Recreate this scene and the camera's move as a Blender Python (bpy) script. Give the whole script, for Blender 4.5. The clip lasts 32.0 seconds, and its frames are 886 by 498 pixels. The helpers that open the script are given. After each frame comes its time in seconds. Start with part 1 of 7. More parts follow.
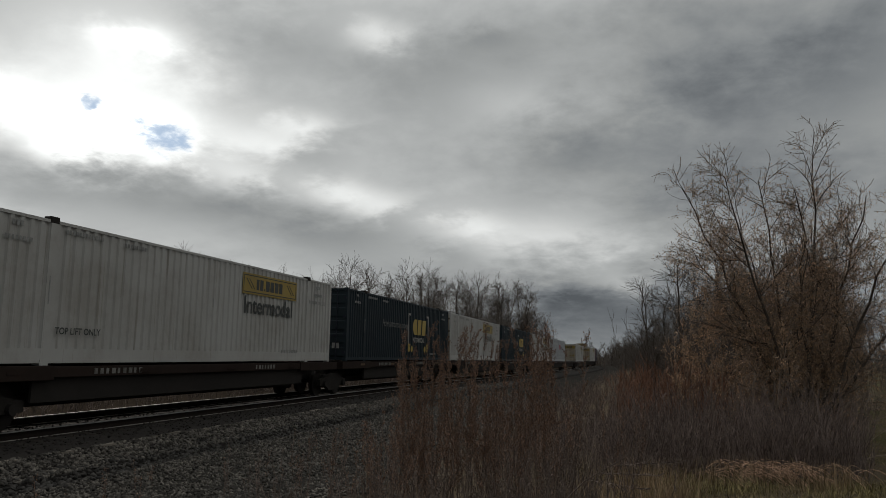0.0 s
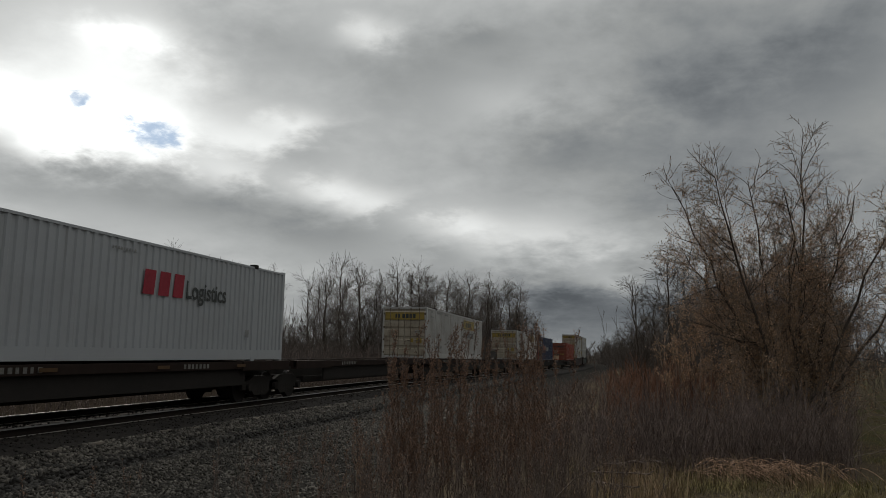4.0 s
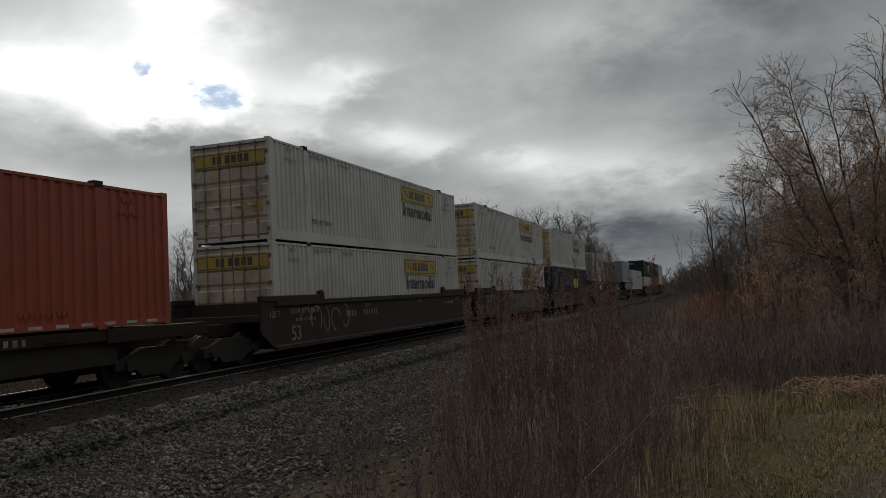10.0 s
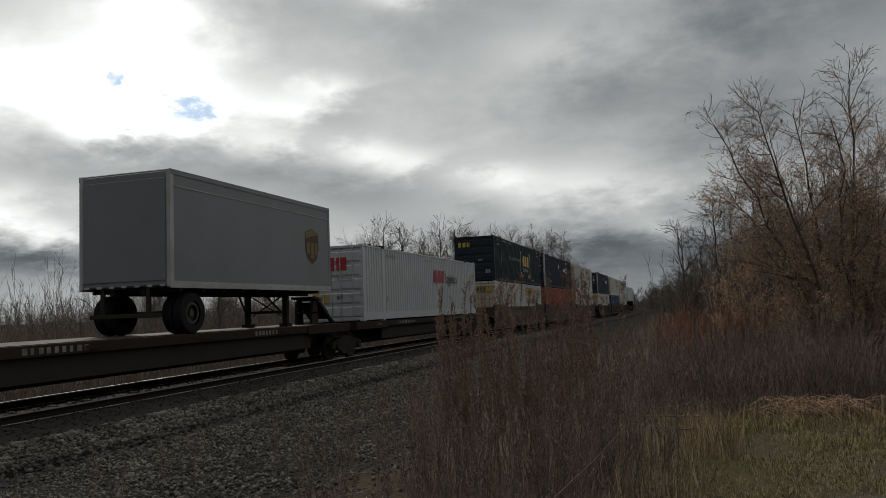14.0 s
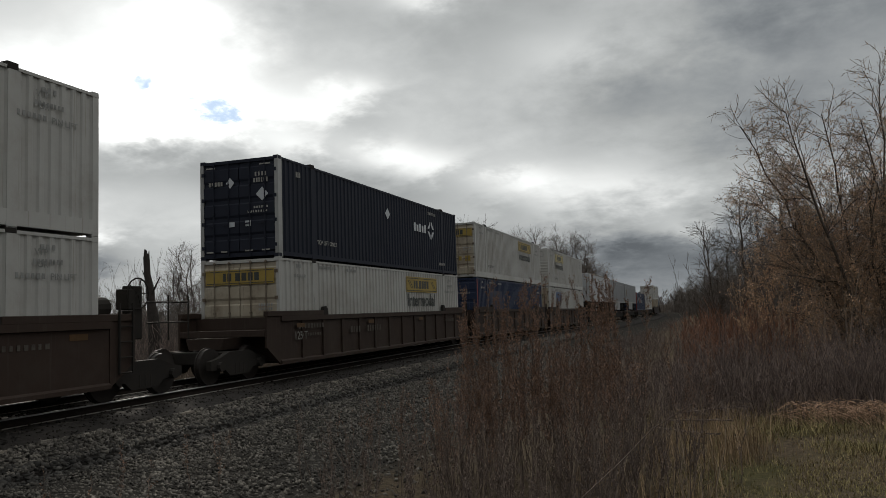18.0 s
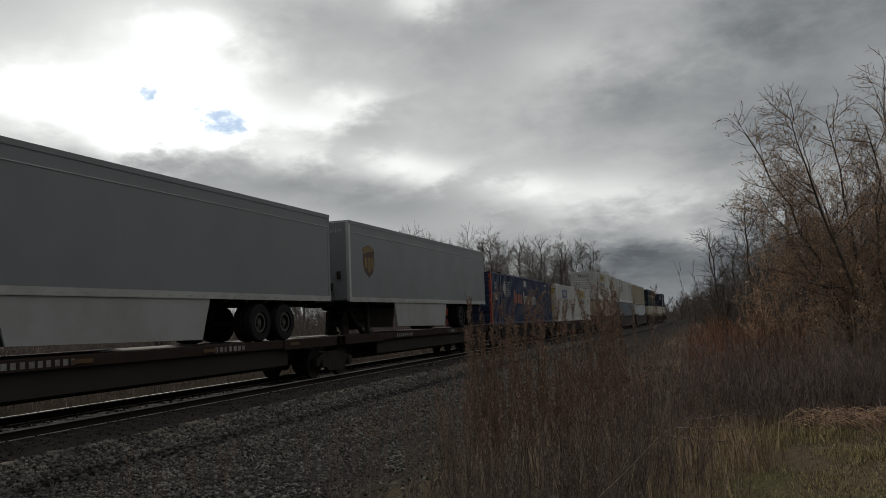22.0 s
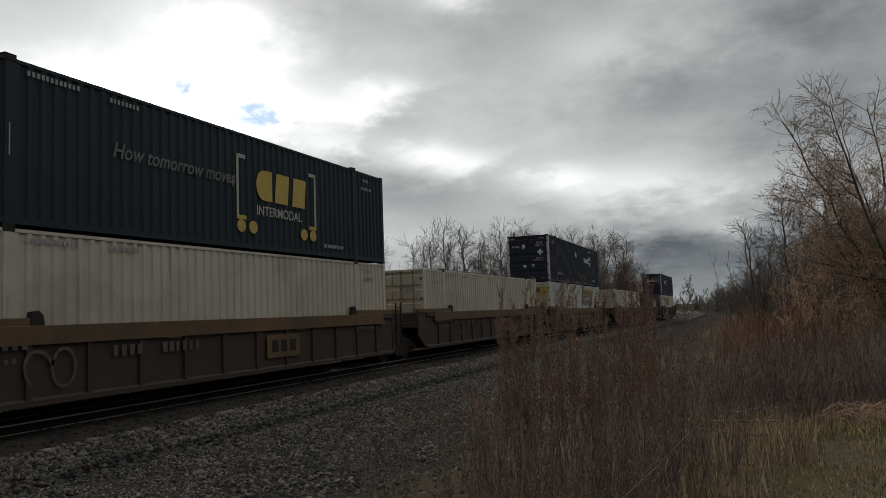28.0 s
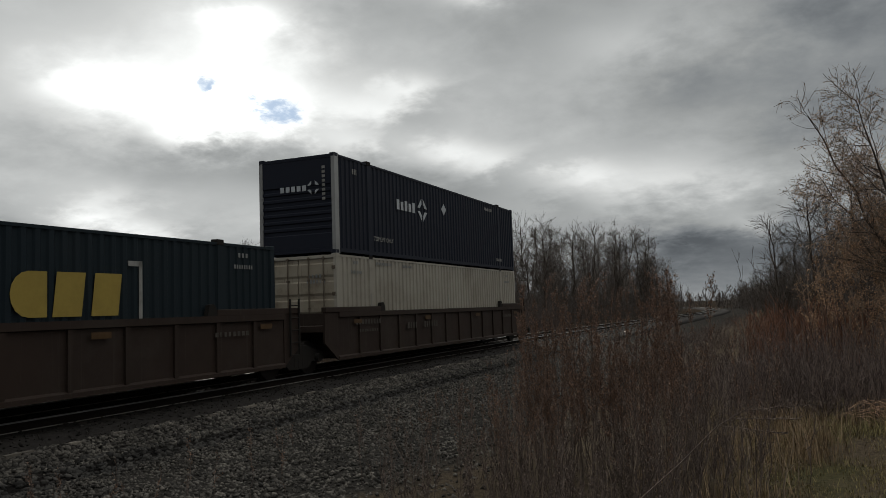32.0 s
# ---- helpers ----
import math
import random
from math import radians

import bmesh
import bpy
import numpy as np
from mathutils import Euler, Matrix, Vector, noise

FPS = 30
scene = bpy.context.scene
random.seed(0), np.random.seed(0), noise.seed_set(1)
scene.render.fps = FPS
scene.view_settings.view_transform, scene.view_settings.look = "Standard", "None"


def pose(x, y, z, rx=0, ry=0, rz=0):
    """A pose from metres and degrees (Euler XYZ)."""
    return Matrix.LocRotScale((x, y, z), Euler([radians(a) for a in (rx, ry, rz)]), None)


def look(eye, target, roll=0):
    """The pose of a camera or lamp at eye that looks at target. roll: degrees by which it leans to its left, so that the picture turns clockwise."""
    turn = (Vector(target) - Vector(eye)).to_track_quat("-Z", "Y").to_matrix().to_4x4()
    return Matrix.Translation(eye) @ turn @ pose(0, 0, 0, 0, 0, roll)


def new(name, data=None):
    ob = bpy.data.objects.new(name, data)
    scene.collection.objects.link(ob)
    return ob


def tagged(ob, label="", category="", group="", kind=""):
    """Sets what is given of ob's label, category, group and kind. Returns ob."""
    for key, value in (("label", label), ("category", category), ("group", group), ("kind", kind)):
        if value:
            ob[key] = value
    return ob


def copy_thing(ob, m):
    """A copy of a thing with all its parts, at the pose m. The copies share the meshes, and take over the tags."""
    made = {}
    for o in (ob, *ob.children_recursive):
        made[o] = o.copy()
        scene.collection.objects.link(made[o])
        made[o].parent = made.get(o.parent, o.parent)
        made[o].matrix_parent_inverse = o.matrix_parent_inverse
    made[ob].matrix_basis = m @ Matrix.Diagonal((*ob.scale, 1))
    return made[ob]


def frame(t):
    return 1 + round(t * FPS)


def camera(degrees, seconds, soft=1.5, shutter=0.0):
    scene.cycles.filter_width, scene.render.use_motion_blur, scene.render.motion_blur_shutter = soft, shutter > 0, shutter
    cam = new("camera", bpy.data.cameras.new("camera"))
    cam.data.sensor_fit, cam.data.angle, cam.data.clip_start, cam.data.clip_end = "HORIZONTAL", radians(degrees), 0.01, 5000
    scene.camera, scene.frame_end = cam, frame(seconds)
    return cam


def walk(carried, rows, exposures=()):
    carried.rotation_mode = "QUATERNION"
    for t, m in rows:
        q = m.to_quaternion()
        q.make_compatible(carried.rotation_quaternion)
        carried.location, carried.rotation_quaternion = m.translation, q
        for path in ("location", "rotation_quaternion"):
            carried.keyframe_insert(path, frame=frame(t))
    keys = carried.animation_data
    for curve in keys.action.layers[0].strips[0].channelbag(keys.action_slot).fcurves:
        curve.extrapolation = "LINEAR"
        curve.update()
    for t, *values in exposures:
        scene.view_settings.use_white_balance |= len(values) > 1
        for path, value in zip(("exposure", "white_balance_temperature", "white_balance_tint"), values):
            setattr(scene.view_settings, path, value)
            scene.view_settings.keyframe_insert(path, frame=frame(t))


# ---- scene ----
CAMZ = 1.65


def aim(yaw, pitch, roll):
    return pose(0, 0, CAMZ, 0, 0, yaw) @ pose(0, 0, 0, pitch) @ pose(0, 0, 0, 0, roll) @ pose(0, 0, 0, 90)


cam = camera(59.6, 32.0, soft=0.6)
PATH = [
    (0, 14.75, 7.69, -1.09), (0.5, 14.34, 8.11, -1.28), (1, 14.33, 8.14, -1.43), (1.5, 14.28, 8.09, -1.44), (2, 14.27, 8.13, -1.66),
    (2.5, 14.30, 8.09, -1.81), (3, 14.36, 8.09, -2.04), (3.5, 14.22, 8.14, -1.97), (5.5, 14.43, 4.47, 2.43), (6, 14.61, 4.46, 2.47),
    (6.5, 18.93, 3.99, 2.75), (7, 19.17, 3.90, 2.90), (7.5, 19.26, 3.94, 2.89), (8, 19.24, 3.78, 3.15), (8.5, 19.24, 3.77, 3.16),
    (9, 19.29, 3.59, 2.96), (9.5, 19.12, 3.46, 2.88), (10, 19.19, 3.26, 2.82), (10.5, 17.00, 3.43, 2.61), (11, 15.90, 3.85, 2.89),
    (11.5, 15.11, 3.77, 2.48), (12, 16.72, 3.99, 2.35), (12.5, 17.73, 4.01, 2.77), (13, 17.65, 4.30, 2.37), (13.5, 17.36, 4.42, 2.16),
    (14, 17.18, 4.37, 2.13), (14.5, 17.65, 4.52, 1.88), (16.5, 18.81, 5.02, 1.96), (17, 18.25, 5.01, 1.79), (17.5, 18.70, 5.02, 1.67),
    (18, 18.91, 4.58, 1.88), (18.5, 18.98, 4.41, 1.71), (19, 19.07, 4.60, 1.76), (19.5, 18.04, 4.65, 1.91), (20, 19.06, 5.11, 2.56),
    (20.5, 18.06, 4.80, 2.41), (21, 18.93, 5.07, 2.34), (21.5, 19.21, 5.19, 2.16), (22, 19.26, 5.22, 2.24), (22.5, 19.56, 5.36, 2.21),
    (23, 19.23, 5.27, 1.99), (23.5, 19.26, 5.15, 1.76), (24, 19.28, 5.15, 1.57), (24.5, 19.27, 5.07, 1.48), (26.5, 20.28, 5.15, 2.20),
    (27, 21.11, 4.82, 2.06), (27.5, 21.24, 4.74, 2.14), (28, 21.63, 4.66, 2.06), (28.5, 22.59, 4.02, 2.14), (29, 22.55, 4.29, 1.68),
    (29.5, 22.51, 4.17, 1.60), (30, 22.80, 4.18, 1.77), (30.5, 23.24, 4.31, 1.79), (31, 23.30, 4.33, 1.81), (31.5, 23.20, 4.37, 1.83),
    (32, 23.18, 4.42, 1.94)]
EXPOSE = [(0, 0.03), (9.6, 0.03), (11.2, 0.30), (14, 0.26), (17, 0.38), (19, 0.42), (20, 0.38), (22, 0.25), (24, 0.27), (27, 0.36), (28, 0.38), (30, 0.27), (31, 0.14), (32, 0.12)]
walk(cam, [(t, aim(y, p, r)) for t, y, p, r in PATH], EXPOSE)

# ---------------------------------------------------------------- light
ZENITH = 2.3                       # how much brighter the cloud is overhead than near the horizon
SUN_AZ, SUN_EL = 38.0, 21.0      # degrees left of the track's direction, and up
sun_dir = Vector((-math.sin(radians(SUN_AZ)) * math.cos(radians(SUN_EL)), math.cos(radians(SUN_AZ)) * math.cos(radians(SUN_EL)),
                  math.sin(radians(SUN_EL))))


class Nodes:
    """Short hand for building a node tree."""

    def __init__(self, tree):
        self.t = tree
        tree.nodes.clear()

    def n(self, kind, **kw):
        node = self.t.nodes.new("ShaderNode" + kind)
        for key, val in kw.items():
            node.inputs[key].default_value = val
        return node

    def link(self, a, b):
        self.t.links.new(a, b)

    def put(self, node, sock, val):
        if hasattr(val, "is_output"):
            self.link(val, node.inputs[sock])
        else:
            node.inputs[sock].default_value = val

    def math(self, op, a, b=0.0, c=0.0, clamp=False):
        node = self.t.nodes.new("ShaderNodeMath")
        node.operation, node.use_clamp = op, clamp
        for i, v in enumerate((a, b, c)):
            self.put(node, i, v)
        return node.outputs[0]

    def vmath(self, op, a, b=(0, 0, 0)):
        node = self.t.nodes.new("ShaderNodeVectorMath")
        node.operation = op
        self.put(node, 0, a)
        self.put(node, 1, b)
        return node.outputs["Value"] if op in ("DOT_PRODUCT", "LENGTH", "DISTANCE") else node.outputs[0]

    def mix(self, fac, a, b, mode="MIX"):
        node = self.t.nodes.new("ShaderNodeMix")
        node.data_type, node.blend_type = "RGBA", mode
        self.put(node, 0, fac)
        self.put(node, 6, a)
        self.put(node, 7, b)
        return node.outputs[2]

    def noise(self, vec, scale, detail=4.0, rough=0.55, distort=0.0):
        node = self.n("TexNoise", Scale=scale, Detail=detail, Roughness=rough, Distortion=distort)
        if vec is not None:
            self.link(vec, node.inputs["Vector"])
        return node.outputs["Fac"]

    def ramp(self, fac, stops):
        node = self.t.nodes.new("ShaderNodeValToRGB")
        els = node.color_ramp.elements
        while len(els) < len(stops):
            els.new(0.5)
        for e, (p, c) in zip(els, stops):
            e.position, e.color = p, (c if len(c) == 4 else (*c, 1)) if hasattr(c, "__len__") else (c, c, c, 1)
        self.link(fac, node.inputs[0])
        return node.outputs[0]

    def span(self, v, a, b, c=0.0, d=1.0, smooth=True):
        node = self.t.nodes.new("ShaderNodeMapRange")
        node.interpolation_type = "SMOOTHSTEP" if smooth else "LINEAR"
        for i, q in enumerate((v, a, b, c, d)):
            self.put(node, i, q)
        return node.outputs[0]


def sky_dir(az, el):
    a, e = radians(az), radians(el)
    return (-math.sin(a) * math.cos(e), math.cos(a) * math.cos(e), math.sin(e))


world = bpy.data.worlds.new("overcast_sky")
scene.world = world
world.use_nodes = True
N = Nodes(world.node_tree)
out = N.n("OutputWorld")
bg = N.n("Background", Strength=1.0)
N.link(bg.outputs[0], out.inputs[0])
sky = N.n("TexSky")
sky.sky_type, sky.sun_disc = "NISHITA", False
sky.sun_elevation, sky.sun_rotation = radians(SUN_EL), radians(-SUN_AZ)
clear = N.vmath("SCALE", N.mix(0.85, sky.outputs[0], (3.4, 7.0, 12.0, 1)))
clear.node.inputs["Scale"].default_value = 0.05
dirn = N.n("TexCoord").outputs["Generated"]
dirn = N.vmath("NORMALIZE", dirn)
sep = N.n("SeparateXYZ")
N.link(dirn, sep.inputs[0])
el = sep.outputs["Z"]
RIFTS = [(38.5, 14.9, 6, 1.6, 0.9), (48.2, 4.6, 6, 1.6, -0.24), (-6.8, 17.5, 9, 4, -0.14), (38.6, 11.1, 9, 2.2, -0.20), (37.6, 19.1, 5, 2.6, 0.38), (17.7, 19.9, 9, 4, -0.12), (-0.7, 3.2, 9, 2.2, -0.09), (8.1, 8.5, 6, 1.6, 0.26), (47.5, 6.6, 2.2, 0.9, 0.46), (22.6, 8.4, 6, 1.6, -0.14), (47, 15.6, 3.5, 1.4, 0.61), (25.6, 16.2, 2.2, 0.9, 0.28), (41.1, 12.9, 2.2, 0.9, 0.68), (29.1, 22.6, 5, 2.6, -0.15), (-7.3, 10.9, 9, 2.2, -0.11), (23.3, 11.7, 2.2, 0.9, 0.3), (20.2, 23, 2.2, 0.9, 0.28), (12.8, 9.5, 2.2, 0.9, 0.22)]
ROLLS = [(10, 4.0, 12, 3.0, -0.05), (19.9, 10.8, 2.2, 0.9, 0.27), (29.9, 12.3, 2.2, 0.9, 0.26), (-1, 23.7, 9, 2.2, -0.07), (36.9, 20.7, 2.2, 0.9, 0.48), (47.2, 8.3, 2.2, 0.9, 0.19), (-14.2, 20.4, 5, 2.6, -0.08), (44.2, 5.9, 2.2, 0.9, 0.28), (44.2, 4.5, 2.2, 0.9, -0.13), (5.5, 14.9, 6, 1.6, -0.08), (2.2, 5.4, 2.2, 0.9, 0.15), (28.3, 10, 6, 1.6, -0.09), (10.2, 18.5, 3.5, 1.4, 0.1), (14.2, 7.5, 2.2, 0.9, -0.1), (34.7, 13.3, 2.2, 0.9, 0.23), (28.1, 14.7, 2.2, 0.9, 0.21), (11.4, 23, 2.2, 0.9, -0.07), (45.6, 17.4, 6, 1.6, 0.17), (4.2, 4.4, 2.2, 0.9, -0.07), (24.8, 14.2, 2.2, 0.9, -0.09)]
# the cloud deck: soft lumps, thinner and whiter towards the hidden sun, with the bright rifts and grey rolls of that morning
az = N.math("MULTIPLY", N.math("ARCTAN2", N.math("MULTIPLY", sep.outputs["X"], -1.0), sep.outputs["Y"]), 57.2958)
up = N.math("MULTIPLY", N.math("ARCSINE", el), 57.2958)
den = N.math("ADD", N.math("MAXIMUM", el, 0.0), 0.30)
comb = N.n("CombineXYZ")
N.link(N.math("DIVIDE", sep.outputs["X"], den), comb.inputs[0])
N.link(N.math("DIVIDE", sep.outputs["Y"], den), comb.inputs[1])
deck = comb.outputs[0]
big = N.math("SUBTRACT", N.noise(N.vmath("ADD", deck, (3.1, 7.7, 0)), 1.7, 3.0, 0.5, 0.15), 0.5)
mid = N.math("SUBTRACT", N.noise(N.vmath("ADD", deck, (11.3, 2.2, 0)), 4.6, 6.0, 0.56, 0.2), 0.5)
fine = N.math("SUBTRACT", N.noise(N.vmath("ADD", deck, (1.3, 5.2, 0)), 13.0, 4.0, 0.6, 0.2), 0.5)
waz = N.math("ADD", az, N.math("ADD", N.math("MULTIPLY", mid, 7.0), N.math("MULTIPLY", fine, 3.5)))
wup = N.math("ADD", up, N.math("ADD", N.math("MULTIPLY", mid, 2.2), N.math("MULTIPLY", fine, 1.6)))
toward = N.math("MAXIMUM", N.vmath("DOT_PRODUCT", dirn, sky_dir(SUN_AZ, SUN_EL)), 0.0)
level = N.math("ADD", 0.275, N.math("MULTIPLY", N.math("POWER", toward, 9.0), 0.20))
level = N.math("ADD", level, N.math("ADD", N.math("MULTIPLY", big, 0.10), N.math("MULTIPLY", mid, 0.20)))
level = N.math("ADD", level, N.math("MULTIPLY", fine, 0.10))
level = N.math("SUBTRACT", level, N.span(up, 9.0, 1.0, 0.0, 0.105))
for a0, e0, ra, re, amount in RIFTS + ROLLS:
    da = N.math("DIVIDE", N.math("SUBTRACT", waz, a0), ra)
    de = N.math("DIVIDE", N.math("SUBTRACT", wup, e0), re)
    r2 = N.math("ADD", N.math("MULTIPLY", da, da), N.math("MULTIPLY", de, de))
    level = N.math("ADD", level, N.math("MULTIPLY", N.math("POWER", 2.71828, N.math("MULTIPLY", r2, -0.8)), amount))
level = N.math("MAXIMUM", N.math("MULTIPLY_ADD", level, 1.12, 0.035), 0.10)
level = N.math("MULTIPLY", level, N.span(el, 0.42, 0.80, 1.0, ZENITH))
level = N.math("MULTIPLY", level, N.span(sep.outputs["Y"], 0.1, -0.8, 1.0, 0.62))
tint = N.ramp(level, [(0.08, (0.88, 0.98, 1.08)), (0.30, (0.96, 1.0, 1.0)), (0.6, (0.98, 1.0, 0.985))])
cloud = N.vmath("SCALE", tint)
N.link(level, cloud.node.inputs["Scale"])
gap = 0.0
rag = N.math("SUBTRACT", N.noise(N.vmath("ADD", deck, (4.3, 8.2, 0)), 34.0, 4.0, 0.65, 0.3), 0.5)
for a0, e0, ra, re in ((35.1, 14.5, 1.9, 1.05), (40.3, 16.3, 0.85, 0.55)):
    da = N.math("DIVIDE", N.math("SUBTRACT", waz, a0), ra)
    de = N.math("DIVIDE", N.math("SUBTRACT", wup, e0), re)
    gap = N.math("MAXIMUM", gap, N.span(N.math("ADD", N.math("MULTIPLY", da, da), N.math("ADD", N.math("MULTIPLY", de, de), N.math("MULTIPLY", rag, 2.2))), 1.6, -0.1, 0.0, 0.90))
N.link(N.mix(gap, cloud, clear), bg.inputs[0])

sun = new("sun", bpy.data.lights.new("sun", "SUN"))
sun.data.energy, sun.data.angle, sun.data.color = 1.4, radians(14), (1.0, 0.93, 0.82)
sun.matrix_world = look((0, 0, 30), Vector((0, 0, 30)) - sun_dir)

# ---------------------------------------------------------------- materials
MATS = {}


def surface(name, col, col2=None, rough=0.6, metal=0.0, grain=8.0, amount=0.35, dirt=0.0, dirt_col=(0.06, 0.045, 0.035), bump=0.0, bump_scale=40.0,
            streak=0.0, island=0.0, obj=0.0, spec=0.25):
    """A worn surface: two tones in a coarse and a fine noise, dirt in patches and in runs down the face, fine relief."""
    if name in MATS:
        return MATS[name]
    m = bpy.data.materials.new(name)
    m.use_nodes = True
    q = Nodes(m.node_tree)
    o = q.n("OutputMaterial")
    b = q.n("BsdfPrincipled", Roughness=rough, Metallic=metal)
    b.inputs["Specular IOR Level"].default_value = spec
    q.link(b.outputs[0], o.inputs[0])
    pos = q.n("TexCoord").outputs["Object"]
    col2 = col2 or tuple(c * 0.62 for c in col)
    f = q.noise(pos, grain * 0.18, 3.0, 0.6)
    f2 = q.noise(pos, grain, 5.0, 0.65)
    fac = q.span(q.math("ADD", q.math("MULTIPLY", f, 0.55), q.math("MULTIPLY", f2, 0.45)), 0.33, 0.68, 0.0, amount * 2)
    c = q.mix(fac, (*col, 1), (*col2, 1))
    if dirt:
        mask = q.span(q.noise(pos, 0.55, 6.0, 0.7), 0.46, 0.72, 0.0, dirt)
        c = q.mix(mask, c, (*dirt_col, 1))
    if streak:
        st = q.n("Mapping")
        st.inputs["Scale"].default_value = (14.0, 14.0, 0.30)
        q.link(pos, st.inputs[0])
        run = q.span(q.noise(st.outputs[0], 1.0, 4.0, 0.7), 0.57, 0.70, 0.0, streak)
        c = q.mix(run, c, (*dirt_col, 1))
    if island or obj:
        if island:
            r = q.n("NewGeometry").outputs["Random Per Island"]
        else:
            r = q.n("ObjectInfo").outputs["Random"]
        v = max(island, obj)
        k = q.math("ADD", 1.0 - v, q.math("MULTIPLY", r, 2 * v))
        sc = q.vmath("SCALE", c)
        q.link(k, sc.node.inputs["Scale"])
        c = sc
    q.link(c, b.inputs["Base Color"])
    q.link(q.math("ADD", rough - 0.08, q.math("MULTIPLY", f2, 0.16)), b.inputs["Roughness"])
    if bump:
        bp = q.n("Bump", Strength=bump, Distance=0.02)
        q.link(q.noise(pos, bump_scale, 4.0, 0.6), bp.inputs["Height"])
        q.link(bp.outputs[0], b.inputs["Normal"])
    MATS[name] = m
    return m


STEEL_DARK = surface("sooty_steel", (0.024, 0.022, 0.020), (0.032, 0.028, 0.025), 0.8, grain=6, bump=0.2, spec=0.06)
RUST = surface("rusty_steel", (0.026, 0.0175, 0.0145), (0.019, 0.0145, 0.0125), 0.8, grain=3, dirt=0.5, dirt_col=(0.036, 0.025, 0.020), streak=0.5, bump=0.15, spec=0.06)
WELL_BROWN = surface("brown_car_paint", (0.036, 0.0225, 0.0165), (0.026, 0.0175, 0.014), 0.75, grain=2, dirt=0.6, dirt_col=(0.048, 0.037, 0.029), streak=0.6, spec=0.2)
WELL_TAN = surface("dull_brown_car_paint", (0.040, 0.026, 0.018), (0.028, 0.020, 0.015), 0.75, grain=2, dirt=0.6, dirt_col=(0.025, 0.02, 0.017), streak=0.6)
OCHRE_TOP = surface("ochre_top_chord", (0.105, 0.062, 0.030), (0.065, 0.042, 0.024), 0.75, grain=2, dirt=0.8, dirt_col=(0.045, 0.034, 0.026))
WELL_RED = surface("oxide_red_car_paint", (0.026, 0.0152, 0.0134), (0.019, 0.0128, 0.0118), 0.75, grain=2, dirt=0.6, dirt_col=(0.036, 0.029, 0.026), streak=0.6, spec=0.2)
HITCH_TAN = surface("tan_hitch_paint", (0.20, 0.125, 0.065), (0.13, 0.08, 0.045), 0.7, grain=3, dirt=0.5, streak=0.3)
BAR = surface("rusty_locking_bar", (0.095, 0.068, 0.048), (0.20, 0.17, 0.13), 0.65, grain=3, amount=0.5, dirt=0.4)
SIGN_YELLOW = surface("sign_yellow", (0.31, 0.222, 0.05), (0.25, 0.178, 0.045), 0.55, grain=4, dirt=0.35, dirt_col=(0.16, 0.12, 0.05))
AMBER = surface("amber_reflector", (0.085, 0.045, 0.016), None, 0.6)
CAR_STENCIL = surface("worn_car_stencil", (0.19, 0.185, 0.17), (0.09, 0.085, 0.075), 0.75, grain=12, amount=0.6)
DIM_STENCIL = surface("rubbed_car_stencil", (0.085, 0.074, 0.062), (0.05, 0.042, 0.035), 0.8, grain=12, amount=0.6)
STENCIL = surface("white_stencil", (0.33, 0.32, 0.30), (0.20, 0.195, 0.18), 0.7, grain=12, amount=0.5)
INK = surface("black_lettering", (0.035, 0.04, 0.038), (0.07, 0.07, 0.065), 0.6, grain=14)
GREEN_INK = surface("green_lettering", (0.012, 0.09, 0.045), (0.03, 0.13, 0.075), 0.6, grain=14)
GREY_INK = surface("faded_grey_lettering", (0.17, 0.17, 0.165), (0.28, 0.28, 0.27), 0.7, grain=16, amount=0.5)
RED_INK = surface("red_lettering", (0.30, 0.022, 0.038), None, 0.55, grain=10)
BLUE_INK = surface("blue_lettering", (0.035, 0.085, 0.20), None, 0.55, grain=10)
GOLD_INK = surface("gold_lettering", (0.36, 0.26, 0.055), (0.28, 0.20, 0.045), 0.55, grain=10)
SILVER_INK = surface("silver_lettering", (0.46, 0.48, 0.50), (0.36, 0.38, 0.40), 0.5, grain=10)
SHIELD_GOLD = surface("dull_shield_gold", (0.15, 0.10, 0.032), (0.10, 0.066, 0.024), 0.55, grain=10)
DULL_TEXT = surface("dull_pale_lettering", (0.125, 0.128, 0.122), (0.075, 0.078, 0.075), 0.7, grain=16, amount=0.5)
SHIELD_BROWN = surface("brown_shield", (0.05, 0.022, 0.012), None, 0.5, grain=10)
WHITE_A = surface("white_container_paint", (0.385, 0.38, 0.362), (0.305, 0.298, 0.276), 0.5, grain=1.4, amount=0.35, dirt=0.4, dirt_col=(0.19, 0.165, 0.135), streak=0.6)
WHITE_B = surface("cool_white_container_paint", (0.335, 0.348, 0.358), (0.29, 0.302, 0.312), 0.45, grain=1.4, amount=0.25, dirt=0.18, dirt_col=(0.22, 0.205, 0.185), streak=0.25)
CREAM = surface("cream_door_paint", (0.36, 0.325, 0.255), (0.28, 0.235, 0.175), 0.55, grain=1.6, amount=0.45, dirt=0.95, dirt_col=(0.095, 0.055, 0.033), streak=0.9)
CREAM_SIDE = surface("cream_container_paint", (0.375, 0.345, 0.290), (0.30, 0.272, 0.222), 0.5, grain=1.4, amount=0.35, dirt=0.4, dirt_col=(0.18, 0.15, 0.115), streak=0.5)
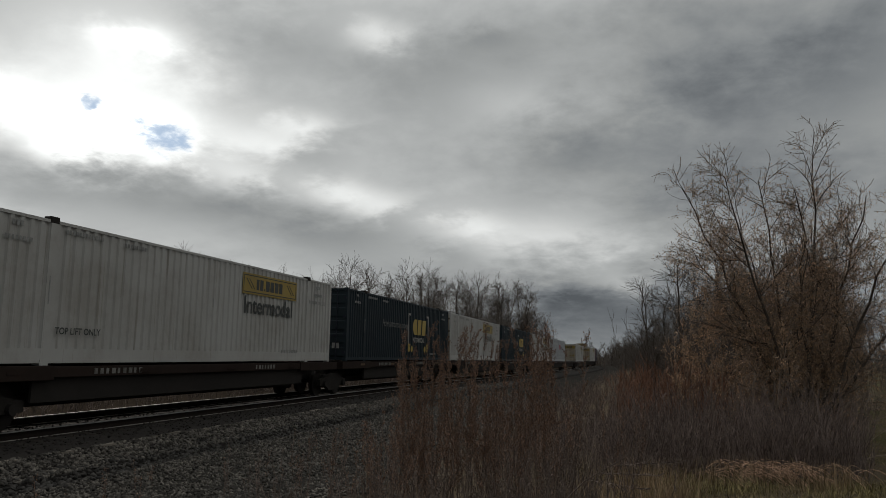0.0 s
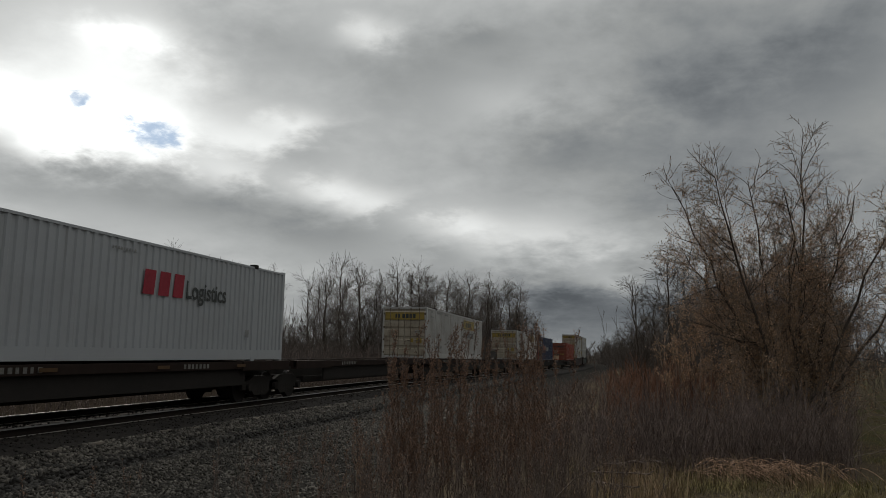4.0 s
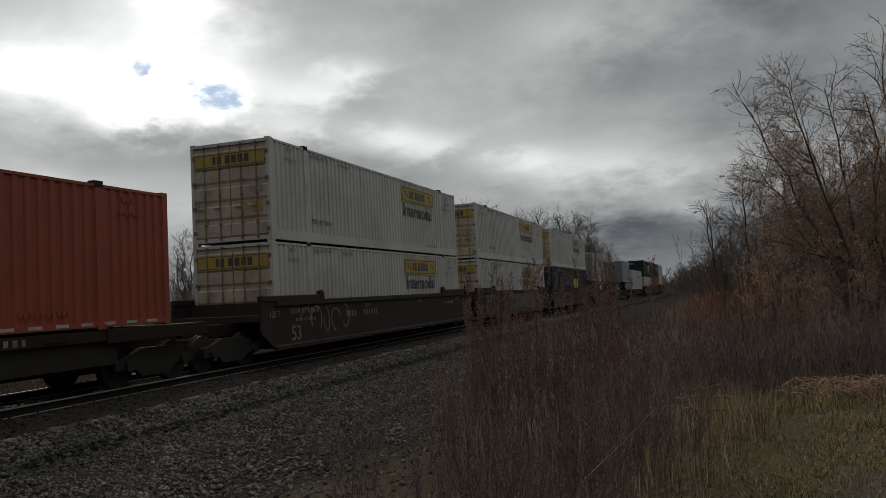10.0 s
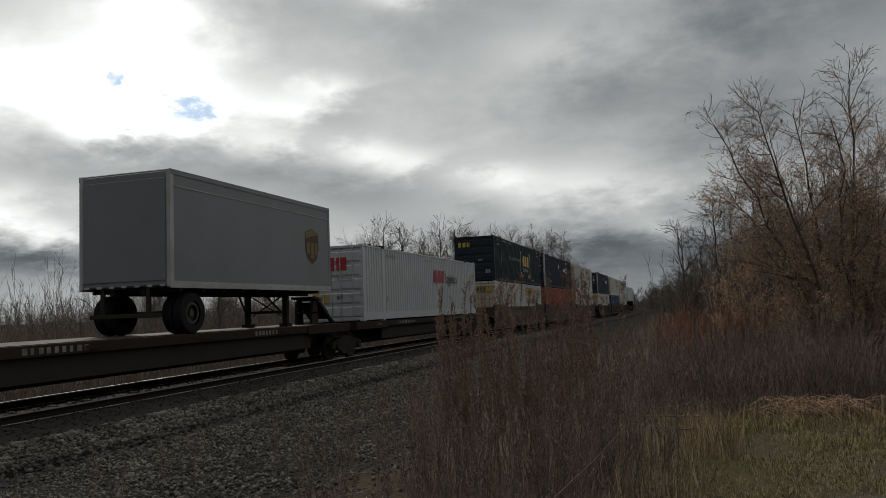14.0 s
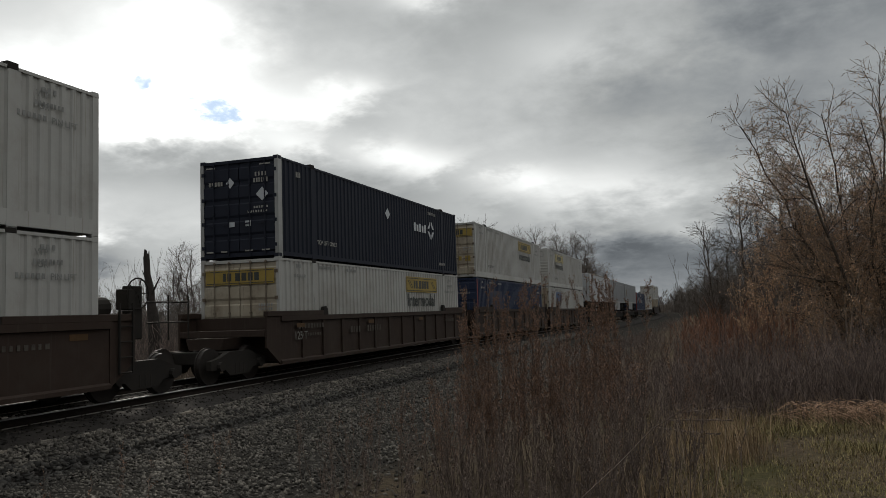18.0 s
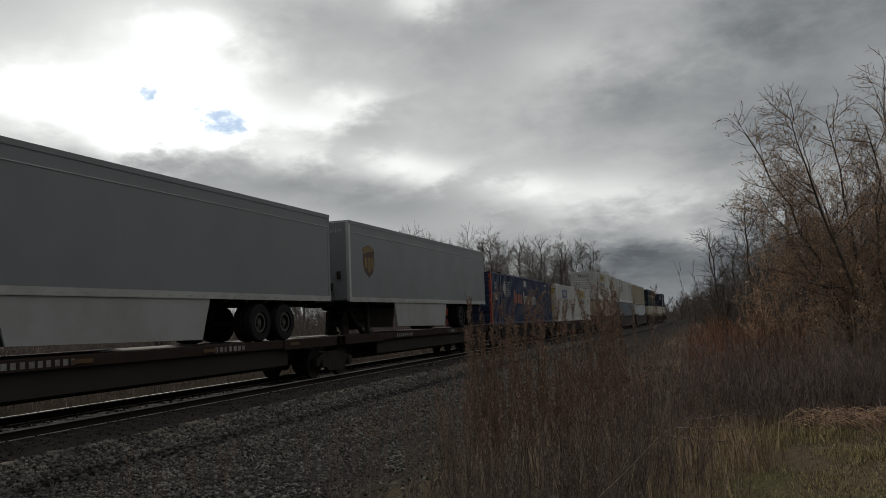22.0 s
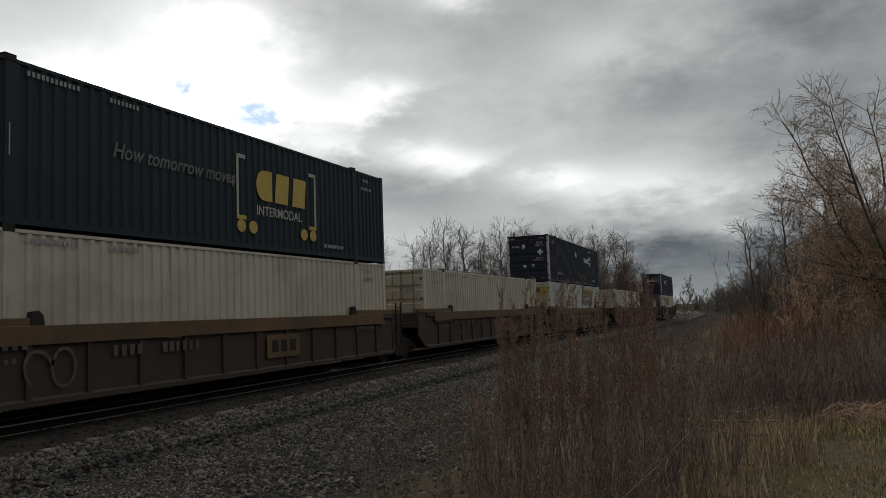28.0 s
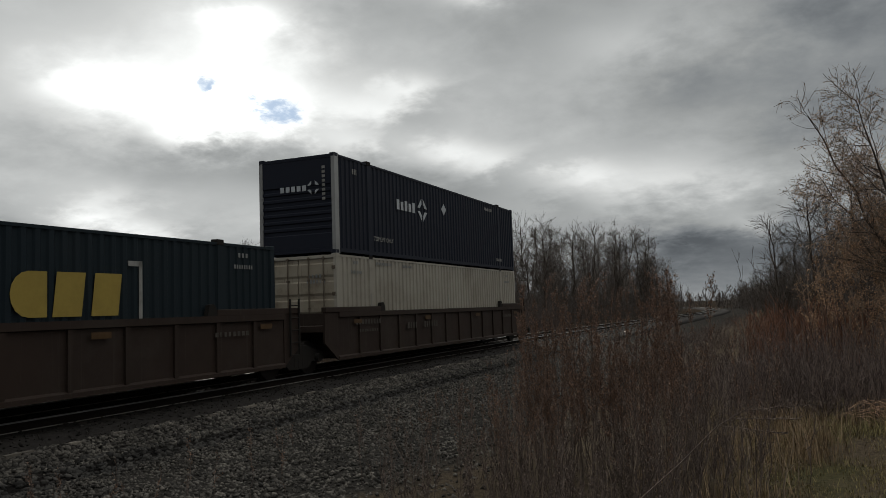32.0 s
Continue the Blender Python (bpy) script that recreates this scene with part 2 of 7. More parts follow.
TAN = surface("tan_container_paint", (0.265, 0.228, 0.172), (0.215, 0.184, 0.137), 0.6, grain=1.4, amount=0.35, dirt=0.3, dirt_col=(0.17, 0.12, 0.08), streak=0.4)
TAN_DOOR = surface("rust_stained_tan_doors", (0.32, 0.255, 0.175), (0.25, 0.19, 0.125), 0.6, grain=1.6, dirt=0.95, dirt_col=(0.075, 0.036, 0.02), streak=0.8)
GREY_BLUE = surface("blue_grey_container_paint", (0.128, 0.145, 0.165), (0.10, 0.115, 0.132), 0.55, grain=1.4, dirt=0.25, streak=0.35)
NAVY = surface("navy_container_paint", (0.0135, 0.0163, 0.0275), (0.0165, 0.019, 0.0285), 0.6, grain=1.2, dirt=0.18, dirt_col=(0.026, 0.026, 0.032), streak=0.2, spec=0.16)
TEAL_NAVY = surface("dark_teal_container_paint", (0.0105, 0.0185, 0.0245), (0.0135, 0.021, 0.0255), 0.6, grain=1.2, dirt=0.2, dirt_col=(0.026, 0.030, 0.031), streak=0.22, spec=0.16)
BLUE = surface("blue_container_paint", (0.0125, 0.0225, 0.058), (0.017, 0.026, 0.053), 0.5, grain=1.3, dirt=0.25, dirt_col=(0.03, 0.036, 0.05), streak=0.25)
BLUE_PATCH = surface("dark_blue_patch", (0.008, 0.014, 0.042), None, 0.5)
RED_POST = surface("red_corner_post", (0.26, 0.045, 0.028), (0.19, 0.04, 0.028), 0.6, grain=2, dirt=0.3, streak=0.3)
ORANGE = surface("orange_container_paint", (0.225, 0.046, 0.025), (0.18, 0.041, 0.024), 0.5, grain=1.3, dirt=0.3, dirt_col=(0.09, 0.038, 0.027), streak=0.35)
ORANGE_DOOR = surface("faded_orange_doors", (0.20, 0.056, 0.034), (0.155, 0.048, 0.031), 0.55, grain=1.6, dirt=0.35, dirt_col=(0.09, 0.045, 0.033), streak=0.35)
SILVER_GREY = surface("grey_trailer_skin", (0.145, 0.15, 0.157), (0.122, 0.127, 0.133), 0.45, grain=1.0, dirt=0.15, dirt_col=(0.10, 0.095, 0.09), streak=0.15)
SILVER_LIGHT = surface("light_aluminium_rail", (0.33, 0.33, 0.32), (0.26, 0.255, 0.245), 0.45, metal=0.3, grain=3, dirt=0.2)
SKIRT = surface("pale_plastic_skirt", (0.25, 0.252, 0.25), (0.20, 0.20, 0.195), 0.55, grain=1.4, dirt=0.3, dirt_col=(0.16, 0.14, 0.12))
TYRE = surface("tyre_rubber", (0.0095, 0.0095, 0.010), (0.016, 0.015, 0.014), 0.9, grain=8, spec=0.1)
RIM = surface("wheel_rim_steel", (0.055, 0.053, 0.05), (0.035, 0.032, 0.03), 0.55, metal=0.3, grain=6)
WHEEL = surface("rail_wheel_steel", (0.028, 0.023, 0.020), (0.020, 0.017, 0.015), 0.7, metal=0.3, grain=5)
BRIGHT = surface("worn_rail_head_steel", (0.30, 0.295, 0.285), (0.21, 0.205, 0.195), 0.6, metal=0.25, grain=3, amount=0.3)
RAIL_RUST = surface("rusty_rail_side", (0.020, 0.0155, 0.013), (0.014, 0.0115, 0.010), 0.9, grain=5, bump=0.15, spec=0.05)
RAIL_BASE = surface("pale_rail_base", (0.34, 0.31, 0.28), (0.22, 0.20, 0.175), 0.6, grain=4)
TIE = surface("weathered_tie_timber", (0.042, 0.036, 0.031), (0.026, 0.023, 0.020), 0.9, grain=5, amount=0.5, obj=0.35, bump=0.5, bump_scale=25, spec=0.1)
BALLAST_BED = surface("dark_ballast_bed", (0.034, 0.030, 0.027), (0.020, 0.018, 0.0165), 0.95, grain=12, amount=0.5, bump=1.0, bump_scale=18, spec=0.1)
STONE = surface("ballast_stone", (0.120, 0.108, 0.092), (0.040, 0.036, 0.032), 0.9, grain=9, amount=0.5, island=0.70, bump=0.3)
# dirt and the shade at the shoulder's foot, both put into the stone colour
STONE_DIM = surface("shaded_dirty_stone", (0.052, 0.048, 0.043), (0.028, 0.026, 0.024), 0.9, grain=9, amount=0.45, island=0.6, bump=0.3)
SLAB = surface("pale_weathered_slab", (0.23, 0.20, 0.165), (0.13, 0.115, 0.10), 0.9, grain=5, island=0.4, bump=0.4)
# darker than the shoulder's stone, for the bed between and beside the rails
STONE_DARK = surface("dark_ballast_stone", (0.036, 0.032, 0.029), (0.022, 0.020, 0.018), 0.92, grain=9, amount=0.45, island=0.5, bump=0.3, spec=0.1)
BARK = surface("grey_brown_bark", (0.095, 0.077, 0.063), (0.052, 0.042, 0.035), 0.9, grain=14, amount=0.5, bump=0.6, bump_scale=30)
SNAG_BARK = surface("rotten_dark_bark", (0.045, 0.037, 0.032), (0.025, 0.021, 0.019), 0.9, grain=9, amount=0.5, bump=0.8, bump_scale=14)
TWIG = surface("bare_twig", (0.28, 0.21, 0.16), (0.155, 0.12, 0.092), 0.85, grain=3, island=0.4, spec=0.2)
TWIG_GREY = surface("grey_twig", (0.120, 0.101, 0.088), (0.072, 0.061, 0.054), 0.85, grain=0.6, island=0.35, spec=0.2)
TWIG_RED = surface("brown_stalk", (0.165, 0.127, 0.107), (0.078, 0.061, 0.053), 0.85, grain=1.5, island=0.55, spec=0.2)
SEED_RUST = surface("rusty_seed_head", (0.245, 0.150, 0.103), (0.128, 0.079, 0.056), 0.9, grain=1.2, island=0.55, spec=0.1)
TWIG_BRUSH = surface("dark_brush_twig", (0.185, 0.142, 0.124), (0.085, 0.066, 0.059), 0.85, grain=1.0, island=0.6, spec=0.2)
TWIG_RUST = surface("rust_red_twig", (0.24, 0.125, 0.082), (0.12, 0.07, 0.05), 0.85, grain=1.0, island=0.5, spec=0.15)
LEAF_DRY = surface("dry_brown_leaf", (0.46, 0.30, 0.185), (0.28, 0.185, 0.118), 0.8, grain=2, island=0.5, spec=0.2)
STRAW = surface("dry_straw", (0.30, 0.212, 0.128), (0.16, 0.115, 0.072), 0.85, grain=0.8, island=0.55, spec=0.15)
REED = surface("pink_tan_reed", (0.46, 0.30, 0.20), (0.27, 0.175, 0.12), 0.85, grain=0.8, island=0.5, spec=0.15)
GRASS = surface("autumn_grass", (0.155, 0.140, 0.060), (0.24, 0.19, 0.092), 0.85, grain=0.5, amount=0.5, island=0.6, spec=0.1)
GRASS_BROWN = surface("withered_grass", (0.24, 0.178, 0.098), (0.14, 0.106, 0.062), 0.85, grain=0.7, amount=0.5, island=0.6, spec=0.1)
DEAD_WOOD = surface("dead_pale_wood", (0.26, 0.21, 0.165), (0.16, 0.125, 0.10), 0.9, grain=8, bump=0.4)


def ground_material():
    m = bpy.data.materials.new("earth_grass_and_gravel")
    m.use_nodes = True
    q = Nodes(m.node_tree)
    o = q.n("OutputMaterial")
    b = q.n("BsdfPrincipled", Roughness=0.95)
    b.inputs["Specular IOR Level"].default_value = 0.0
    q.link(b.outputs[0], o.inputs[0])
    pos = q.n("NewGeometry").outputs["Position"]
    s = q.n("SeparateXYZ")
    q.link(pos, s.inputs[0])
    fine = q.noise(pos, 14.0, 6.0, 0.7)
    coarse = q.noise(pos, 0.45, 4.0, 0.6)
    soil = q.ramp(fine, [(0.3, (0.040, 0.032, 0.024)), (0.7, (0.125, 0.098, 0.068))])
    green = q.ramp(fine, [(0.3, (0.034, 0.035, 0.018)), (0.7, (0.098, 0.088, 0.045))])
    grav = q.ramp(fine, [(0.3, (0.017, 0.016, 0.0145)), (0.7, (0.062, 0.057, 0.051))])
    c = q.mix(q.math("MULTIPLY", q.span(coarse, 0.44, 0.58), q.span(s.outputs["X"], -0.9, 0.5)), soil, green)
    edge = q.math("ADD", s.outputs["X"], q.math("MULTIPLY", q.math("SUBTRACT", coarse, 0.5), 4.0))
    near = q.math("MULTIPLY", q.span(edge, -3.2, -4.8), q.span(edge, -18.5, -17.0))
    c = q.mix(near, c, grav)
    litter = q.ramp(fine, [(0.3, (0.020, 0.016, 0.013)), (0.7, (0.062, 0.048, 0.036))])
    c = q.mix(q.span(s.outputs["X"], -15.5, -17.5), c, litter)
    px = q.math("DIVIDE", q.math("SUBTRACT", s.outputs["X"], 2.7), 2.1)
    py = q.math("DIVIDE", q.math("SUBTRACT", s.outputs["Y"], 6.5), 1.35)
    worn = q.math("ADD", q.math("ADD", q.math("MULTIPLY", px, px), q.math("MULTIPLY", py, py)), q.math("MULTIPLY", q.math("SUBTRACT", q.noise(pos, 1.6, 4.0, 0.6), 0.5), 1.6))
    c = q.mix(q.span(worn, 1.1, 0.6), c, q.ramp(fine, [(0.3, (0.036, 0.032, 0.027)), (0.7, (0.110, 0.098, 0.082))]))
    q.link(c, b.inputs["Base Color"])
    bp = q.n("Bump", Strength=0.8, Distance=0.05)
    q.link(fine, bp.inputs["Height"])
    q.link(bp.outputs[0], b.inputs["Normal"])
    return m


# ---------------------------------------------------------------- mesh helpers
def part(name, bm, material, parent=None, label=""):
    """Links a bmesh as one mesh object, under a thing or a part."""
    me = bpy.data.meshes.new(name)
    bm.normal_update()
    bm.to_mesh(me)
    bm.free()
    me.materials.append(material)
    ob = new(name, me)
    ob.parent = parent
    if label:
        tagged(ob, label)
    return ob


def raw(name, verts, faces, material, parent=None, smooth=False):
    """A mesh object from numpy arrays; faces of one size."""
    me = bpy.data.meshes.new(name)
    verts, faces = np.asarray(verts, np.float32), np.asarray(faces, np.int32)
    k = faces.shape[1]
    me.vertices.add(len(verts))
    me.vertices.foreach_set("co", verts.ravel())
    me.loops.add(faces.size)
    me.loops.foreach_set("vertex_index", faces.ravel())
    me.polygons.add(len(faces))
    me.polygons.foreach_set("loop_start", np.arange(0, faces.size, k, dtype=np.int32))
    me.update(calc_edges=True)
    me.materials.append(material)
    ob = new(name, me)
    ob.parent = parent
    return ob


def box(bm, x0, x1, y0, y1, z0, z1):
    v = [bm.verts.new(p) for p in ((x0, y0, z0), (x1, y0, z0), (x1, y1, z0), (x0, y1, z0), (x0, y0, z1), (x1, y0, z1), (x1, y1, z1), (x0, y1, z1))]
    for f in ((0, 3, 2, 1), (4, 5, 6, 7), (0, 1, 5, 4), (1, 2, 6, 5), (2, 3, 7, 6), (3, 0, 4, 7)):
        bm.faces.new([v[i] for i in f])
    return bm


def boxes(*spans, bevel=0.0):
    bm = bmesh.new()
    for s in spans:
        box(bm, *s)
    if bevel:
        bmesh.ops.bevel(bm, geom=list(bm.edges), offset=bevel, segments=1, affect="EDGES", clamp_overlap=True)
    return bm


def prism(bm, pts, axis, a, b):
    """A closed outline pushed from a to b along an axis; pts are the two other coordinates, in x, y, z order."""
    def at(p, s):
        return (s, *p) if axis == 0 else (p[0], s, p[1]) if axis == 1 else (*p, s)
    lo, hi = [bm.verts.new(at(p, a)) for p in pts], [bm.verts.new(at(p, b)) for p in pts]
    n = len(pts)
    fs = [bm.faces.new(lo), bm.faces.new(hi[::-1])] + [bm.faces.new((lo[i], hi[i], hi[(i + 1) % n], lo[(i + 1) % n])) for i in range(n)]
    bmesh.ops.recalc_face_normals(bm, faces=fs)
    return bm


def beam(bm, p, q, r, sides=6, r2=None):
    """A round bar from p to q."""
    p, q = Vector(p), Vector(q)
    d = (q - p).normalized()
    u = d.orthogonal().normalized()
    w = d.cross(u)
    rings = []
    for c, rad in ((p, r), (q, r if r2 is None else r2)):
        rings.append([bm.verts.new(c + rad * (math.cos(a) * u + math.sin(a) * w)) for a in (2 * math.pi * i / sides for i in range(sides))])
    fs = [bm.faces.new(rings[0][::-1]), bm.faces.new(rings[1])]
    for i in range(sides):
        j = (i + 1) % sides
        fs.append(bm.faces.new((rings[0][i], rings[0][j], rings[1][j], rings[1][i])))
    bmesh.ops.recalc_face_normals(bm, faces=fs)
    return bm


def tubes(p0, p1, r0, r1, sides=3):
    """Vertices and quads of open tapered bars; arrays of ends and radii."""
    p0, p1 = np.asarray(p0, float), np.asarray(p1, float)
    r0, r1 = np.asarray(r0, float)[:, None], np.asarray(r1, float)[:, None]
    d = p1 - p0
    d /= np.linalg.norm(d, axis=1, keepdims=True) + 1e-9
    ref = np.where(np.abs(d[:, 2:3]) > 0.9, np.array([[1.0, 0, 0]]), np.array([[0, 0, 1.0]]))
    u = np.cross(d, ref)
    u /= np.linalg.norm(u, axis=1, keepdims=True) + 1e-9
    w = np.cross(d, u)
    vs = []
    for k in range(sides):
        a = 2 * math.pi * k / sides
        o = math.cos(a) * u + math.sin(a) * w
        vs += [p0 + r0 * o, p1 + r1 * o]
    v = np.stack(vs, 1).reshape(-1, 3)
    base = np.arange(len(p0))[:, None] * (2 * sides)
    fs = [base + np.array([[2 * k, 2 * ((k + 1) % sides), 2 * ((k + 1) % sides) + 1, 2 * k + 1]]) for k in range(sides)]
    return v, np.stack(fs, 1).reshape(-1, 4)


def merge(chunks):
    vs, fs, n = [], [], 0
    for v, f in chunks:
        vs.append(v)
        fs.append(f + n)
        n += len(v)
    return np.concatenate(vs), np.concatenate(fs)


# ---------------------------------------------------------------- the line of the track
TRACK_X = -12.66      # centre of the track beside the camera
BEND_AT, BEND_R = 175.0, 360.0
SPEED = 22.35
BANK = 0.05


def drop(s):
    return -0.006 * min(max(s - 40.0, 0.0), 110.0)


def track(s):
    """Place and heading (radians, to the left) on the centre line, s metres along it."""
    if s <= BEND_AT:
        return Vector((TRACK_X, s, drop(s))), 0.0
    a = (s - BEND_AT) / BEND_R
    return Vector((TRACK_X - BEND_R * (1 - math.cos(a)), BEND_AT + BEND_R * math.sin(a), drop(s))), a


def ground_z(x, y):
    """Height of the earth: a shallow ditch of gravel between the verge and the track."""
    base = np.interp(x, [-400, -60, -22, -17, -9.5, -5.5, -3.0, 0.5, 3.0, 400], [-0.3, -0.3, -0.45, -0.62, -0.62, -0.52, -0.3, -0.06, 0.0, 0.1])
    return base - 0.006 * np.clip(y - 40.0, 0, 110.0)


def ground():
    xs = np.concatenate([[-2500, -900, -400, -200, -120, -80, -55, -40, -30], np.arange(-25, -12, 1.0), np.arange(-12, 12, 0.4), [14, 17, 22, 30, 45, 80, 150, 400, 900, 2500]])
    ys = np.concatenate([[-2500, -900, -300, -100, -40, -15, -5], np.arange(0, 30, 0.4), np.arange(30, 60, 1.5), np.arange(60, 200, 6), [220, 260, 320, 420, 600, 900, 2500]])
    X, Y = np.meshgrid(xs, ys)
    rng = np.random.default_rng(4)
    Z = ground_z(X, Y) + np.where((np.abs(X) < 12) & (Y > 0) & (Y < 60), rng.normal(0, 0.012, X.shape), 0)
    v = np.stack([X, Y, Z], -1).reshape(-1, 3)
    n, m = len(xs), len(ys)
    i = (np.arange(m - 1)[:, None] * n + np.arange(n - 1)[None, :]).ravel()
    ob = raw("ground", v, np.stack([i, i + 1, i + n + 1, i + n], 1), ground_material())
    return tagged(ob, "autumn verge of earth, thin grass and spilled gravel", "ground", kind="structure")


def ribbon(name, outline, stations, material, parent=None):
    """An outline of (offset towards the verge, height) drawn along the track."""
    v, k = [], len(outline)
    for s in stations:
        p, a = track(s)
        side = Vector((math.cos(a), math.sin(a), 0))
        v += [p + side * u + Vector((0, 0, z)) for u, z in outline]
    f = [(i * k + j, i * k + (j + 1) % k, (i + 1) * k + (j + 1) % k, (i + 1) * k + j) for i in range(len(stations) - 1) for j in range(k)]
    return raw(name, v, f, material, parent)


def tilt(u):
    return -BANK * (u - 0.7175)


def railway():
    far = [-800, -200, -60] + list(range(-40, 180, 10)) + list(range(180, 800, 12))
    bed = [(3.15, -0.63), (2.2, -0.30), (1.36, -0.207), (-1.36, -0.075), (-2.0, -0.12), (-3.3, -0.60), (0, -0.9)]
    track_bed = tagged(ribbon("track_bed", bed, far, BALLAST_BED), "raised bed of dark crushed stone ballast under the track", "track bed", kind="structure")
    line = tagged(new("railway_track"), "single railway track with worn bright rails on timber ties", "railway track", kind="structure")
    for side in (0.7175 + 0.036, -0.7175 - 0.036):
        z = tilt(side)
        body = [(0.07, -0.172), (0.07, -0.162), (0.012, -0.140), (0.012, -0.042), (0.034, -0.036), (0.034, -0.026), (-0.034, -0.026), (-0.034, -0.036), (-0.012, -0.042),
                (-0.012, -0.140), (-0.07, -0.162), (-0.07, -0.172)]
        rail = ribbon("rail", [(side + u, z + h) for u, h in body], far, RAIL_RUST, line)
        ribbon("rail_head", [(side + u, z + h) for u, h in ((0.037, -0.024), (0.032, -0.009), (0.016, -0.001), (-0.016, -0.001), (-0.032, -0.009), (-0.037, -0.024))], far, BRIGHT, rail)
        # pale strip along the verge-side edge of the base
        ribbon("rail_base", [(side + u, z + h) for u, h in ((0.076, -0.172), (0.076, -0.158), (0.062, -0.156), (0.062, -0.172))], far, RAIL_BASE, rail)
        tagged(rail, "rusty rail with a bright running face")
    proto = None
    rng = random.Random(3)
    for i in range(300):
        s = -12 + i * 0.51
        p, a = track(s)
        m = Matrix.Translation((p.x + rng.uniform(-0.05, 0.05), p.y, p.z + tilt(0) - 0.175 - 0.16)) @ pose(0, 0, 0, 0, math.degrees(math.atan(BANK)), rng.uniform(-0.8, 0.8))
        if proto is None:
            tie = part("tie", boxes((-1.3, 1.3, -0.115, 0.115, 0, 0.165), bevel=0.012), TIE, line)
            proto = tie.data
        else:
            tie = new("tie", proto)
            tie.parent = line
        tie.matrix_basis = m
    return line


def stones(name, n, sampler, size, material, seed, lumps=False):
    """Loose broken stones: squashed lumps of eight or twenty facets."""
    rng = np.random.default_rng(seed)
    c = sampler(rng, n)
    n = len(c)
    if lumps:
        g = (1 + 5 ** 0.5) / 2
        o = np.array([[-1, g, 0], [1, g, 0], [-1, -g, 0], [1, -g, 0], [0, -1, g], [0, 1, g], [0, -1, -g], [0, 1, -g], [g, 0, -1], [g, 0, 1], [-g, 0, -1], [-g, 0, 1]]) / 1.9
        f = np.array([[0, 11, 5], [0, 5, 1], [0, 1, 7], [0, 7, 10], [0, 10, 11], [1, 5, 9], [5, 11, 4], [11, 10, 2], [10, 7, 6], [7, 1, 8], [3, 9, 4], [3, 4, 2], [3, 2, 6], [3, 6, 8], [3, 8, 9], [4, 9, 5], [2, 4, 11], [6, 2, 10], [8, 6, 7], [9, 8, 1]])
    else:
        o = np.array([[1, 0, 0], [-1, 0, 0], [0, 1, 0], [0, -1, 0], [0, 0, 1], [0, 0, -1]], float)
        f = np.array([[0, 2, 4], [2, 1, 4], [1, 3, 4], [3, 0, 4], [2, 0, 5], [1, 2, 5], [3, 1, 5], [0, 3, 5]])
    k = len(o)
    base = rng.uniform(size[0], size[1], (n, 1, 1))
    r = base * rng.uniform(0.72, 1.2, (n, k, 1)) * rng.uniform(0.7, 1.3, (n, 1, 3))
    q = o[None] * r + rng.normal(0, 0.28, (n, k, 3)) * base
    q[:, :, 2] *= 0.72
    ang, tip = rng.uniform(0, 6.28, n), rng.normal(0, 0.5, n)
    ca, sa, ct, stt = np.cos(ang)[:, None], np.sin(ang)[:, None], np.cos(tip)[:, None], np.sin(tip)[:, None]
    x, y, z = q[:, :, 0], q[:, :, 1], q[:, :, 2]
    x, z = x * ct - z * stt, x * stt + z * ct
    q = np.stack([x * ca - y * sa, x * sa + y * ca, z], -1) + c[:, None, :]
    fs = (np.arange(n)[:, None, None] * k + f[None]).reshape(-1, 3)
    return raw(name, q.reshape(-1, 3), fs, material)


def bed_z(u):
    return np.interp(u, [-3.3, -2.0, -1.36, 1.36, 2.2, 3.15], [-0.60, -0.12, -0.075, -0.207, -0.30, -0.63])


def spread(u0, u1, y0, y1, on_bed, power=1.6):
    def f(rng, n):
        y = y0 + (y1 - y0) * rng.random(n) ** power
        u = rng.uniform(u0, u1, n)
        if on_bed:
            return np.stack([TRACK_X + u, y, bed_z(u) - 0.006 * np.clip(y - 40, 0, 110) + 0.012], 1)
        keep = rng.random(n) < np.interp(u, [-10, -6.5, -4.8, -3.2], [1, 1, 0.55, 0.12])
        u, y = u[keep], y[keep]
        return np.stack([u, y, ground_z(u, y) + 0.012], 1)
    return f


ground()
railway()
tagged(stones("ballast_shoulder_stones", 17000, spread(2.14, 2.9, 1, 62, True, 1.3), (0.020, 0.048), STONE, 1, True), "coarse grey crushed ballast stones on the track's shoulder", "ballast", kind="stuff")
tagged(stones("shoulder_foot_stones", 5200, spread(2.7, 3.5, 1, 50, True, 1.3), (0.028, 0.060), STONE_DIM, 7, True), "dirty ballast stones at the shoulder's foot, with its shade in their colour", "ballast", kind="stuff")
tagged(stones("sooty_crib_stones", 13000, spread(-3.2, 2.16, 1, 70, True, 1.2), (0.018, 0.034), STONE_DARK, 2), "dark ballast stones between the ties", "ballast", kind="stuff")
tagged(stones("loose_gravel", 58000, spread(-9.3, -3.0, 0.5, 46, False, 1.5), (0.018, 0.043), STONE, 5), "loose grey gravel strewn beside the track", "gravel", kind="stuff")


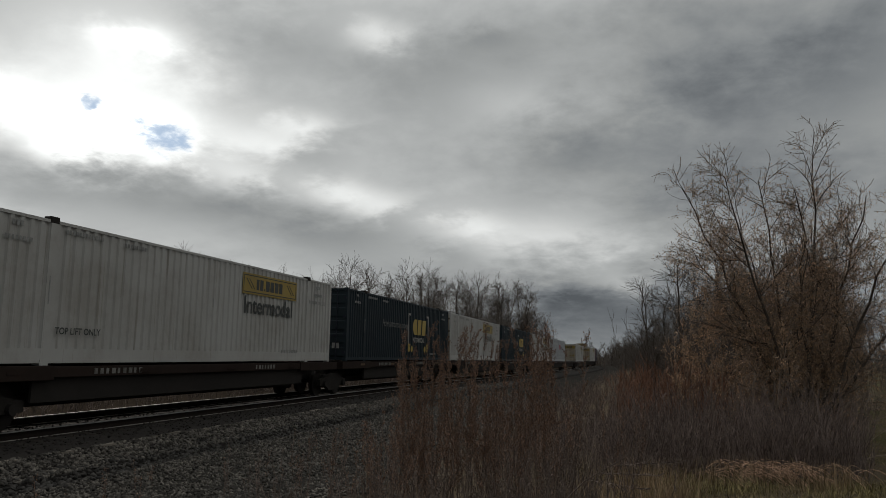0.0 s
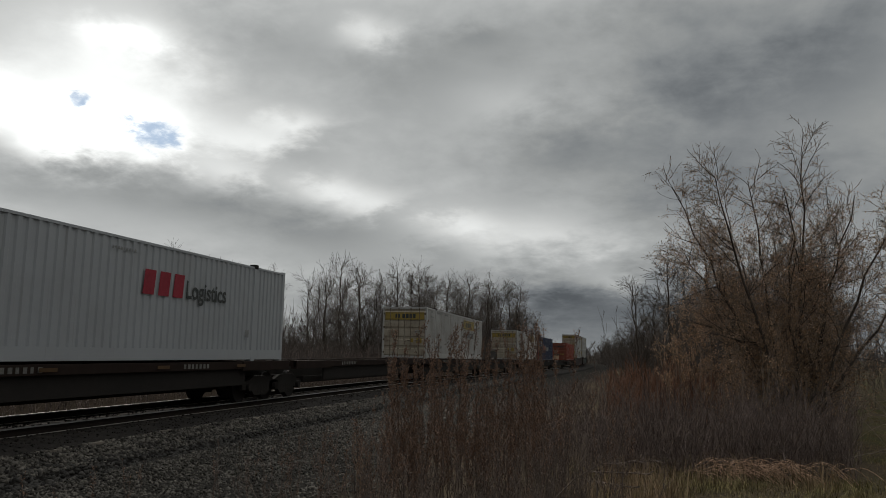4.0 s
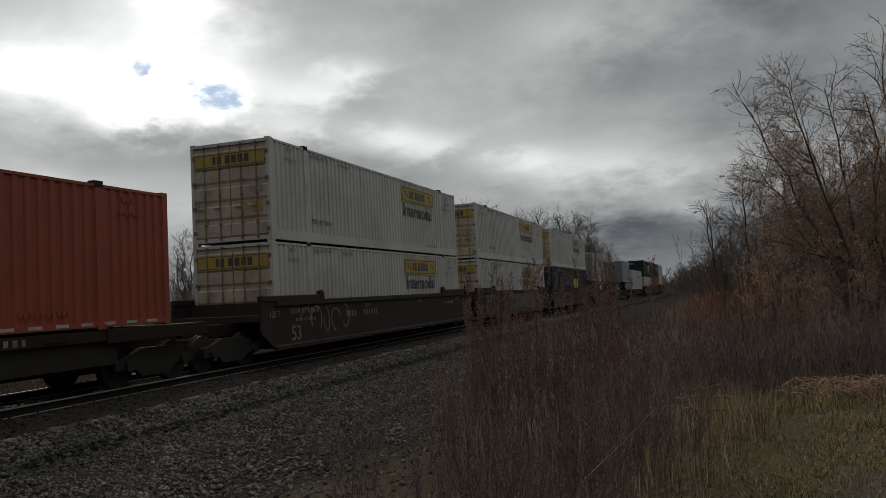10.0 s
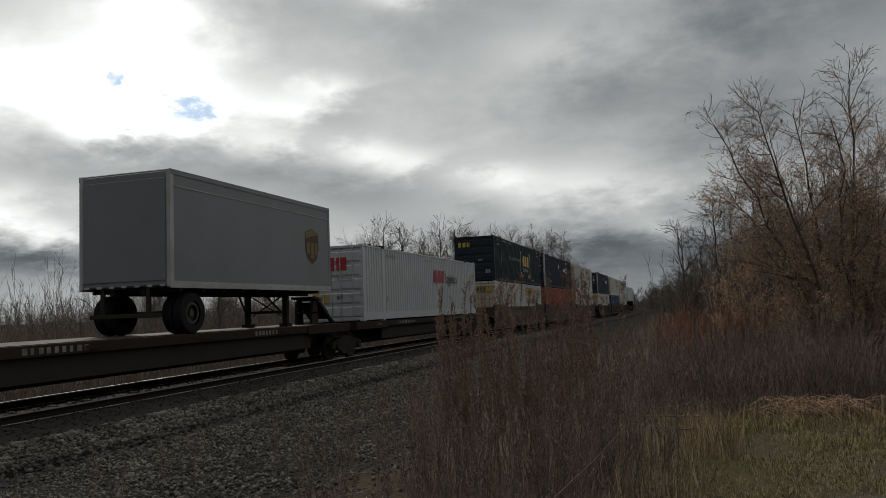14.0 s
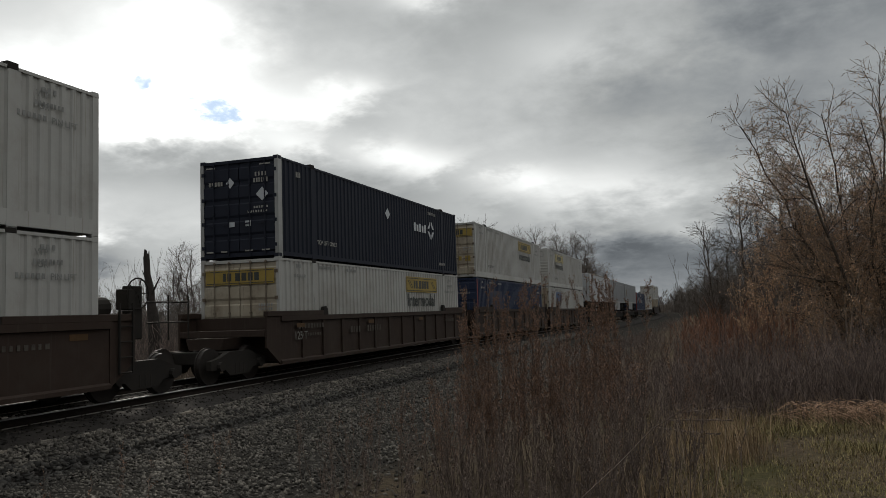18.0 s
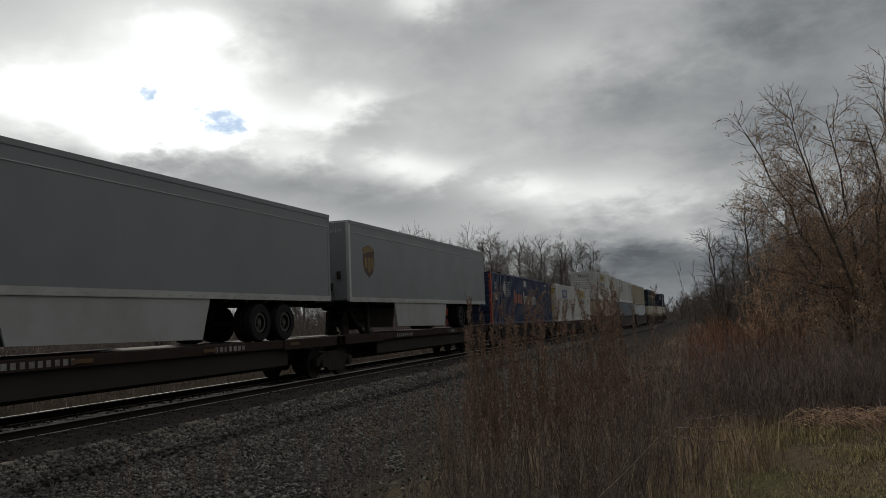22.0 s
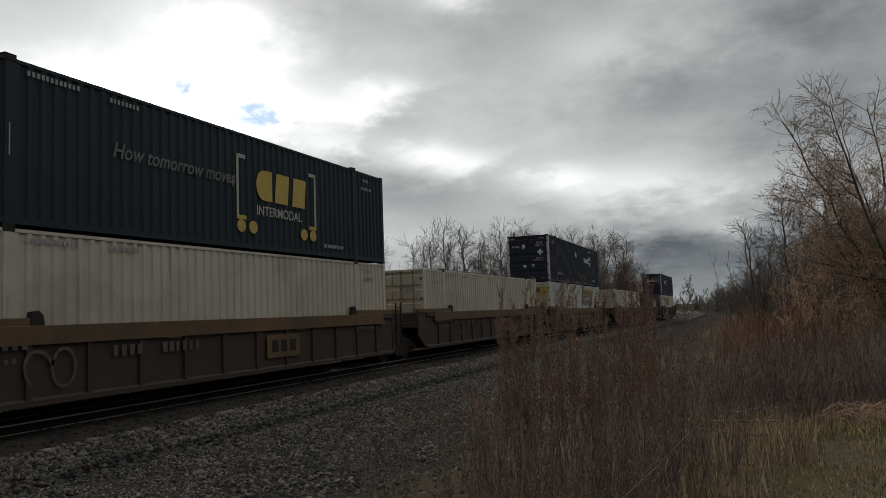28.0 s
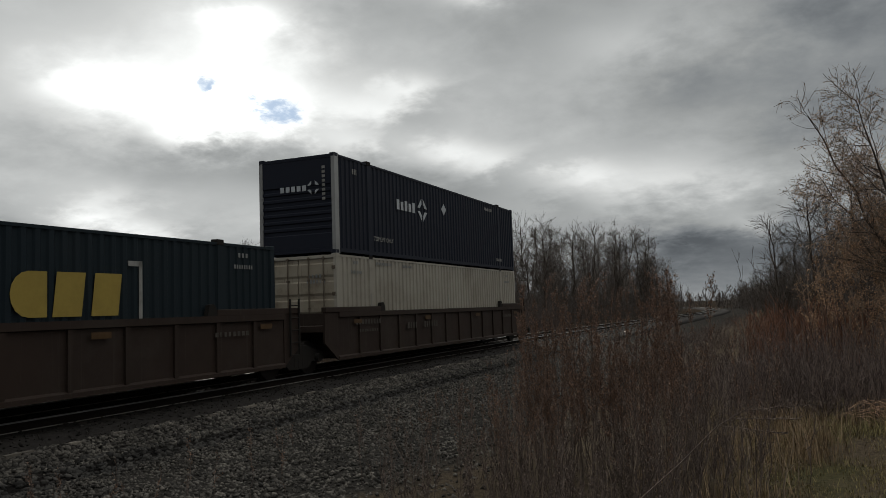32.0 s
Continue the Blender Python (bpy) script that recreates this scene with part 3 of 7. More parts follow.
def edge_slabs():
    """Flat pale slabs showing along the brow of the ballast."""
    rng = random.Random(6)
    bm = bmesh.new()
    y = 2.0
    while y < 48:
        ln = rng.uniform(0.18, 0.55)
        u = 2.18 + rng.uniform(-0.06, 0.06)
        z = float(bed_z(u)) + 0.005 - 0.006 * max(y - 40, 0)
        box(bm, TRACK_X + u - 0.05, TRACK_X + u + 0.05, y, y + ln, z - 0.03, z + rng.uniform(0.012, 0.035))
        y += ln + rng.uniform(0.3, 1.3)
    return tagged(part("edge_slabs", bm, SLAB), "pale flat slabs along the brow of the ballast", "slabs", kind="stuff")


edge_slabs()

# ---------------------------------------------------------------- the train
CL, CW, CH = 16.154, 2.591, 2.896      # a fifty-three foot container
MOVING = []                            # (thing, place of its middle along the train, height over the rails)
FONT_CACHE = {}


def lettering(body, size, material, parent, y, z, x=None, end=None, wide=1.0, slant=0.0, name="lettering"):
    """Words on the side that faces the verge, or on the leading end (end gives its y); y or x is where they start."""
    key = (body, size, wide, slant)
    if key not in FONT_CACHE:
        cu = bpy.data.curves.new("text", "FONT")
        cu.body, cu.size, cu.offset, cu.shear = body, size, size * 0.016, slant
        tmp = new("text", cu)
        me = bpy.data.meshes.new_from_object(tmp)
        bpy.data.objects.remove(tmp)
        me.transform(Matrix.Diagonal((wide, 1, 1, 1)))
        FONT_CACHE[key] = me
    me = FONT_CACHE[key].copy()
    me.materials.clear()
    me.materials.append(material)
    ob = new(name, me)
    ob.parent = parent
    if size < 0.3:
        tagged(ob, kind="stuff")
    if end is None:
        ob.matrix_basis = Matrix(((0, 0, 1, x), (1, 0, 0, y), (0, 1, 0, z), (0, 0, 0, 1)))
    else:
        ob.matrix_basis = Matrix(((1, 0, 0, x), (0, 0, -1, end), (0, 1, 0, z), (0, 0, 0, 1)))
    return ob


def flat(name, shapes, material, parent, x=None, end=None, label=""):
    """Thin painted shapes: lists of (along, up) outlines, on the side at x or on the leading end at y = end."""
    bm = bmesh.new()
    for pts in shapes:
        if end is None:
            prism(bm, pts, 0, x - 0.004, x)
        else:
            prism(bm, [(a, b) for a, b in pts], 1, end, end + 0.004)
    ob = part(name, bm, material, parent, label)
    return tagged(ob, kind="stuff") if "stencils" in name else ob


def each(name, shapes, material, parent, x=None, end=None, label=""):
    """Like flat, but every shape is a part of its own."""
    for pts in shapes:
        flat(name, [pts], material, parent, x, end, label)


def rect(a, b, c, d):
    return [(a, b), (c, b), (c, d), (a, d)]


def marks(a, b, c, d, n, gap=0.3, seed=0):
    """A line of unreadable small writing: n upright strokes of uneven width."""
    rng = random.Random(seed * 31 + n)
    w = (c - a) / n
    return [rect(a + i * w, b, a + i * w + w * (1 - gap) * rng.uniform(0.6, 1.0), d) for i in range(n)]


def wave(bm, y0, y1, z0, z1, x_out, depth, pitch, sign=1):
    """A corrugated sheet standing between y0 and y1."""
    n = max(1, round((y1 - y0) / pitch))
    p = (y1 - y0) / n
    ys, xs = [], []
    for i in range(n):
        for f, inn in ((0.0, 0), (0.36, 0), (0.5, 1), (0.86, 1)):
            ys.append(y0 + (i + f) * p)
            xs.append(x_out - inn * depth)
    ys.append(y1)
    xs.append(x_out)
    lo = [bm.verts.new((sign * x, y, z0)) for x, y in zip(xs, ys)]
    hi = [bm.verts.new((sign * x, y, z1)) for x, y in zip(xs, ys)]
    for i in range(len(ys) - 1):
        q = (lo[i], lo[i + 1], hi[i + 1], hi[i])
        bm.faces.new(q if sign > 0 else q[::-1])


def ribs(bm, y0, y1, z0, z1, x_out, depth, pitch, sign=1):
    """A smooth sheet with narrow raised seams."""
    n = max(1, round((y1 - y0) / pitch))
    p = (y1 - y0) / n
    ys, xs = [y0], [x_out - depth]
    for i in range(1, n):
        y = y0 + i * p
        ys += [y - 0.035, y - 0.028, y + 0.028, y + 0.035]
        xs += [x_out - depth, x_out - 0.002, x_out - 0.002, x_out - depth]
    ys.append(y1)
    xs.append(x_out - depth)
    lo = [bm.verts.new((sign * x, y, z0)) for x, y in zip(xs, ys)]
    hi = [bm.verts.new((sign * x, y, z1)) for x, y in zip(xs, ys)]
    for i in range(len(ys) - 1):
        q = (lo[i], lo[i + 1], hi[i + 1], hi[i])
        bm.faces.new(q if sign > 0 else q[::-1])


SHARED = {}


def shared(key, name, build, material, parent, label=""):
    """A part whose mesh is kept, so that alike parts of other things use it again."""
    k = (key, material.name)
    if k not in SHARED:
        ob = part(name, build(), material, parent, label)
        SHARED[k] = ob.data
        return ob
    ob = new(name, SHARED[k])
    ob.parent = parent
    if label:
        tagged(ob, label)
    return ob


def end_doors(thing, door_mat, bar_mat, y, length_key):
    """Two door leaves with pressed ribs, each with two locking bars, hinges and handles."""
    hw = CW / 2
    for k, (a, b) in enumerate(((-hw + 0.10, -0.012), (0.012, hw - 0.10))):
        def leaf(a=a, b=b):
            bm = bmesh.new()
            prof = [(y + 0.05, 0.17)]
            z = 0.17
            n = 5
            h = (CH - 0.17 - 0.13) / n
            for i in range(n):
                z0 = 0.17 + i * h
                prof += [(y + 0.012, z0 + 0.05), (y + 0.012, z0 + h - 0.16), (y + 0.042, z0 + h - 0.12), (y + 0.042, z0 + h - 0.02)]
            prof += [(y + 0.05, CH - 0.13), (y + 0.09, CH - 0.13), (y + 0.09, 0.17)]
            prism(bm, prof, 0, a, b)
            return bm
        d = shared(("door", k, length_key), "door", leaf, door_mat, thing, "pressed steel door leaf with locking bars")
        for j, f in enumerate((0.30, 0.72)):
            xb = a + (b - a) * f

            def bar(xb=xb):
                bm = beam(bmesh.new(), (xb, y - 0.012, 0.10), (xb, y - 0.012, CH - 0.07), 0.017, 6)
                for z in (0.14, 0.55, 1.35, 2.15, CH - 0.12):
                    box(bm, xb - 0.035, xb + 0.035, y - 0.03, y + 0.03, z - 0.025, z + 0.025)
                box(bm, xb - 0.20, xb + 0.02, y - 0.04, y - 0.02, 0.98, 1.02)
                return bm
            shared(("lock", k, j, length_key), "locking_bar", bar, bar_mat, d)
        xh = a if k == 0 else b

        for z in (0.35, 1.05, 1.75, 2.5):
            shared(("hinge", k, z, length_key), "hinge", lambda: boxes((xh - 0.05, xh + 0.05, y - 0.02, y + 0.03, z - 0.05, z + 0.05)), bar_mat, d)


def container(side, frame, end, door_mat=None, bars=None, skin="wave", roof=None, label="", lead_post=None, base_rail=0.16):
    """One container, its leading end towards -y and its lettered side towards +x, standing on z = 0."""
    thing = tagged(new("shipping_container"), label, "container", "containers on the train")
    hw, hl = CW / 2, CL / 2
    c = 0.16

    def skeleton():
        bm = bmesh.new()
        for sx in (-1, 1):
            x0, x1 = sorted((sx * hw, sx * (hw - 0.07)))
            box(bm, x0, x1, -hl + c, hl - c, 0.045, base_rail)
            box(bm, x0, x1, -hl + c, hl - c, CH - 0.09, CH - 0.03)
            for sy in (-1, 1):
                if lead_post and sy < 0:
                    continue
                y0, y1 = sorted((sy * hl, sy * (hl - c)))
                xa, xb = sorted((sx * hw, sx * (hw - 0.10)))
                box(bm, xa, xb, y0, y1, 0.11, CH - 0.11)
        for sy in (-1, 1):
            y0, y1 = sorted((sy * (hl - 0.005), sy * (hl - 0.10)))
            box(bm, -hw + 0.10, hw - 0.10, y0, y1, 0.05, 0.165)
            box(bm, -hw + 0.10, hw - 0.10, y0, y1, CH - 0.12, CH - 0.03)
        return bm
    shared(("skeleton", bool(lead_post), base_rail), "frame", skeleton, frame, thing)
    if lead_post:
        for sx in (-1, 1):
            shared(("lead_post", sx), "corner_post", lambda: boxes((*sorted((sx * (hw + 0.004), sx * (hw - 0.11))), -hl - 0.004, -hl + 0.21, 0.0, CH + 0.002)), lead_post, thing,
                   "corner post of another colour")
    for sx in (-1, 1):
        for sy in (-1, 1):
            for z in (0.0, CH - 0.115):
                shared(("casting", sx, sy, z), "corner_casting", lambda: boxes((*sorted((sx * (hw + 0.006), sx * (hw - 0.16))), *sorted((sy * (hl + 0.006), sy * (hl - 0.178))), z, z + 0.118), bevel=0.012), frame, thing)
    for sx in (-1, 1):
        def panel(sx=sx):
            bm = bmesh.new()
            z0, z1 = base_rail, CH - 0.09
            spans = ((-hl + c, -hl + 1.93), (-hl + 2.12, hl - 2.12), (hl - 1.93, hl - c))
            for a, b in spans:
                if skin == "wave":
                    wave(bm, a, b, z0, z1, hw - 0.010, 0.034, 0.272, sx)
                else:
                    ribs(bm, a, b, z0, z1, hw - 0.004, 0.016, 1.22 if skin == "plate" else 0.61, sx)
            return bm
        shared(("panel", skin, sx, base_rail), "side_panel", panel, side, thing, "corrugated steel side" if skin == "wave" else "plate side with narrow seams")
        for sy in (-1, 1):
            def lift(sx=sx, sy=sy):
                x0, x1 = sorted((sx * (hw + 0.002), sx * (hw - 0.08)))
                y = sy * (hl - 2.025)
                bm = boxes((x0, x1, y - 0.095, y + 0.095, 0.03, CH - 0.03))
                xa, xb = sorted((sx * (hw + 0.012), sx * (hw - 0.17)))
                box(bm, xa, xb, y - 0.11, y + 0.11, 0.0, 0.11)
                return bm

            def socket(sx=sx, sy=sy):
                xa, xb = sorted((sx * (hw + 0.012), sx * (hw - 0.17)))
                y = sy * (hl - 2.025)
                return boxes((xa, xb, y - 0.12, y + 0.12, CH - 0.09, CH + 0.04), bevel=0.012)
            post = shared(("lift", sx, sy), "lift_post", lift, frame, thing)
            shared(("socket", sx, sy), "lift_socket", socket, STEEL_DARK, post, "sooty lifting socket")

    def top():
        prof = [(-hl + 0.10, CH - 0.07), (hl - 0.10, CH - 0.07), (hl - 0.10, CH - 0.05)]
        for i in range(26):
            y = hl - 0.5 - i * (CL - 1.0) / 25
            prof += [(y + 0.10, CH - 0.05), (y + 0.06, CH - 0.035), (y - 0.06, CH - 0.035), (y - 0.10, CH - 0.05)]
        prof.append((-hl + 0.10, CH - 0.05))
        return prism(bmesh.new(), prof, 0, -hw + 0.07, hw - 0.07)
    shared("roof", "roof", top, roof or side, thing)
    if door_mat:
        end_doors(thing, door_mat, bars or frame, -hl, 53)
    else:
        def front():
            bm = bmesh.new()
            y = -hl
            prof = [(y + 0.06, 0.165), (y + 0.012, 0.17), (y + 0.012, 0.55)]
            for i in range(7):
                z = 0.58 + i * 0.215
                prof += [(y + 0.012, z), (y + 0.045, z + 0.03), (y + 0.045, z + 0.12), (y + 0.012, z + 0.15)]
            prof += [(y + 0.012, CH - 0.13), (y + 0.08, CH - 0.12), (y + 0.08, 0.165)]
            prism(bm, prof, 0, -hw + 0.10, hw - 0.10)
            return bm
        shared("front", "front_wall", front, end, thing, "ribbed front wall")

    def back():
        return boxes((-hw + 0.10, hw - 0.10, hl - 0.06, hl - 0.02, 0.165, CH - 0.12))
    shared("back", "end_wall", back, end, thing)
    return thing


HX = CW / 2 + 0.010      # painted marks lie on the crests of the side
HE = -CL / 2 - 0.004


def y_at(a):
    return a - CL / 2


def small_marks(thing, mat, seed=0):
    """Stencilled notes that every container carries."""
    flat("stencils", marks(y_at(2.35), 2.64, y_at(3.5), 2.73, 12, seed=seed) + marks(y_at(4.2), 2.62, y_at(5.0), 2.71, 8, seed=seed + 1)
         + marks(y_at(0.95), 2.62, y_at(1.25), 2.72, 3, seed=seed + 2) + marks(y_at(0.8), 2.34, y_at(1.5), 2.43, 8, seed=seed + 3)
         + marks(y_at(14.75), 2.56, y_at(15.15), 2.66, 3, seed=seed + 4) + marks(y_at(14.6), 2.30, y_at(15.3), 2.39, 8, seed=seed + 5)
         + marks(y_at(12.2), 0.30, y_at(13.4), 0.40, 10, seed=seed + 6) + marks(y_at(2.0), 1.2, y_at(2.06), 1.75, 1) + marks(y_at(8.0), 1.5, y_at(8.06), 1.75, 1),
         mat, thing, HX)


def sign_panel(thing, a, z, w=3.6, h=0.62, back=None, ink=None, seed=0):
    """The yellow name board: a frame, two slanted wings and a row of plain strokes for the name."""
    s = flat("name_board", [rect(y_at(a), z, y_at(a + w), z + h)], back or SIGN_YELLOW, thing, HX, label="yellow name board with dark strokes")
    t = 0.028
    y0, y1 = y_at(a) + 0.05, y_at(a + w) - 0.05
    shapes = [rect(y0, z + 0.05, y1, z + 0.05 + t), rect(y0, z + h - 0.05 - t, y1, z + h - 0.05), rect(y0, z + 0.05, y0 + t, z + h - 0.05), rect(y1 - t, z + 0.05, y1, z + h - 0.05)]
    for k in (0.14, 0.30):
        shapes += [[(y0 + k, z + h - 0.16), (y0 + k + 0.05, z + h - 0.16), (y0 + k + 0.40, z + 0.16), (y0 + k + 0.35, z + 0.16)],
                   [(y1 - k, z + 0.16), (y1 - k - 0.05, z + 0.16), (y1 - k - 0.40, z + h - 0.16), (y1 - k - 0.35, z + h - 0.16)]]
    x = y0 + 0.78
    for i, wd in enumerate((0.16, 0.20, 0.05, 0.24, 0.24, 0.24, 0.22)):
        shapes.append(rect(x, z + 0.15, x + wd, z + (0.47 if wd > 0.1 else 0.22)))
        x += wd + 0.06
    each("name_stroke", shapes, ink or INK, s, HX + 0.004)


def end_sign(thing, z=2.16, back=None, ink=None):
    hw = CW / 2
    s = flat("name_board", [rect(-hw + 0.16, z, -0.02, z + 0.42), rect(0.02, z, hw - 0.16, z + 0.42)], back or SIGN_YELLOW, thing, end=HE - 0.002, label="yellow name board across the doors")
    shapes = [rect(-hw + 0.19, z + 0.03, hw - 0.19, z + 0.05), rect(-hw + 0.19, z + 0.37, hw - 0.19, z + 0.39)]
    x = -0.55
    for wd in (0.10, 0.13, 0.16, 0.16, 0.16, 0.15):
        shapes.append(rect(x, z + 0.10, x + wd, z + 0.33))
        x += wd + 0.05 + (0.08 if wd == 0.13 else 0)
    each("name_stroke", shapes, ink or INK, s, end=HE - 0.006)


def door_plates(thing, ink):
    hw = CW / 2
    each("door_plate", [rect(0.72, 0.86, 1.02, 1.14), rect(0.34, 0.90, 0.54, 1.12)], SIGN_YELLOW, thing, end=HE - 0.003)
    flat("door_stencils", marks(0.62, 1.52, 1.10, 1.60, 6, seed=2) + marks(0.62, 1.40, 1.10, 1.48, 6, seed=3) + marks(-0.75, 0.30, -0.45, 0.36, 4), ink, thing, end=HE - 0.003)


def white_board_box(word=INK, lead="doors", faded=False, tone=WHITE_A):
    """The common white container with a yellow name board at one end of its side."""
    c = container(tone, tone, tone, CREAM if lead == "doors" else None, BAR, base_rail=0.33,
                  label="white corrugated container with a yellow name board and streaked doors" if lead == "doors" else "white corrugated container, its ribbed front end leading")
    a = 9.55 if lead == "doors" else 2.75
    if lead == "doors":
        sign_panel(c, a, 2.02)
        end_sign(c)
        door_plates(c, GREY_INK)
    else:
        sign_panel(c, a, 2.02, back=surface("faded_sign_yellow", (0.36, 0.30, 0.13), (0.42, 0.37, 0.25), 0.6, grain=4) if faded else None)
        flat("name_board", [rect(-0.95, 2.28, 0.95, 2.30), rect(-0.95, 2.62, 0.95, 2.64), rect(-0.95, 2.28, -0.93, 2.64), rect(0.93, 2.28, 0.95, 2.64)]
             + marks(-0.5, 2.36, 0.6, 2.56, 6), INK, c, end=HE - 0.003, label="framed name strokes on the front wall")
        each("placard", [[(-0.85, 1.62), (-0.68, 1.42), (-0.51, 1.62), (-0.68, 1.82)], rect(0.36, 0.62, 0.52, 0.86)], GREY_INK, c, end=HE - 0.003)
        part("vent_box", boxes((0.62, 0.84, HE - 0.05, HE + 0.02, 0.58, 0.92), bevel=0.01), tone, c)
    if word:
        lettering("Intermodal", 0.72, word, c, y_at(a + 0.10), 1.46, x=HX, wide=1.02)
    lettering("TOP LIFT ONLY", 0.19, INK, c, y_at(2.25), 0.62, x=HX)
    small_marks(c, GREY_INK, 3)
    for word_line, z, dy in (("VTP", 2.46, 0.0), ("OR", 2.24, 0.06), ("PIN LIFT", 2.02, 0.36)):
        lettering(word_line, 0.17, GREY_INK, c, y_at(14.62 + dy), z, x=HX)
    flat("stencils", marks(y_at(14.22), 2.03, y_at(14.9), 2.13, 6, seed=8), GREY_INK, c, HX)
    return c


def gold_blocks(parent, a, z, w, h, mat, x=None):
    """Three heavy block shapes, side by side."""
    x = x or HX
    u = w / 3.1
    y = y_at(a)
    r = h / 2
    half = [(y + u * 0.92, z), (y + u * 0.92, z + h)] + [(y + r * 0.9 - r * 0.9 * math.sin(k * math.pi / 8), z + r + r * math.cos(k * math.pi / 8)) for k in range(9)]
    slant = [(y + u * 1.06, z), (y + u * 1.86, z), (y + u * 1.98, z + h), (y + u * 1.18, z + h)]
    last = [(y + u * 2.14, z), (y + u * 2.96, z), (y + u * 3.08, z + h), (y + u * 2.26, z + h)]
    each("emblem_block", [half, slant, last], mat, parent, x)


def dark_gold():
    """Dark teal container with a gold emblem in white brackets."""
    c = container(TEAL_NAVY, TEAL_NAVY, TEAL_NAVY, TEAL_NAVY, NAVY, label="dark teal corrugated container with a gold emblem between pale brackets")
    gold_blocks(c, 8.95, 1.30, 2.35, 0.78, GOLD_INK)
    lettering("INTERMODAL", 0.34, STENCIL, c, y_at(8.95), 0.92, x=HX, wide=0.98)
    y0, y1 = y_at(8.15), y_at(11.8)
    each("bracket", [rect(y0, 0.78, y0 + 0.09, 2.34), rect(y0, 2.24, y0 + 0.36, 2.34), rect(y1 - 0.09, 0.78, y1, 2.34), rect(y1 - 0.36, 2.24, y1, 2.34)], STENCIL, c, HX)
    dots = []
    for q in (y0, y0 + 0.48, y1 - 0.83, y1 - 0.36):
        dots.append([(q + 0.18 + 0.18 * math.cos(a), 0.58 + 0.16 * math.sin(a)) for a in (i * math.pi / 5 for i in range(10))])
    each("gold_dot", dots + [rect(y0, 0.74, y0 + 0.38, 0.84), rect(y1 - 0.38, 0.74, y1, 0.84)], GOLD_INK, c, HX + 0.001)
    lettering("How tomorrow moves", 0.44, DULL_TEXT, c, y_at(4.25), 1.56, x=HX, wide=0.92, slant=0.28)
    small_marks(c, GREY_INK, 9)
    hw = CW / 2
    each("door_emblem", marks(-hw + 0.25, 2.2, -0.2, 2.5, 3, 0.15), GOLD_INK, c, end=HE - 0.003)
    each("door_plate", [rect(0.7, 0.5, 1.0, 0.72), rect(0.25, 1.3, 0.5, 1.4), rect(-0.8, 0.45, -0.5, 0.6)], GREY_INK, c, end=HE - 0.003)
    return c


def navy_diamond(front=False):
    """Navy container with silver strokes and a diamond; front: its plain front wall leads, with the emblem near it."""
    c = container(NAVY, NAVY, NAVY, None if front else NAVY, NAVY, lead_post=SILVER_LIGHT,
                  label="navy corrugated container, its plain front wall between silver posts" if front else "navy corrugated container with silver edge posts and a diamond emblem")

    def diamond(q, z, r, **face):
        for s1, s2 in ((1, 1), (-1, 1), (-1, -1), (1, -1)):
            flat("diamond_facet", [[(q + s1 * r, z + s2 * 0.06), (q + s1 * 0.06, z + s2 * r), (q + s1 * 0.06, z + s2 * r * 0.5), (q + s1 * r * 0.5, z + s2 * 0.06)]], SILVER_INK, c, **face)
    a = y_at(3.9 if front else 10.6)
    each("name_stroke", [rect(a + 0.30 * k, 1.66, a + 0.30 * k + 0.20, 2.0 - 0.06 * (k % 2)) for k in range(5)], SILVER_INK, c, HX)
    diamond(a + 2.02, 1.83, 0.40, x=HX)
    lettering("TOP LIFT ONLY", 0.19, STENCIL, c, y_at(2.25), 0.50, x=HX)
    flat("placard", [[(y_at(7.62), 2.05), (y_at(7.85), 1.83), (y_at(8.08), 2.05), (y_at(7.85), 2.27)]], SILVER_INK, c, HX)
    flat("stencils", marks(y_at(12.3), 2.5, y_at(13.3), 2.62, 8) + marks(y_at(13.6), 0.36, y_at(14.4), 0.48, 8) + marks(y_at(1.0), 2.4, y_at(1.3), 2.56, 3), STENCIL, c, HX)
    if front:
        each("name_stroke", [rect(-0.55 + 0.19 * k, 1.86, -0.42 + 0.19 * k, 2.02) for k in range(5)], SILVER_INK, c, end=HE - 0.003)
        diamond(0.58, 1.94, 0.20, end=HE - 0.003)
        flat("door_stencils", [rect(0.88, 1.55 + 0.13 * k, 0.98, 1.63 + 0.13 * k) for k in range(8)], STENCIL, c, end=HE - 0.003)
        return c
    flat("door_stencils", marks(-1.0, 2.14, -0.5, 2.26, 5) + marks(0.55, 2.34, 0.98, 2.46, 4) + marks(0.5, 2.16, 1.0, 2.29, 6) + marks(0.3, 1.3, 0.98, 1.36, 8) + marks(0.5, 1.42, 1.0, 1.48, 6), STENCIL, c, end=HE - 0.003)
    each("door_placard", [[(0.58, 1.82), (0.78, 1.62), (0.98, 1.82), (0.78, 2.02)], [(-0.42, 2.20), (-0.28, 2.04), (-0.14, 2.20), (-0.28, 2.36)], rect(-0.32, 0.92, -0.14, 1.06), rect(0.22, 0.92, 0.40, 1.08)], SILVER_INK, c, end=HE - 0.003)
    each("edge_tape", [rect(-1.1, 2.66, -0.8, 2.70), rect(0.7, 2.66, 1.05, 2.70), rect(-1.1, 0.2, -0.85, 0.24), rect(-0.6, 0.2, -0.4, 0.24), rect(0.2, 0.2, 0.45, 0.24), rect(0.75, 0.2, 1.0, 0.24)], STENCIL, c, end=HE - 0.003)
    return c


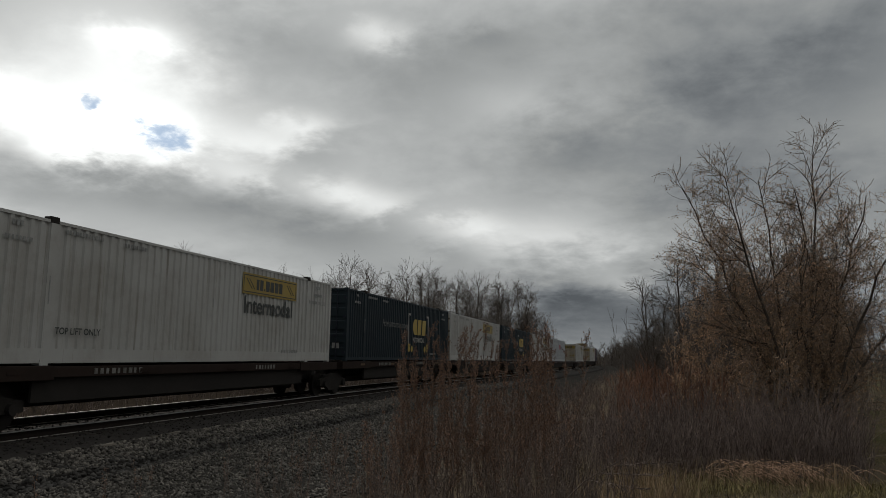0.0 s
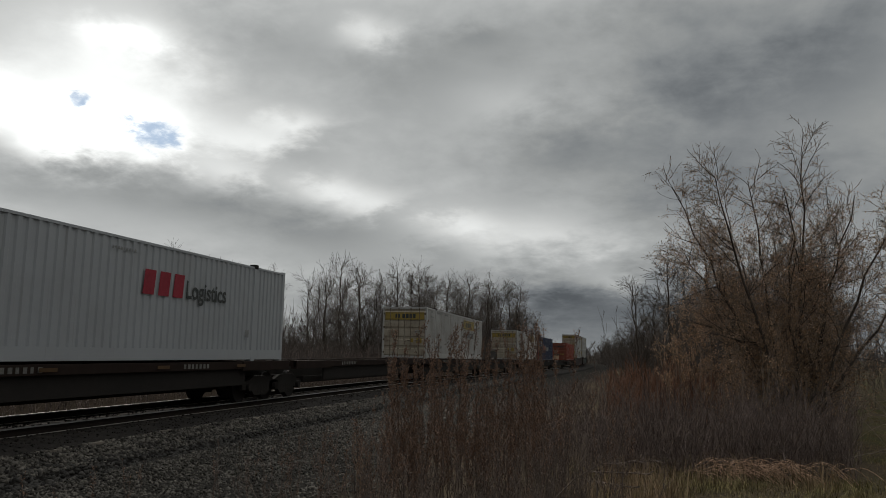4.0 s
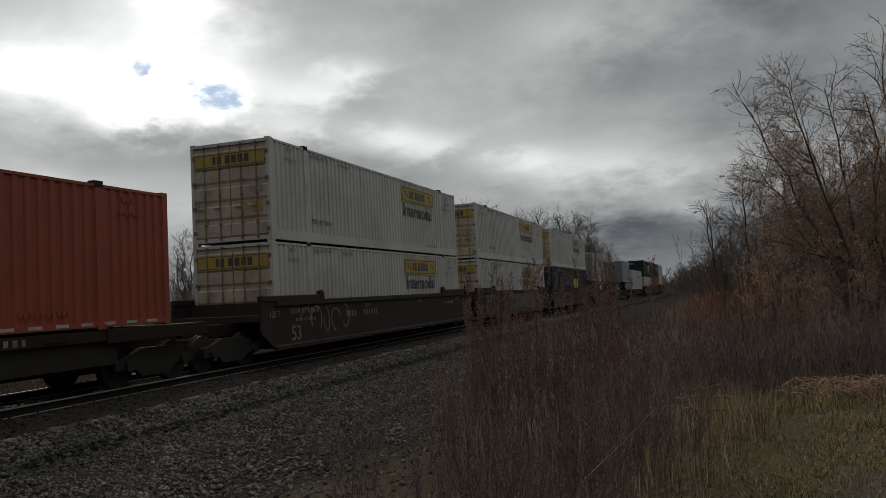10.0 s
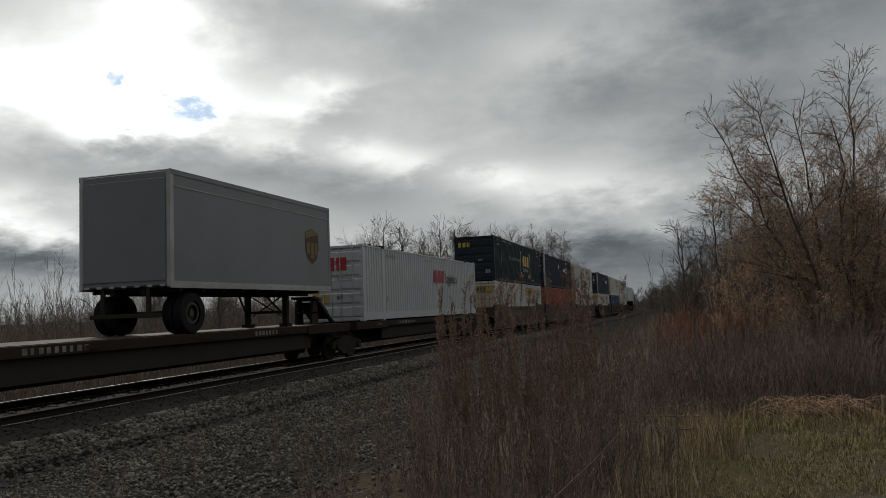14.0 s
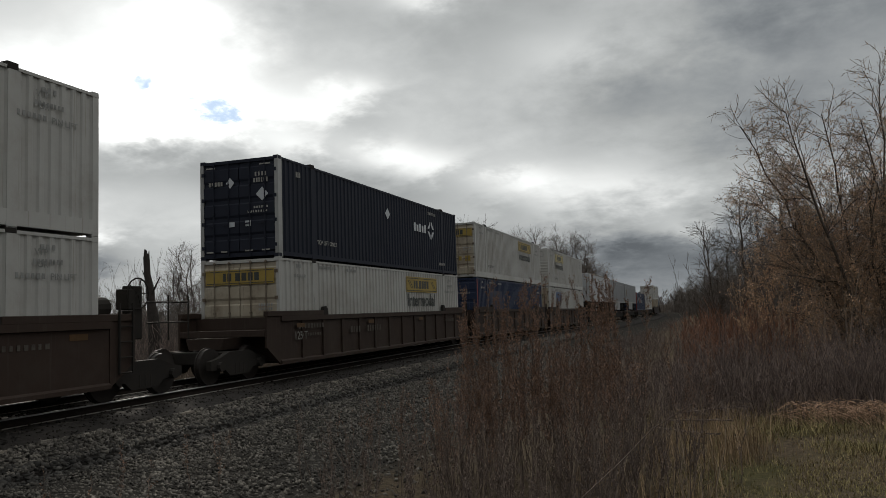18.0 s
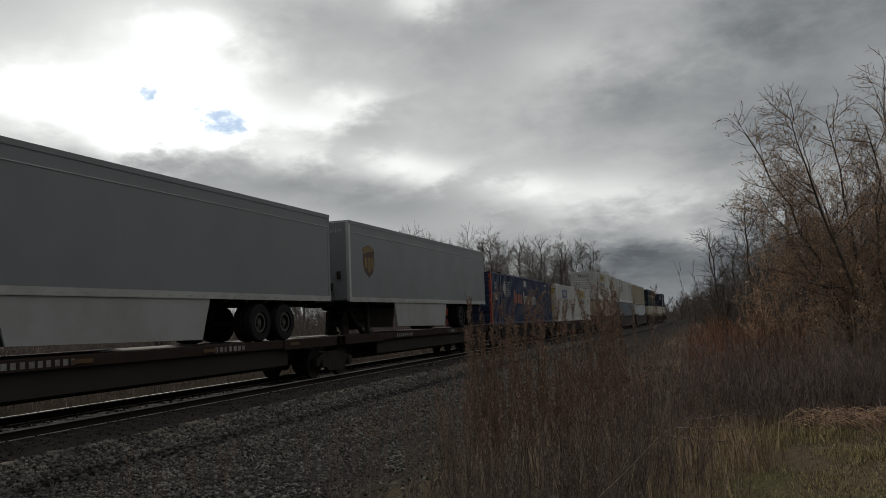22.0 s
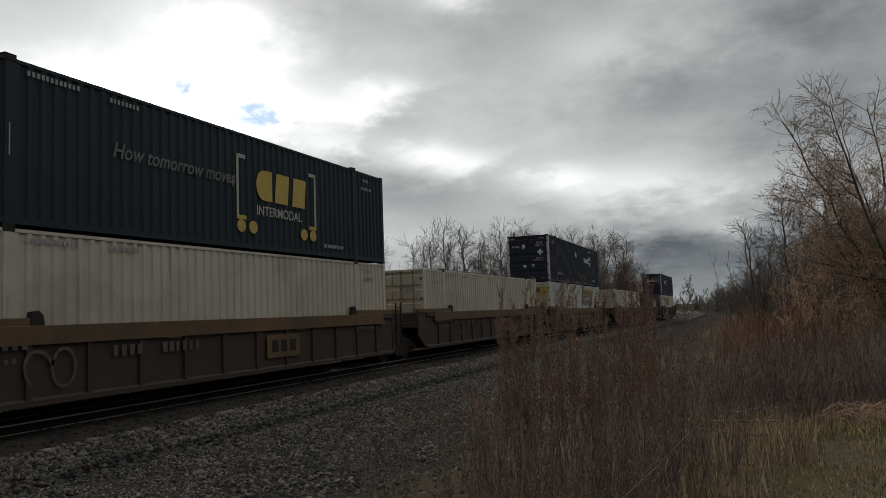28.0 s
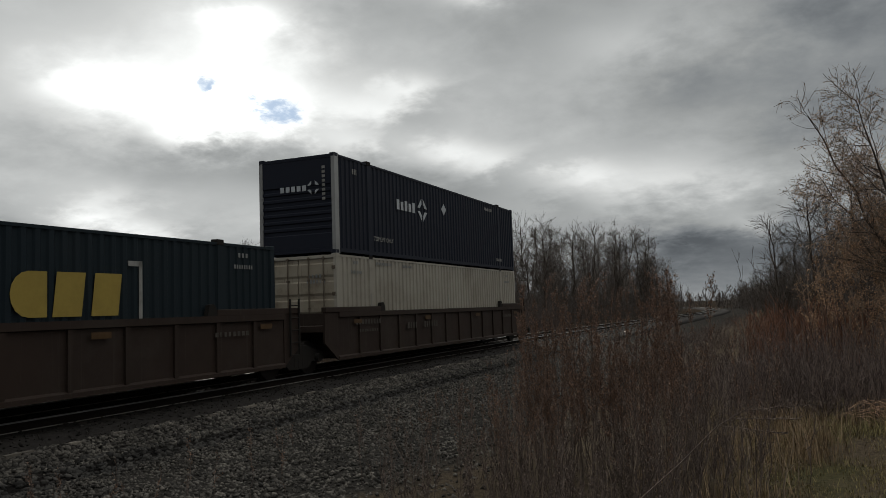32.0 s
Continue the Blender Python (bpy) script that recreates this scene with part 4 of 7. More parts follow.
def logistics_white():
    """Cool white plate-sided container with red and black name strokes."""
    c = container(WHITE_B, WHITE_B, WHITE_B, WHITE_B, WHITE_B, base_rail=0.33, label="clean white corrugated container with red and black lettering")
    a = y_at(8.5)
    each("name_stroke", [[(a + 0.62 * k, 1.62), (a + 0.62 * k + 0.44, 1.62), (a + 0.62 * k + 0.50, 2.22), (a + 0.62 * k + 0.06, 2.22)] for k in range(3)], RED_INK, c, HX)
    lettering("Logistics", 0.66, INK, c, a + 1.80, 1.64, x=HX, wide=0.92)
    flat("stencils", marks(y_at(2.4), 2.50, y_at(3.5), 2.62, 9) + marks(y_at(2.35), 0.7, y_at(2.6), 0.92, 2) + marks(y_at(13.6), 0.7, y_at(13.85), 0.92, 2) + marks(y_at(7.3), 2.55, y_at(8.2), 2.62, 9), GREY_INK, c, HX)
    hw = CW / 2
    each("door_emblem", [rect(-0.78 + 0.50 * k, 1.94, -0.37 + 0.50 * k, 2.42) for k in range(3)], RED_INK, c, end=HE - 0.003)
    lettering("WARNING", 0.17, GREY_INK, c, 0, 1.72, x=-1.05, end=HE - 0.003)
    lettering("53", 0.26, INK, c, 0, 0.86, x=0.20, end=HE - 0.003)
    flat("door_stencils", marks(0.2, 1.72, 0.7, 1.82, 4) + marks(0.16, 1.54, 0.85, 1.64, 8) + marks(-1.05, 1.56, -0.45, 1.64, 8), GREY_INK, c, end=HE - 0.003)
    each("door_plate", [rect(-0.75, 0.95, -0.52, 1.2), rect(-0.42, 0.75, -0.12, 1.05)], SIGN_YELLOW, c, end=HE - 0.003)
    return c


def blue_stack():
    """Blue container with a red leading corner post and white strokes."""
    c = container(BLUE, BLUE, BLUE, BLUE, BLUE, label="blue corrugated container with red corner posts and white lettering", lead_post=RED_POST)
    lettering("53", 0.50, STENCIL, c, y_at(0.72), 1.98, x=HX, wide=0.8)
    each("placard", [rect(y_at(0.72), 1.36, y_at(1.25), 1.72), rect(y_at(7.55), 2.28, y_at(8.15), 2.64)], STENCIL, c, HX)
    a = y_at(2.45)
    q = a + 0.42
    for name, pts in (("emblem_facet", [(q - 0.42, 2.02), (q, 2.5), (q, 1.55)]), ("emblem_facet", [(q + 0.01, 2.5), (q + 0.36, 2.02), (q + 0.01, 1.55)])):
        flat(name, [pts], GREY_INK, c, HX, label="pale half of a diamond")
    for i in range(8):
        z = 1.60 + i * 0.115
        w = 0.40 * (1 - abs(z - 2.02) / 0.5)
        flat("emblem_line", [rect(q + 0.06 + max(w, 0.05), z, q + 1.15 + 0.25 * math.sin(i), z + 0.035)], GREY_INK, c, HX)
    y = y_at(5.0)
    red = [rect(y + i * 0.42, 1.22, y + i * 0.42 + 0.30, 1.22 + (0.78 if i == 0 else 0.56)) for i in range(5)]
    each("name_stroke", red, surface("faded_red_lettering", (0.24, 0.085, 0.055), None, 0.6), c, HX)
    each("name_stroke", [rect(y + 2.35 + i * 0.385, 1.18, y + 2.35 + i * 0.385 + 0.26, 1.18 + (0.78 if i == 0 else 0.54)) for i in range(9)], GREY_INK, c, HX)
    flat("stencils", marks(y_at(13.6), 2.5, y_at(14.4), 2.62, 6) + marks(y_at(3.6), 0.35, y_at(3.8), 0.5, 2) + marks(y_at(12.2), 0.5, y_at(12.4), 0.6, 1), STENCIL, c, HX)
    return c


def orange_box():
    c = container(ORANGE, ORANGE, ORANGE, ORANGE_DOOR, ORANGE_DOOR, label="orange corrugated container with faded doors and a row of pale tape")
    y = y_at(2.35)
    each("name_stroke", [rect(y + i * 0.19, 1.86, y + i * 0.19 + 0.13, 2.06) for i in range(9)] + [rect(y, 1.76, y + 1.7, 1.79)], INK, c, HX)
    each("placard", [[(y_at(7.62), 2.0), (y_at(7.85), 1.72), (y_at(8.08), 2.0), (y_at(7.85), 2.28)], rect(y_at(7.83), 2.3, y_at(7.88), 2.6)], surface("pale_placard", (0.46, 0.30, 0.22), None, 0.6), c, HX)
    each("edge_tape", [rect(y_at(0.4) + i * 0.6, 0.08, y_at(0.4) + i * 0.6 + 0.3, 0.14) for i in range(26)], STENCIL, c, HX)
    hw = CW / 2
    each("name_stroke", [rect(-0.85 + i * 0.19, 2.18, -0.85 + i * 0.19 + 0.13, 2.42) for i in range(9)] + [rect(-0.85, 2.1, 0.85, 2.125)], INK, c, end=HE - 0.003)
    each("door_plate", [rect(0.25, 0.9, 0.42, 1.12), rect(0.55, 0.85, 0.9, 1.1)], SIGN_YELLOW, c, end=HE - 0.003)
    each("edge_tape", [rect(-1.1, 2.66, -0.75, 2.70), rect(0.75, 2.66, 1.1, 2.70), rect(-1.1, 0.2, -0.75, 0.24), rect(0.75, 0.2, 1.1, 0.24), rect(-0.3, 0.2, 0.0, 0.24)], STENCIL, c, end=HE - 0.003)
    small_marks(c, surface("faded_orange_stencil", (0.24, 0.05, 0.025), None, 0.7), 17)
    return c


def plain_box(tone, door, label, skin="wave", ink=None, base_rail=0.16):
    c = container(tone, tone, tone, door, BAR if door is CREAM else door, skin=skin, label=label, base_rail=base_rail)
    small_marks(c, ink or GREY_INK, len(label))
    flat("door_stencils", marks(0.35, 2.22, 0.85, 2.32, 4) + marks(0.30, 2.06, 0.95, 2.16, 6), ink or INK, c, end=HE - 0.003)
    return c


def white_blue_emblem():
    c = plain_box(WHITE_A, CREAM, "white corrugated container with a blue block emblem near its leading end")
    gold_blocks(c, 2.6, 1.76, 2.3, 0.78, BLUE_INK)
    lettering("INTERMODAL", 0.33, BLUE_INK, c, y_at(2.6), 1.44, x=HX, wide=0.96)
    each("door_emblem", marks(-0.95, 2.1, -0.3, 2.4, 3, 0.2), BLUE_INK, c, end=HE - 0.003)
    return c


def blue_patched():
    c = plain_box(BLUE, BLUE, "blue corrugated container with darker painted-out patches", ink=STENCIL)
    each("painted_out_patch", [rect(y_at(2.5), 0.95, y_at(5.0), 2.25), rect(y_at(5.9), 0.25, y_at(11.9), 1.15)], BLUE_PATCH, c, HX)
    flat("edge_strip", [rect(y_at(0.02), 0.1, y_at(0.15), 2.8)], RED_POST, c, HX + 0.002)
    flat("stencils", marks(y_at(15.2), 1.15, y_at(15.5), 1.55, 2) + marks(y_at(12.6), 2.0, y_at(13.4), 2.12, 6), STENCIL, c, HX)
    each("door_plate", marks(0.75, 0.75, 1.1, 1.05, 4) + marks(0.75, 0.45, 1.0, 0.68, 3), STENCIL, c, end=HE - 0.003)
    return c


def white_panel_note():
    c = container(WHITE_A, WHITE_A, WHITE_A, CREAM, BAR, base_rail=0.33, label="white corrugated container with a dark blue notice and yellow board")
    sign_panel(c, 9.55, 2.02)
    end_sign(c)
    door_plates(c, GREY_INK)
    lettering("Intermodal", 0.72, INK, c, y_at(9.65), 1.46, x=HX, wide=1.02)
    lettering("TOP LIFT ONLY", 0.19, INK, c, y_at(2.25), 0.62, x=HX)
    y = y_at(2.3)
    p = flat("notice", [rect(y, 1.86, y + 2.05, 2.48)], surface("dark_blue_notice", (0.035, 0.05, 0.12), None, 0.5), c, HX, label="dark blue notice")
    each("name_stroke", [rect(y + 0.42 + i * 0.27, 2.0, y + 0.42 + i * 0.27 + 0.19, 2.36) for i in range(5)], STENCIL, p, HX + 0.004)
    flat("stencils", marks(y + 0.1, 1.66, y + 2.0, 1.78, 18), GREY_INK, c, HX)
    return c


def streaked_white():
    """White container with black runs down its trailing end."""
    c = plain_box(WHITE_A, WHITE_A, "dirty white corrugated container with black runs near its end", ink=INK, base_rail=0.33)
    each("number_bar", marks(y_at(12.3), 2.26, y_at(13.0), 2.48, 4, 0.25, 1) + marks(y_at(13.2), 2.26, y_at(14.2), 2.48, 6, 0.3, 2), INK, c, HX)
    rng = random.Random(8)
    flat("black_runs", [[(y, z), (y + w, z), (y + w * 0.7, z - h), (y + w * 0.3, z - h)] for y, z, w, h in
                        ((y_at(rng.uniform(14.4, 15.9)), rng.uniform(1.3, 2.75), rng.uniform(0.03, 0.1), rng.uniform(0.3, 0.9)) for _ in range(22))], INK, c, HX)
    a = y_at(2.9)
    each("name_stroke", [rect(a, 1.8, a + 0.5, 2.3), rect(a + 0.7, 1.8, a + 1.2, 2.3), rect(a, 1.45, a + 1.9, 1.65)], surface("slate_lettering", (0.08, 0.10, 0.13), None, 0.6), c, HX)
    return c


# ---- road trailers
def trailer(length, skin, label, shield=None, height=2.75, skirt=None, front_first=True, brand=None):
    """A box trailer on its wheels, z = 0 at the deck under the tyres; front_first: its front end leads."""
    thing = tagged(new("box_trailer"), label, "trailer", "trailers on the train")
    hw, hl, fl = 1.295, length / 2, 1.12
    top = fl + height
    part("body", boxes((-hw, hw, -hl, hl, fl + 0.03, top - 0.05), bevel=0.03), skin, thing)
    part("roof", boxes((-hw + 0.02, hw - 0.02, -hl + 0.03, hl - 0.03, top - 0.055, top - 0.01), bevel=0.02), SILVER_LIGHT, thing)
    for sx in (-1, 1):
        x0, x1 = sorted((sx * (hw + 0.014), sx * (hw - 0.02)))
        part("top_rail", boxes((x0, x1, -hl, hl, top - 0.14, top - 0.02)), skin if shield else BAR, thing)
        part("bottom_rail", boxes((x0, x1, -hl, hl, fl - 0.02, fl + 0.14)), SILVER_LIGHT, thing)
        n = round(length / 0.62)
        for i in range(n):
            shared(("tape", sx, i, length, fl), "edge_tape", lambda: boxes((*sorted((sx * (hw + 0.018), sx * (hw + 0.012))), -hl + 0.1 + i * 0.62, -hl + 0.32 + i * 0.62, fl + 0.02, fl + 0.06)), STENCIL, thing)
        if shield:
            part("trim_strip", boxes((x0, x1, -hl + 0.16, hl - 0.03, top - 0.42, top - 0.40)), SILVER_LIGHT, thing, "thin bright trim strip")
        for sy in (-1, 1):
            y0, y1 = sorted((sy * (hl + 0.008), sy * (hl - 0.14)))
            part("corner_post", boxes((*sorted((sx * (hw + 0.010), sx * (hw - 0.10))), y0, y1, fl, top - 0.02), bevel=0.012), SILVER_LIGHT if sy < 0 or not shield else skin, thing)
    if brand:
        seams = [(hw + 0.001, hw + 0.005, -hl + 1.22 * i - 0.012, -hl + 1.22 * i + 0.012, fl + 0.14, top - 0.14) for i in range(1, int(length / 1.22) + 1)]
        for seam in seams:
            part("panel_seam", boxes(seam), skin, thing)
    sgn = -1 if front_first else 1
    kp, ax = sgn * (hl - (2.0 if length < 10 else 2.6)), -sgn * (hl - (0.9 if length < 10 else 3.3))
    part("underframe", boxes((-0.5, -0.38, -hl + 0.1, hl - 0.1, fl - 0.16, fl), (0.38, 0.5, -hl + 0.1, hl - 0.1, fl - 0.16, fl),
                             *[(-hw + 0.03, hw - 0.03, -hl + 0.4 + i * 0.9, -hl + 0.48 + i * 0.9, fl - 0.1, fl) for i in range(int(length / 0.9))]), STEEL_DARK, thing)
    gear = part("landing_gear", boxes((-0.75, -0.60, kp - 0.08, kp + 0.08, 0.10, fl), (0.60, 0.75, kp - 0.08, kp + 0.08, 0.10, fl), (-0.82, -0.52, kp - 0.14, kp + 0.14, 0.0, 0.10),
                                      (0.52, 0.82, kp - 0.14, kp + 0.14, 0.0, 0.10), (-0.6, 0.6, kp - 0.03, kp + 0.03, 0.42, 0.50)), STEEL_DARK, thing)
    bm = bmesh.new()
    for sx in (-1, 1):
        beam(bm, (sx * 0.67, kp, 0.3), (sx * 0.45, kp - sgn * 0.9, fl - 0.1), 0.03)
        beam(bm, (sx * 0.67, kp, fl - 0.1), (-sx * 0.5, kp, 0.35), 0.022)
    part("brace", bm, STEEL_DARK, gear)
    if brand:
        bm = bmesh.new()
        for x in (-0.9, 0.9):
            pts = [(x, kp + 1.1, fl), (x, kp + 1.1, 0.62), (x, kp + 1.25, 0.50), (x, kp + 2.7, 0.50), (x, kp + 2.85, 0.62), (x, kp + 2.85, fl)]
            for p, q in zip(pts, pts[1:]):
                beam(bm, p, q, 0.028)
        part("spare_rack", bm, STEEL_DARK, thing, "bent tube rack under the floor")
    pair = (0.0,) if length < 10 else (0.62, -0.62)
    for dy in pair:
        axle = part("axle", beam(bmesh.new(), (-1.0, ax + dy, 0.50), (1.0, ax + dy, 0.50), 0.07, 8), STEEL_DARK, thing)
        for sx in (-1, 1):
            wheel = tyre_wheel(sx)
            wheel.parent = thing
            wheel.matrix_basis = Matrix.Translation((sx * 1.02, ax + dy, 0.50)) @ (Matrix.Identity(4) if sx > 0 else pose(0, 0, 0, 0, 0, 180))
            wheel.name = "wheel"
    if skirt:
        for sx in (-1, 1):
            x0, x1 = sorted((sx * (hw - 0.02), sx * (hw - 0.06)))
            bm = bmesh.new()
            prism(bm, [(skirt[0] - hl, fl - 0.02), (skirt[0] - hl + 0.25, 0.22), (skirt[1] - hl - 0.3, 0.14), (skirt[1] - hl, fl - 0.02)], 0, x0, x1)
            part("side_skirt", bm, SKIRT, thing, "pale side skirt panel")
    xs = hw + 0.006
    if shield:
        for sx in (1,):
            y, z, r = shield - hl, fl + 1.42, 0.55
            out = [(y - r * 0.85, z + r * 0.75), (y - r * 0.85, z - r * 0.2), (y - r * 0.6, z - r * 0.75), (y, z - r * 1.08), (y + r * 0.6, z - r * 0.75), (y + r * 0.85, z - r * 0.2), (y + r * 0.85, z + r * 0.75), (y, z + r)]
            s = flat("shield_emblem", [out], SHIELD_BROWN, thing, xs, label="brown and gold shield")
            k = 0.98
            flat("shield_top", [[(y - r * 0.80, z + r * 0.38), (y - r * 0.80, z + r * 0.73), (y, z + r * 0.95), (y + r * 0.80, z + r * 0.73), (y + r * 0.80, z + r * 0.66), (y + r * 0.2, z + r * 0.60)]], SHIELD_GOLD, s, xs + 0.004)
            each("shield_stroke", [rect(y - 0.36, z - 0.28, y - 0.14, z + 0.1), rect(y - 0.08, z - 0.40, y + 0.14, z + 0.1), rect(y + 0.20, z - 0.28, y + 0.38, z + 0.1)], SHIELD_GOLD, s, xs + 0.004)

    e = -hl - 0.012
    if front_first:
        part("nose_box", boxes((-0.35, 0.05, e - 0.06, e + 0.02, fl + 0.3, fl + 0.55), (0.5, 0.68, e - 0.05, e + 0.02, fl + 0.35, fl + 0.62), (0.85, 0.98, e - 0.05, e + 0.02, fl + 0.75, fl + 1.0), bevel=0.01), STEEL_DARK, thing, "air and light connectors")
        flat("stencils", marks(0.35, top - 0.42, 1.1, top - 0.30, 8), GREY_INK, thing, end=e)
        bm = beam(bmesh.new(), (0.7, e - 0.03, fl + 0.35), (0.78, e - 0.08, fl + 0.0), 0.014)
        beam(bm, (0.78, e - 0.08, fl), (0.6, e - 0.02, fl - 0.12), 0.014)
        part("hose", bm, STEEL_DARK, thing)
        if brand:
            lettering("CAUTION", 0.13, GREY_INK, thing, 0, fl + 1.42, x=0.62, end=e)
            flat("stencils", marks(0.62, fl + 1.28, 1.1, fl + 1.36, 8) + marks(0.62, fl + 1.14, 1.1, fl + 1.22, 8) + marks(0.66, fl + 1.0, 1.06, fl + 1.08, 6), GREY_INK, thing, end=e)
            flat("data_plate", [rect(0.1, fl + 1.2, 0.3, fl + 1.45)], INK, thing, end=e)
    else:
        part("rear_door", boxes((-hw + 0.12, hw - 0.12, e - 0.01, e + 0.03, fl + 0.16, top - 0.22), bevel=0.008), skin, thing, "roll-up rear door")
        part("bumper", boxes((-1.0, 1.0, e, e + 0.1, 0.42, 0.52), (-0.7, -0.6, e + 0.02, e + 0.1, 0.5, fl), (0.6, 0.7, e + 0.02, e + 0.1, 0.5, fl), bevel=0.01), STEEL_DARK, thing)
        each("edge_tape", [rect(-1.15 + i * 0.36, fl + 0.02, -1.0 + i * 0.36, fl + 0.07) for i in range(7)], STENCIL, thing, end=e)
    if brand:
        y = 1.5 - hl
        each("name_stroke", [rect(y + i * 0.17, top - 0.62, y + i * 0.17 + 0.12, top - 0.40) for i in range(7)] + [rect(y, top - 0.33, y + 1.25, top - 0.31), rect(y + 0.25, top - 0.76, y + 1.2, top - 0.70)], GREEN_INK, thing, xs)
        each("placard", [[(y + 7.3, fl + 0.5), (y + 7.55, fl + 0.25), (y + 7.8, fl + 0.5), (y + 7.55, fl + 0.75)]], GREY_INK, thing, xs)
        flat("stencils", marks(y + 11.2, fl + 0.32, y + 12.2, fl + 0.42, 10) + marks(y - 0.9, fl + 0.45, y - 0.2, fl + 0.54, 8) + [rect(y - 1.2 + i * 1.1, fl + 0.2, y - 0.95 + i * 1.1, fl + 0.24) for i in range(13)], GREY_INK, thing, xs)
    return thing


WHEEL_PROTO = []


def tyre_wheel(sx):
    """A double road wheel, its outer face towards +x."""
    def ring(outer, inner, x0, x1, n=20):
        bm = bmesh.new()
        prof = [(x0, inner), (x0, outer - 0.03), (x0 + 0.03, outer), (x1 - 0.03, outer), (x1, outer - 0.03), (x1, inner)]
        rows = [[bm.verts.new((x, r * math.cos(2 * math.pi * i / n), r * math.sin(2 * math.pi * i / n))) for x, r in prof] for i in range(n)]
        for i in range(n):
            for j in range(len(prof) - 1):
                bm.faces.new((rows[i][j], rows[i][j + 1], rows[(i + 1) % n][j + 1], rows[(i + 1) % n][j]))
        return bm
    if not WHEEL_PROTO:
        tyre = part("wheel", ring(0.50, 0.29, 0.0, 0.25), TYRE, None)
        bm = ring(0.295, 0.20, 0.03, 0.22)
        beam(bm, (0.05, 0, 0), (0.12, 0, 0), 0.21, 16)
        beam(bm, (0.12, 0, 0), (0.20, 0, 0), 0.09, 12)
        rim = part("rim", bm, RIM, tyre)
        inner = part("inner_tyre", ring(0.50, 0.25, -0.30, -0.04), TYRE, tyre)
        WHEEL_PROTO.append(tyre)
        return tyre
    return copy_thing(WHEEL_PROTO[0], Matrix.Identity(4))


# ---- rail cars
def bogie(parent, y, seed=0):
    """A two-axle truck: side frames with bearing ends and springs, bolster, four flanged wheels."""
    def frame_mesh(sx):
        bm = bmesh.new()
        x0, x1 = sorted((sx * 1.06, sx * 0.92))
        prism(bm, [(-1.22, 0.38), (-1.22, 0.60), (-0.85, 0.66), (-0.45, 0.80), (0.45, 0.80), (0.85, 0.66), (1.22, 0.60), (1.22, 0.38), (0.62, 0.36), (0.42, 0.20), (-0.42, 0.20), (-0.62, 0.36)], 0, x0, x1)
        for s in (-1, 1):
            beam(bm, (sx * 0.9, s * 0.88, 0.45), (sx * 1.16, s * 0.88, 0.45), 0.12, 10)
        for s in (-0.18, 0, 0.18):
            beam(bm, (sx * 1.0, s, 0.24), (sx * 1.0, s, 0.5), 0.07, 8)
        return bm

    b = shared("bolster", "bogie", lambda: boxes((-0.95, 0.95, -0.22, 0.22, 0.45, 0.78), bevel=0.02), STEEL_DARK, parent, "sooty two-axle bogie")
    b.matrix_basis = Matrix.Translation((0, y, 0))
    for sx in (-1, 1):
        shared(("sideframe", sx), "side_frame", lambda: frame_mesh(sx), STEEL_DARK, b)
        for s in (-1, 1):
            def wheel():
                bm = beam(bmesh.new(), (sx * 0.79, s * 0.88, 0.45), (sx * 0.66, s * 0.88, 0.45), 0.45, 24)
                beam(bm, (sx * 0.68, s * 0.88, 0.45), (sx * 0.65, s * 0.88, 0.45), 0.475, 24)
                return bm
            shared(("wheel", sx, s), "wheel", wheel, WHEEL, b)
    return b


def side_marks(thing, x, y0, seed, ink):
    """Stencils, ochre reflectors and spray-paint loops on a car's side."""
    rng = random.Random(seed)
    flat("stencils", marks(y0 + 1.0, 1.28, y0 + 2.6, 1.42, 9, seed=seed) + marks(y0 + 1.2, 1.06, y0 + 2.4, 1.14, 8, seed=seed + 1) + marks(y0 + 4.4, 1.05, y0 + 5.2, 1.25, 4, seed=seed + 2)
         + marks(y0 + 5.7, 1.05, y0 + 6.9, 1.25, 6, seed=seed + 3) + marks(y0 + 14.0, 1.2, y0 + 15.2, 1.3, 8, seed=seed + 4), ink, thing, x)
    each("reflector", [rect(y0 + 0.9 + i * 4.9, 1.32, y0 + 1.35 + i * 4.9, 1.44) for i in range(4)], AMBER, thing, x + 0.001, label="ochre reflector patches")


